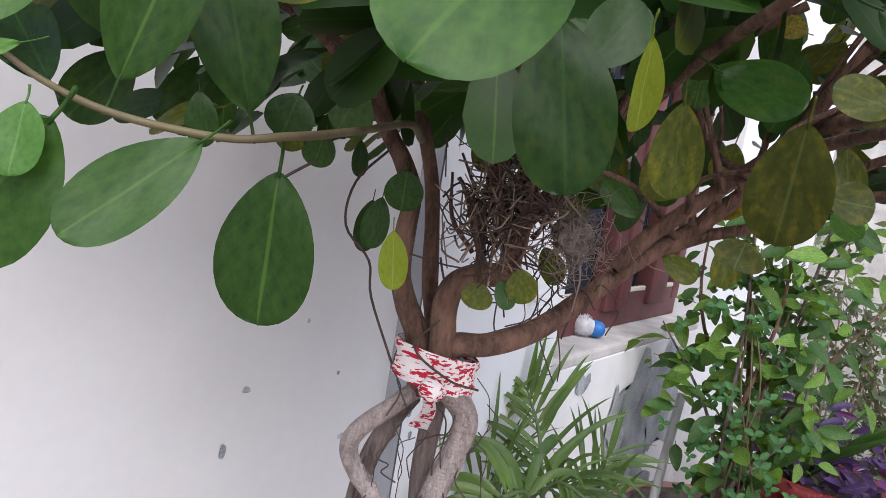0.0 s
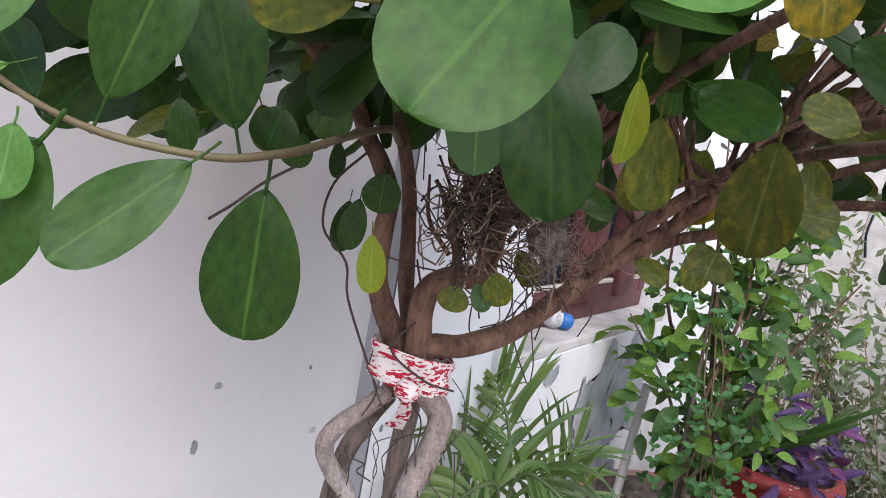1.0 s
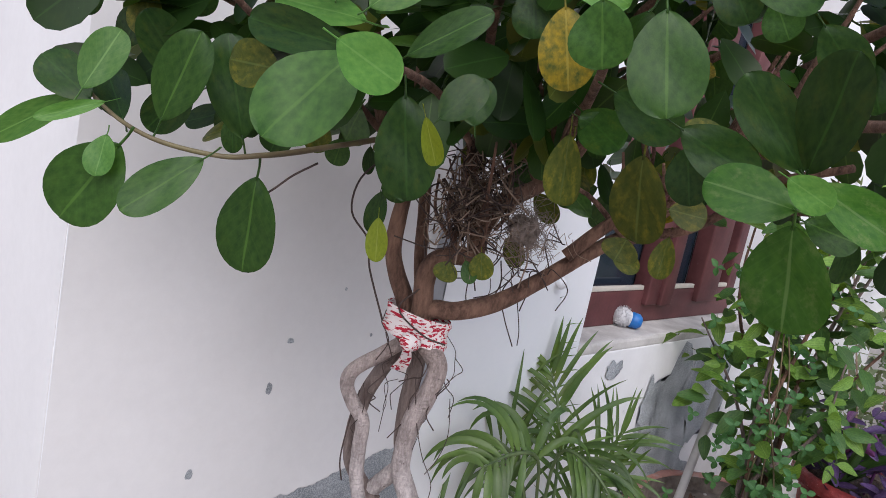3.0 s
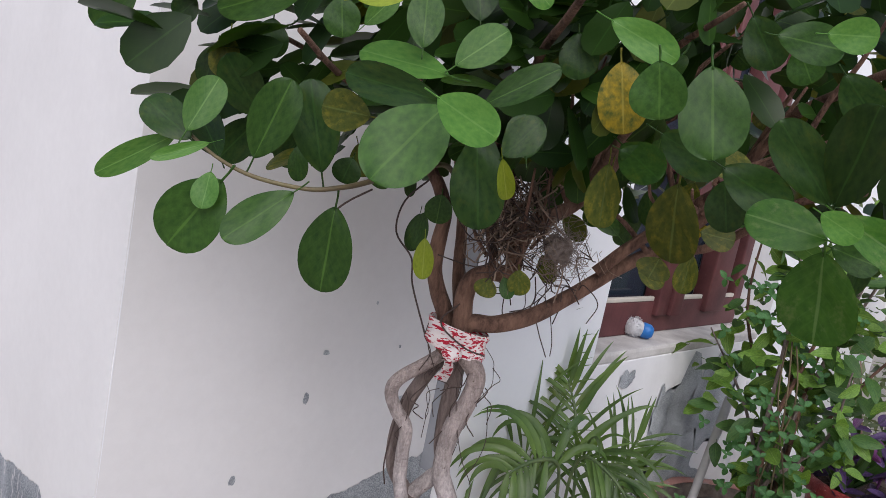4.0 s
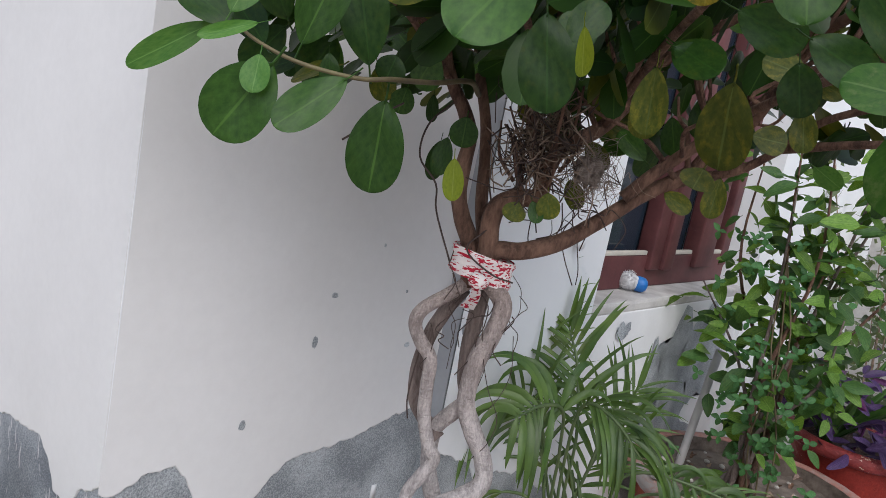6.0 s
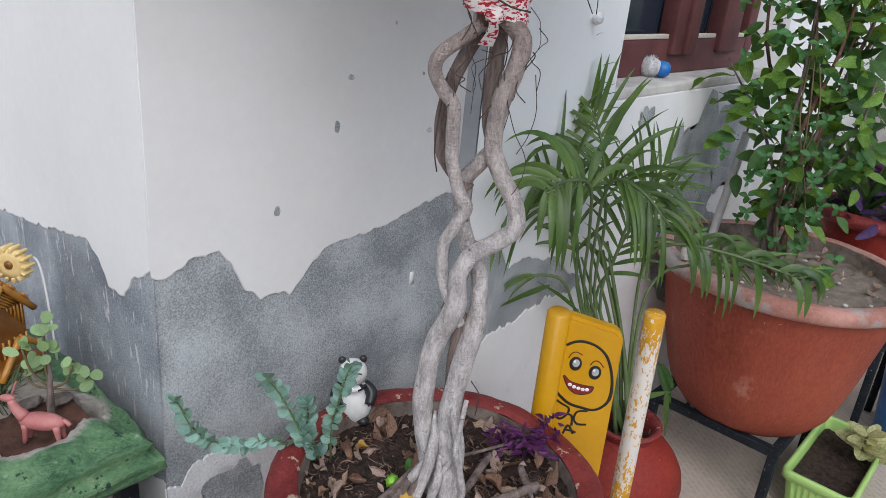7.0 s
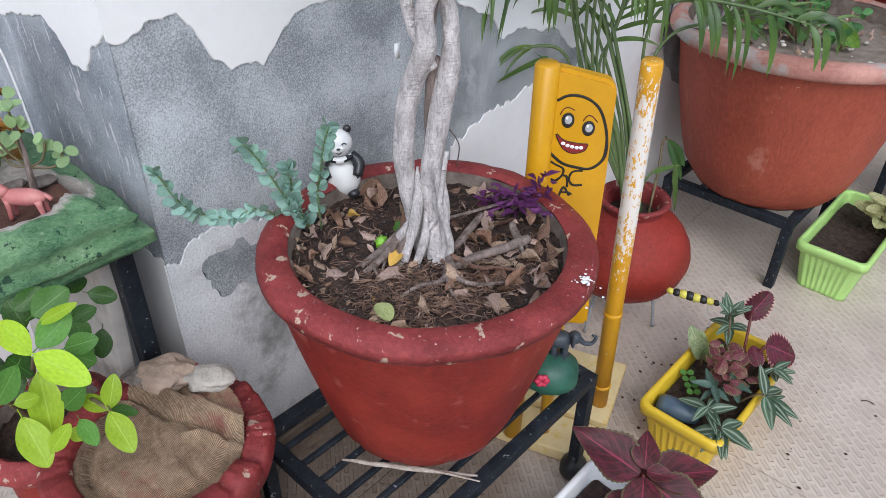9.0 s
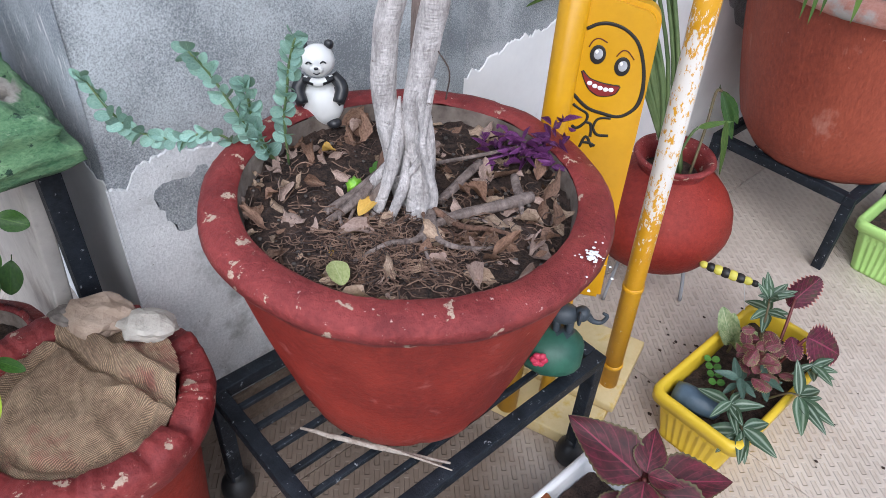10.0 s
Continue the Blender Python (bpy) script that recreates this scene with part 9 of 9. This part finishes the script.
for k in range(420):
    path = sg.choice(stems)
    i = int(sg.triangular(3, len(path) - 1, len(path) - 4))
    b0 = Vector(path[i]) + Vector([sg.gauss(0, 0.045) for _ in range(3)])
    a = sg.uniform(0, 6.28)
    d = Vector((math.cos(a), math.sin(a), sg.uniform(-0.9, 0.4))).normalized() * sg.uniform(0.042, 0.090)
    piece("leaf", SHRUB_ME, aim(b0, b0 + d, d.length * 0.48, b0 + Vector((0.4, -0.8, 1.0)) + Vector([sg.gauss(0, 0.5) for _ in range(3)])), shrub, SHRUB_L if sg.random() < 0.45 else SHRUB_D)
vine = thing("clover_vine", (-0.24, 1.84, 0.60), "climbing vine with small round blue-green leaflets on the shrub", "vine")
for k in range(99):
    z = sg.uniform(0.02, 0.70)
    c = Vector((sg.gauss(0.0, 0.07) - 0.10 * z, sg.gauss(-0.03, 0.05), z))
    for j in range(3):
        a = 2.1 * j + sg.uniform(0, 1)
        d = (SIDE * math.cos(a) + Vector((0, 0, math.sin(a)))) * sg.uniform(0.015, 0.026)
        piece("leaf", VINE_ME, aim(c, c + d, d.length * 0.66, c + Vector((0.4, -0.9, 0.6)) + Vector([sg.gauss(0, 0.25) for _ in range(3)])), vine)
for k in range(3):
    part("stem", tube([(0.02 * k, 0, 0), (0.03 * k - 0.03, -0.02, 0.2), (-0.02 * k, -0.02, 0.42), (-0.06, 0.0, 0.62)], 0.0022, 5, 5), TWIG, vine)
PIPE = surface("grey_plastic_pipe", (0.42, 0.40, 0.40, 1), (0.55, 0.53, 0.52, 1), 0.5, 20, 120, 0.2, 0.001)
rod = thing("grey_pipe", (-0.435, 1.86, 0.60), "length of grey plastic pipe stuck in the clay pot", "pipe")
part("pipe", tube([(0, 0, 0.0), (-0.01, 0.07, 0.14), (-0.02, 0.15, 0.32)], 0.0115, 14, 2), PIPE, rod)
clip_th = thing("shell_piece", (-0.405, 1.645, 0.645), "pale curved shell-like piece resting on the clay rim", "ornament")
part("shell", tube([(0, 0, 0), (-0.004, 0.012, 0.03), (0.0, 0.02, 0.055)], [0.012, 0.014, 0.005], 10, 4, rough=0.3), WHITE_CEMENT, clip_th)

far_litter = thing("leaf_litter", (-0.245, 1.90, 0.604), "dry leaves, white pebbles and crumbs on the clay pot soil", "dead leaves")
far_bits = bmesh.new()
for k in range(90):
    a, r = sg.uniform(0, 6.28), 0.255 * math.sqrt(sg.random())
    if k < 60:
        size = sg.uniform(0.014, 0.034)
        piece("dry_leaf", sg.choice(DRY_ME), pose(r * math.cos(a), r * math.sin(a), 0.008, sg.uniform(-25, 25), sg.uniform(-25, 25), sg.uniform(0, 360)) @ Matrix.Diagonal((size * 0.55, size, size, 1)), far_litter, sg.choice(DRY[:3]))
    else:
        lump(sg.uniform(0.003, 0.009), (r * math.cos(a), r * math.sin(a), 0.006), (1, 1, 0.6), 0.35, 2, k, far_bits, 2)
tagged(part("pebble_scatter", far_bits, WHITE_CEMENT, far_litter, "pale pebbles"), kind="stuff")
low_leaf = thing("drooping_leaf_shoot", (-0.300, 1.340, 0.296), "shoot with broad drooping green leaves between the pots", "plant")
part("stem", tube([(0, 0, 0), (-0.02, 0.05, 0.10), (-0.045, 0.10, 0.15), (-0.050, 0.135, 0.140)], 0.003, 6, 4), TWIG, low_leaf)
for dx, dy, dz, w in ((0.045, 0.030, -0.060, 0.026), (0.055, -0.005, -0.075, 0.022), (0.01, 0.055, -0.06, 0.024)):
    b0 = Vector((-0.050, 0.135, 0.140))
    piece("leaf", SHRUB_ME, aim(b0, b0 + Vector((dx, dy, dz)) * 1.1, w, b0 + Vector((0.4, -0.8, 1.0))), low_leaf, SHRUB_D)

plant_stand((-0.145, 2.42, 0), 0.26, 0.26, 0.34, "black iron stand under the red pot of purple leaves", 3, False)
red_pot("plant_pot", (-0.145, 2.42, 0.342), 0.185, 0.12, 0.37, "red clay pot with purple-leaved plants behind the clay pot", 0.04, 0.03)
PUR2_ME = leaf_mesh("leaf", PURPLE, 0.4, fold=0.4, droop=0.3, rows=8, cols=4, blunt=1.4)
PURPLE_DARK = leaf_surface("dusky_purple_leaf", (0.035, 0.02, 0.07, 1), (0.09, 0.05, 0.14, 1), (0.14, 0.09, 0.2, 1), 0.45, None, 0.6, 0.15)
purp = thing("purple_plant", (-0.13, 2.40, 0.68), "bushy plant with dusky purple pointed leaves in a red pot", "plant")
for k in range(110):
    b0 = Vector((sg.gauss(0, 0.085), sg.gauss(-0.03, 0.085), abs(sg.gauss(0.08, 0.08))))
    a = sg.uniform(0, 6.28)
    d = Vector((math.cos(a), math.sin(a), sg.uniform(-0.6, 0.7))).normalized() * sg.uniform(0.05, 0.10)
    piece("leaf", PUR2_ME, aim(b0, b0 + d, d.length * 0.34, b0 + Vector((0.4, -0.8, 1.0)) + Vector([sg.gauss(0, 0.5) for _ in range(3)])), purp, PURPLE if sg.random() < 0.12 else PURPLE_DARK)
part("stem", tube([(0, 0, 0), (0.01, 0.0, 0.07), (0.0, 0.0, 0.14)], 0.004, 6, 3), PURPLE, purp)
lily = thing("strap_leaf_plant", (-0.20, 2.36, 0.68), "plant with arching green strap leaves", "plant")
STRAP_ME = leaf_mesh("leaf", SHRUB_D, 0.3, fold=0.5, droop=0.35, rows=10, cols=4, blunt=1.2, base=0.4)
for k in range(16):
    a = k * 2.4
    l = sg.uniform(0.22, 0.38)
    piece("leaf", STRAP_ME, aim((0.01 * math.cos(a), 0.01 * math.sin(a), 0.0), (l * 0.7 * math.cos(a), l * 0.7 * math.sin(a), l * 0.85), 0.028, (0.5, -0.9, 1.5)), lily)
BLUE = surface("blue_plastic", (0.012, 0.12, 0.42, 1), (0.03, 0.19, 0.52, 1), 0.4, 20, 120, 0.1, 0.001)
bucket = thing("blue_tub", (0.135, 2.42, 0.0), "blue plastic tub standing on the tiles", "tub")
part("body", lathe([(0.08, 0.002), (0.11, 0.0), (0.125, 0.16), (0.14, 0.30)], 40), BLUE, bucket)
part("rim", lathe([(0.139, 0.298), (0.149, 0.30), (0.150, 0.315), (0.140, 0.318), (0.132, 0.30), (0.12, 0.10)], 40), BLUE, bucket, "rolled rim")

# the brush on the sill, the hook on the pier, wall metalwork
BULB_W = surface("white_bristle", (0.48, 0.48, 0.49, 1), (0.66, 0.66, 0.67, 1), 0.4, 60, 300, 0.3, 0.001)
brush = thing("scrubbing_brush", (-0.627, 1.70, 1.0605), "round scrubbing brush with white bristles and blue handle on the sill", "brush")
lay = Matrix.Translation((0, 0, 0.026)) @ Vector((-0.75, -0.62, 0.12)).to_track_quat("Z", "Y").to_matrix().to_4x4()
head = part("head", lathe([(0.001, 0.026), (0.014, 0.024), (0.021, 0.016), (0.024, 0.002), (0.022, -0.012), (0.017, -0.024)], 28), BULB_W, brush)
grip = part("handle", lathe([(0.0165, -0.020), (0.0205, -0.024), (0.0195, -0.042), (0.013, -0.050), (0.001, -0.052)], 28), BLUE, brush, "blue plastic handle")
brush_rng = random.Random(19)
tuft_bm = bmesh.new()
for k in range(420):
    d = Vector([brush_rng.gauss(0, 1) for _ in range(3)]).normalized()
    if d.z < -0.55:
        continue
    r0 = Vector((d.x * 0.022, d.y * 0.022, d.z * 0.024))
    tube([tuple(r0), tuple(r0 * 1.14), tuple(r0 * 1.30 + Vector([brush_rng.gauss(0, 0.0012) for _ in range(3)]))], 0.0006, 3, 1, tuft_bm, cap=False)
bristle = part("bristles", tuft_bm, BULB_W, brush, "worn white bristles")
tagged(bristle, "worn white bristles", kind="stuff")
for o in (head, grip, bristle):
    o.matrix_basis = lay
hook = thing("wall_hook", (STEP_X, 1.237, 1.21), "small white plastic knob fixed on the pier", "hook")
part("knob", lathe([(0.001, 0.020), (0.009, 0.019), (0.012, 0.012), (0.007, 0.006), (0.007, 0.0)], 20), WHITEPAINT, hook).matrix_basis = pose(0, 0, 0, 0, 90, 0)
grille = thing("wall_scroll", (-0.16, 4.195, 1.55), "dark curled iron scroll on the far wall", "ironwork")
pts = [(0.06 * (1 - k / 26) * math.cos(k * 0.42), 0.0, 0.06 * (1 - k / 26) * math.sin(k * 0.42)) for k in range(22)]
part("scroll", tube(pts, 0.006, 6, 2), IRON, grille)
part("bar", tube([(0.0, 0, -0.05), (-0.01, 0, -0.15), (0.01, 0, -0.26)], 0.006, 6, 3), IRON, grille)

# sparse weeds and bushes by the end wall
WEED = leaf_surface("grey_green_weed", (0.085, 0.12, 0.07, 1), (0.17, 0.21, 0.13, 1), (0.2, 0.25, 0.16, 1), 0.55, None, 0.6, 0.3)
for n, (x, y, s) in enumerate(((0.25, 3.1, 1.0), (0.75, 3.4, 1.15), (0.1, 3.7, 1.3), (0.55, 2.75, 0.75), (1.2, 3.3, 1.2), (-0.2, 3.2, 1.25), (0.42, 3.9, 1.3))):
    weed = thing("weedy_bush", (x, y, -0.03 if y > 3.51 or x > 1.19 else 0.0), "sparse grey-green bush with small leaves by the yard wall", "bush", "bushes by the yard wall")
    wleaf = bmesh.new()
    uvw = wleaf.loops.layers.uv.new("UVMap")
    for k in range(9):
        a = sg.uniform(0, 6.28)
        tipv = Vector((0.33 * s * math.cos(a), 0.33 * s * math.sin(a), s * sg.uniform(0.7, 1.25)))
        pts = [(0.02 * math.cos(a), 0.02 * math.sin(a), 0), tuple(tipv * 0.4 + Vector((0, 0, 0.1))), tuple(tipv)]
        part("stem", tube(pts, [0.006, 0.004, 0.002], 5, 5), STRAW, weed)
        path = spline(pts, 10)
        for j in range(130):
            c = Vector(path[sg.randrange(4, len(path))]) + Vector([sg.gauss(0, 0.035) for _ in range(3)])
            d = Vector([sg.gauss(0, 1) for _ in range(3)]).normalized() * sg.uniform(0.035, 0.07)
            w = d.cross(Vector((sg.gauss(0, 1), sg.gauss(0, 1), 1))).normalized() * d.length * 0.22
            q = [wleaf.verts.new(v) for v in (c, c + d * 0.45 + w, c + d, c + d * 0.45 - w)]
            f = wleaf.faces.new(q)
            for loop, u in zip(f.loops, ((0.5, 0), (1, 0.5), (0.5, 1), (0, 0.5))):
                loop[uvw].uv = u
    tagged(part("foliage", wleaf, WEED, weed), kind="stuff")

# splashes of white paint on the red pot's rim
splash_rng = random.Random(51)
splash = bmesh.new()
for k in range(60):
    near = 0.35 if k % 5 else 1.2
    u, w = splash_rng.gauss(0, 0.013) * near, splash_rng.gauss(0, 0.009) * near
    a = math.atan2(0.647 - POT[1], -0.048 - POT[0]) + u / 0.22
    r = 0.2245 + w
    h = 0.6405 - 0.55 * max(0.0, r - 0.2245)
    lump(splash_rng.uniform(0.0004, 0.0022), (r * math.cos(a), r * math.sin(a), h - 0.6375), (1, 1, 0.18), 0.5, 3, k, splash, 2)
spot = thing("paint_splash", (POT[0], POT[1], 0.637), "splash of white paint on the red pot rim", "paint splash")
tagged(part("drops", splash, WHITEPAINT, spot), kind="stuff")

# crumbs of soil and dead bits dropped on the tiles round the yellow trough
crumb_rng = random.Random(71)
crumb_bm = bmesh.new()
for cx, cy, n, spread in ((-0.13, 1.25, 26, 0.05), (-0.10, 1.36, 18, 0.05), (0.16, 1.30, 8, 0.08), (0.20, 1.05, 8, 0.10), (-0.12, 1.12, 12, 0.03)):
    for k in range(n):
        lump(crumb_rng.uniform(0.0012, 0.0042), (crumb_rng.gauss(cx, spread), crumb_rng.gauss(cy, spread), 0.0012), (1.3, 0.9, 0.5), 0.4, 2, k, crumb_bm, 1)
crumbs = thing("soil_crumbs", (0.0, 0.0, 0.0), "crumbs of dark soil spilled on the tiles", "soil")
tagged(part("spill", crumb_bm, SOIL, crumbs), kind="stuff")
for x, y, a in ((0.235, 1.46, 20), (0.33, 1.20, 70)):
    dead = thing("fallen_twig", (x, y, 0.002), "tiny dry dark twig lying on the tiles", "twig")
    part("wood", tube([(-0.012, 0, 0), (0.0, 0.004, 0.002), (0.014, 0.001, 0.0)], 0.0012, 5, 3), BARK_DEAD, dead).matrix_basis = pose(0, 0, 0, 0, 0, a)
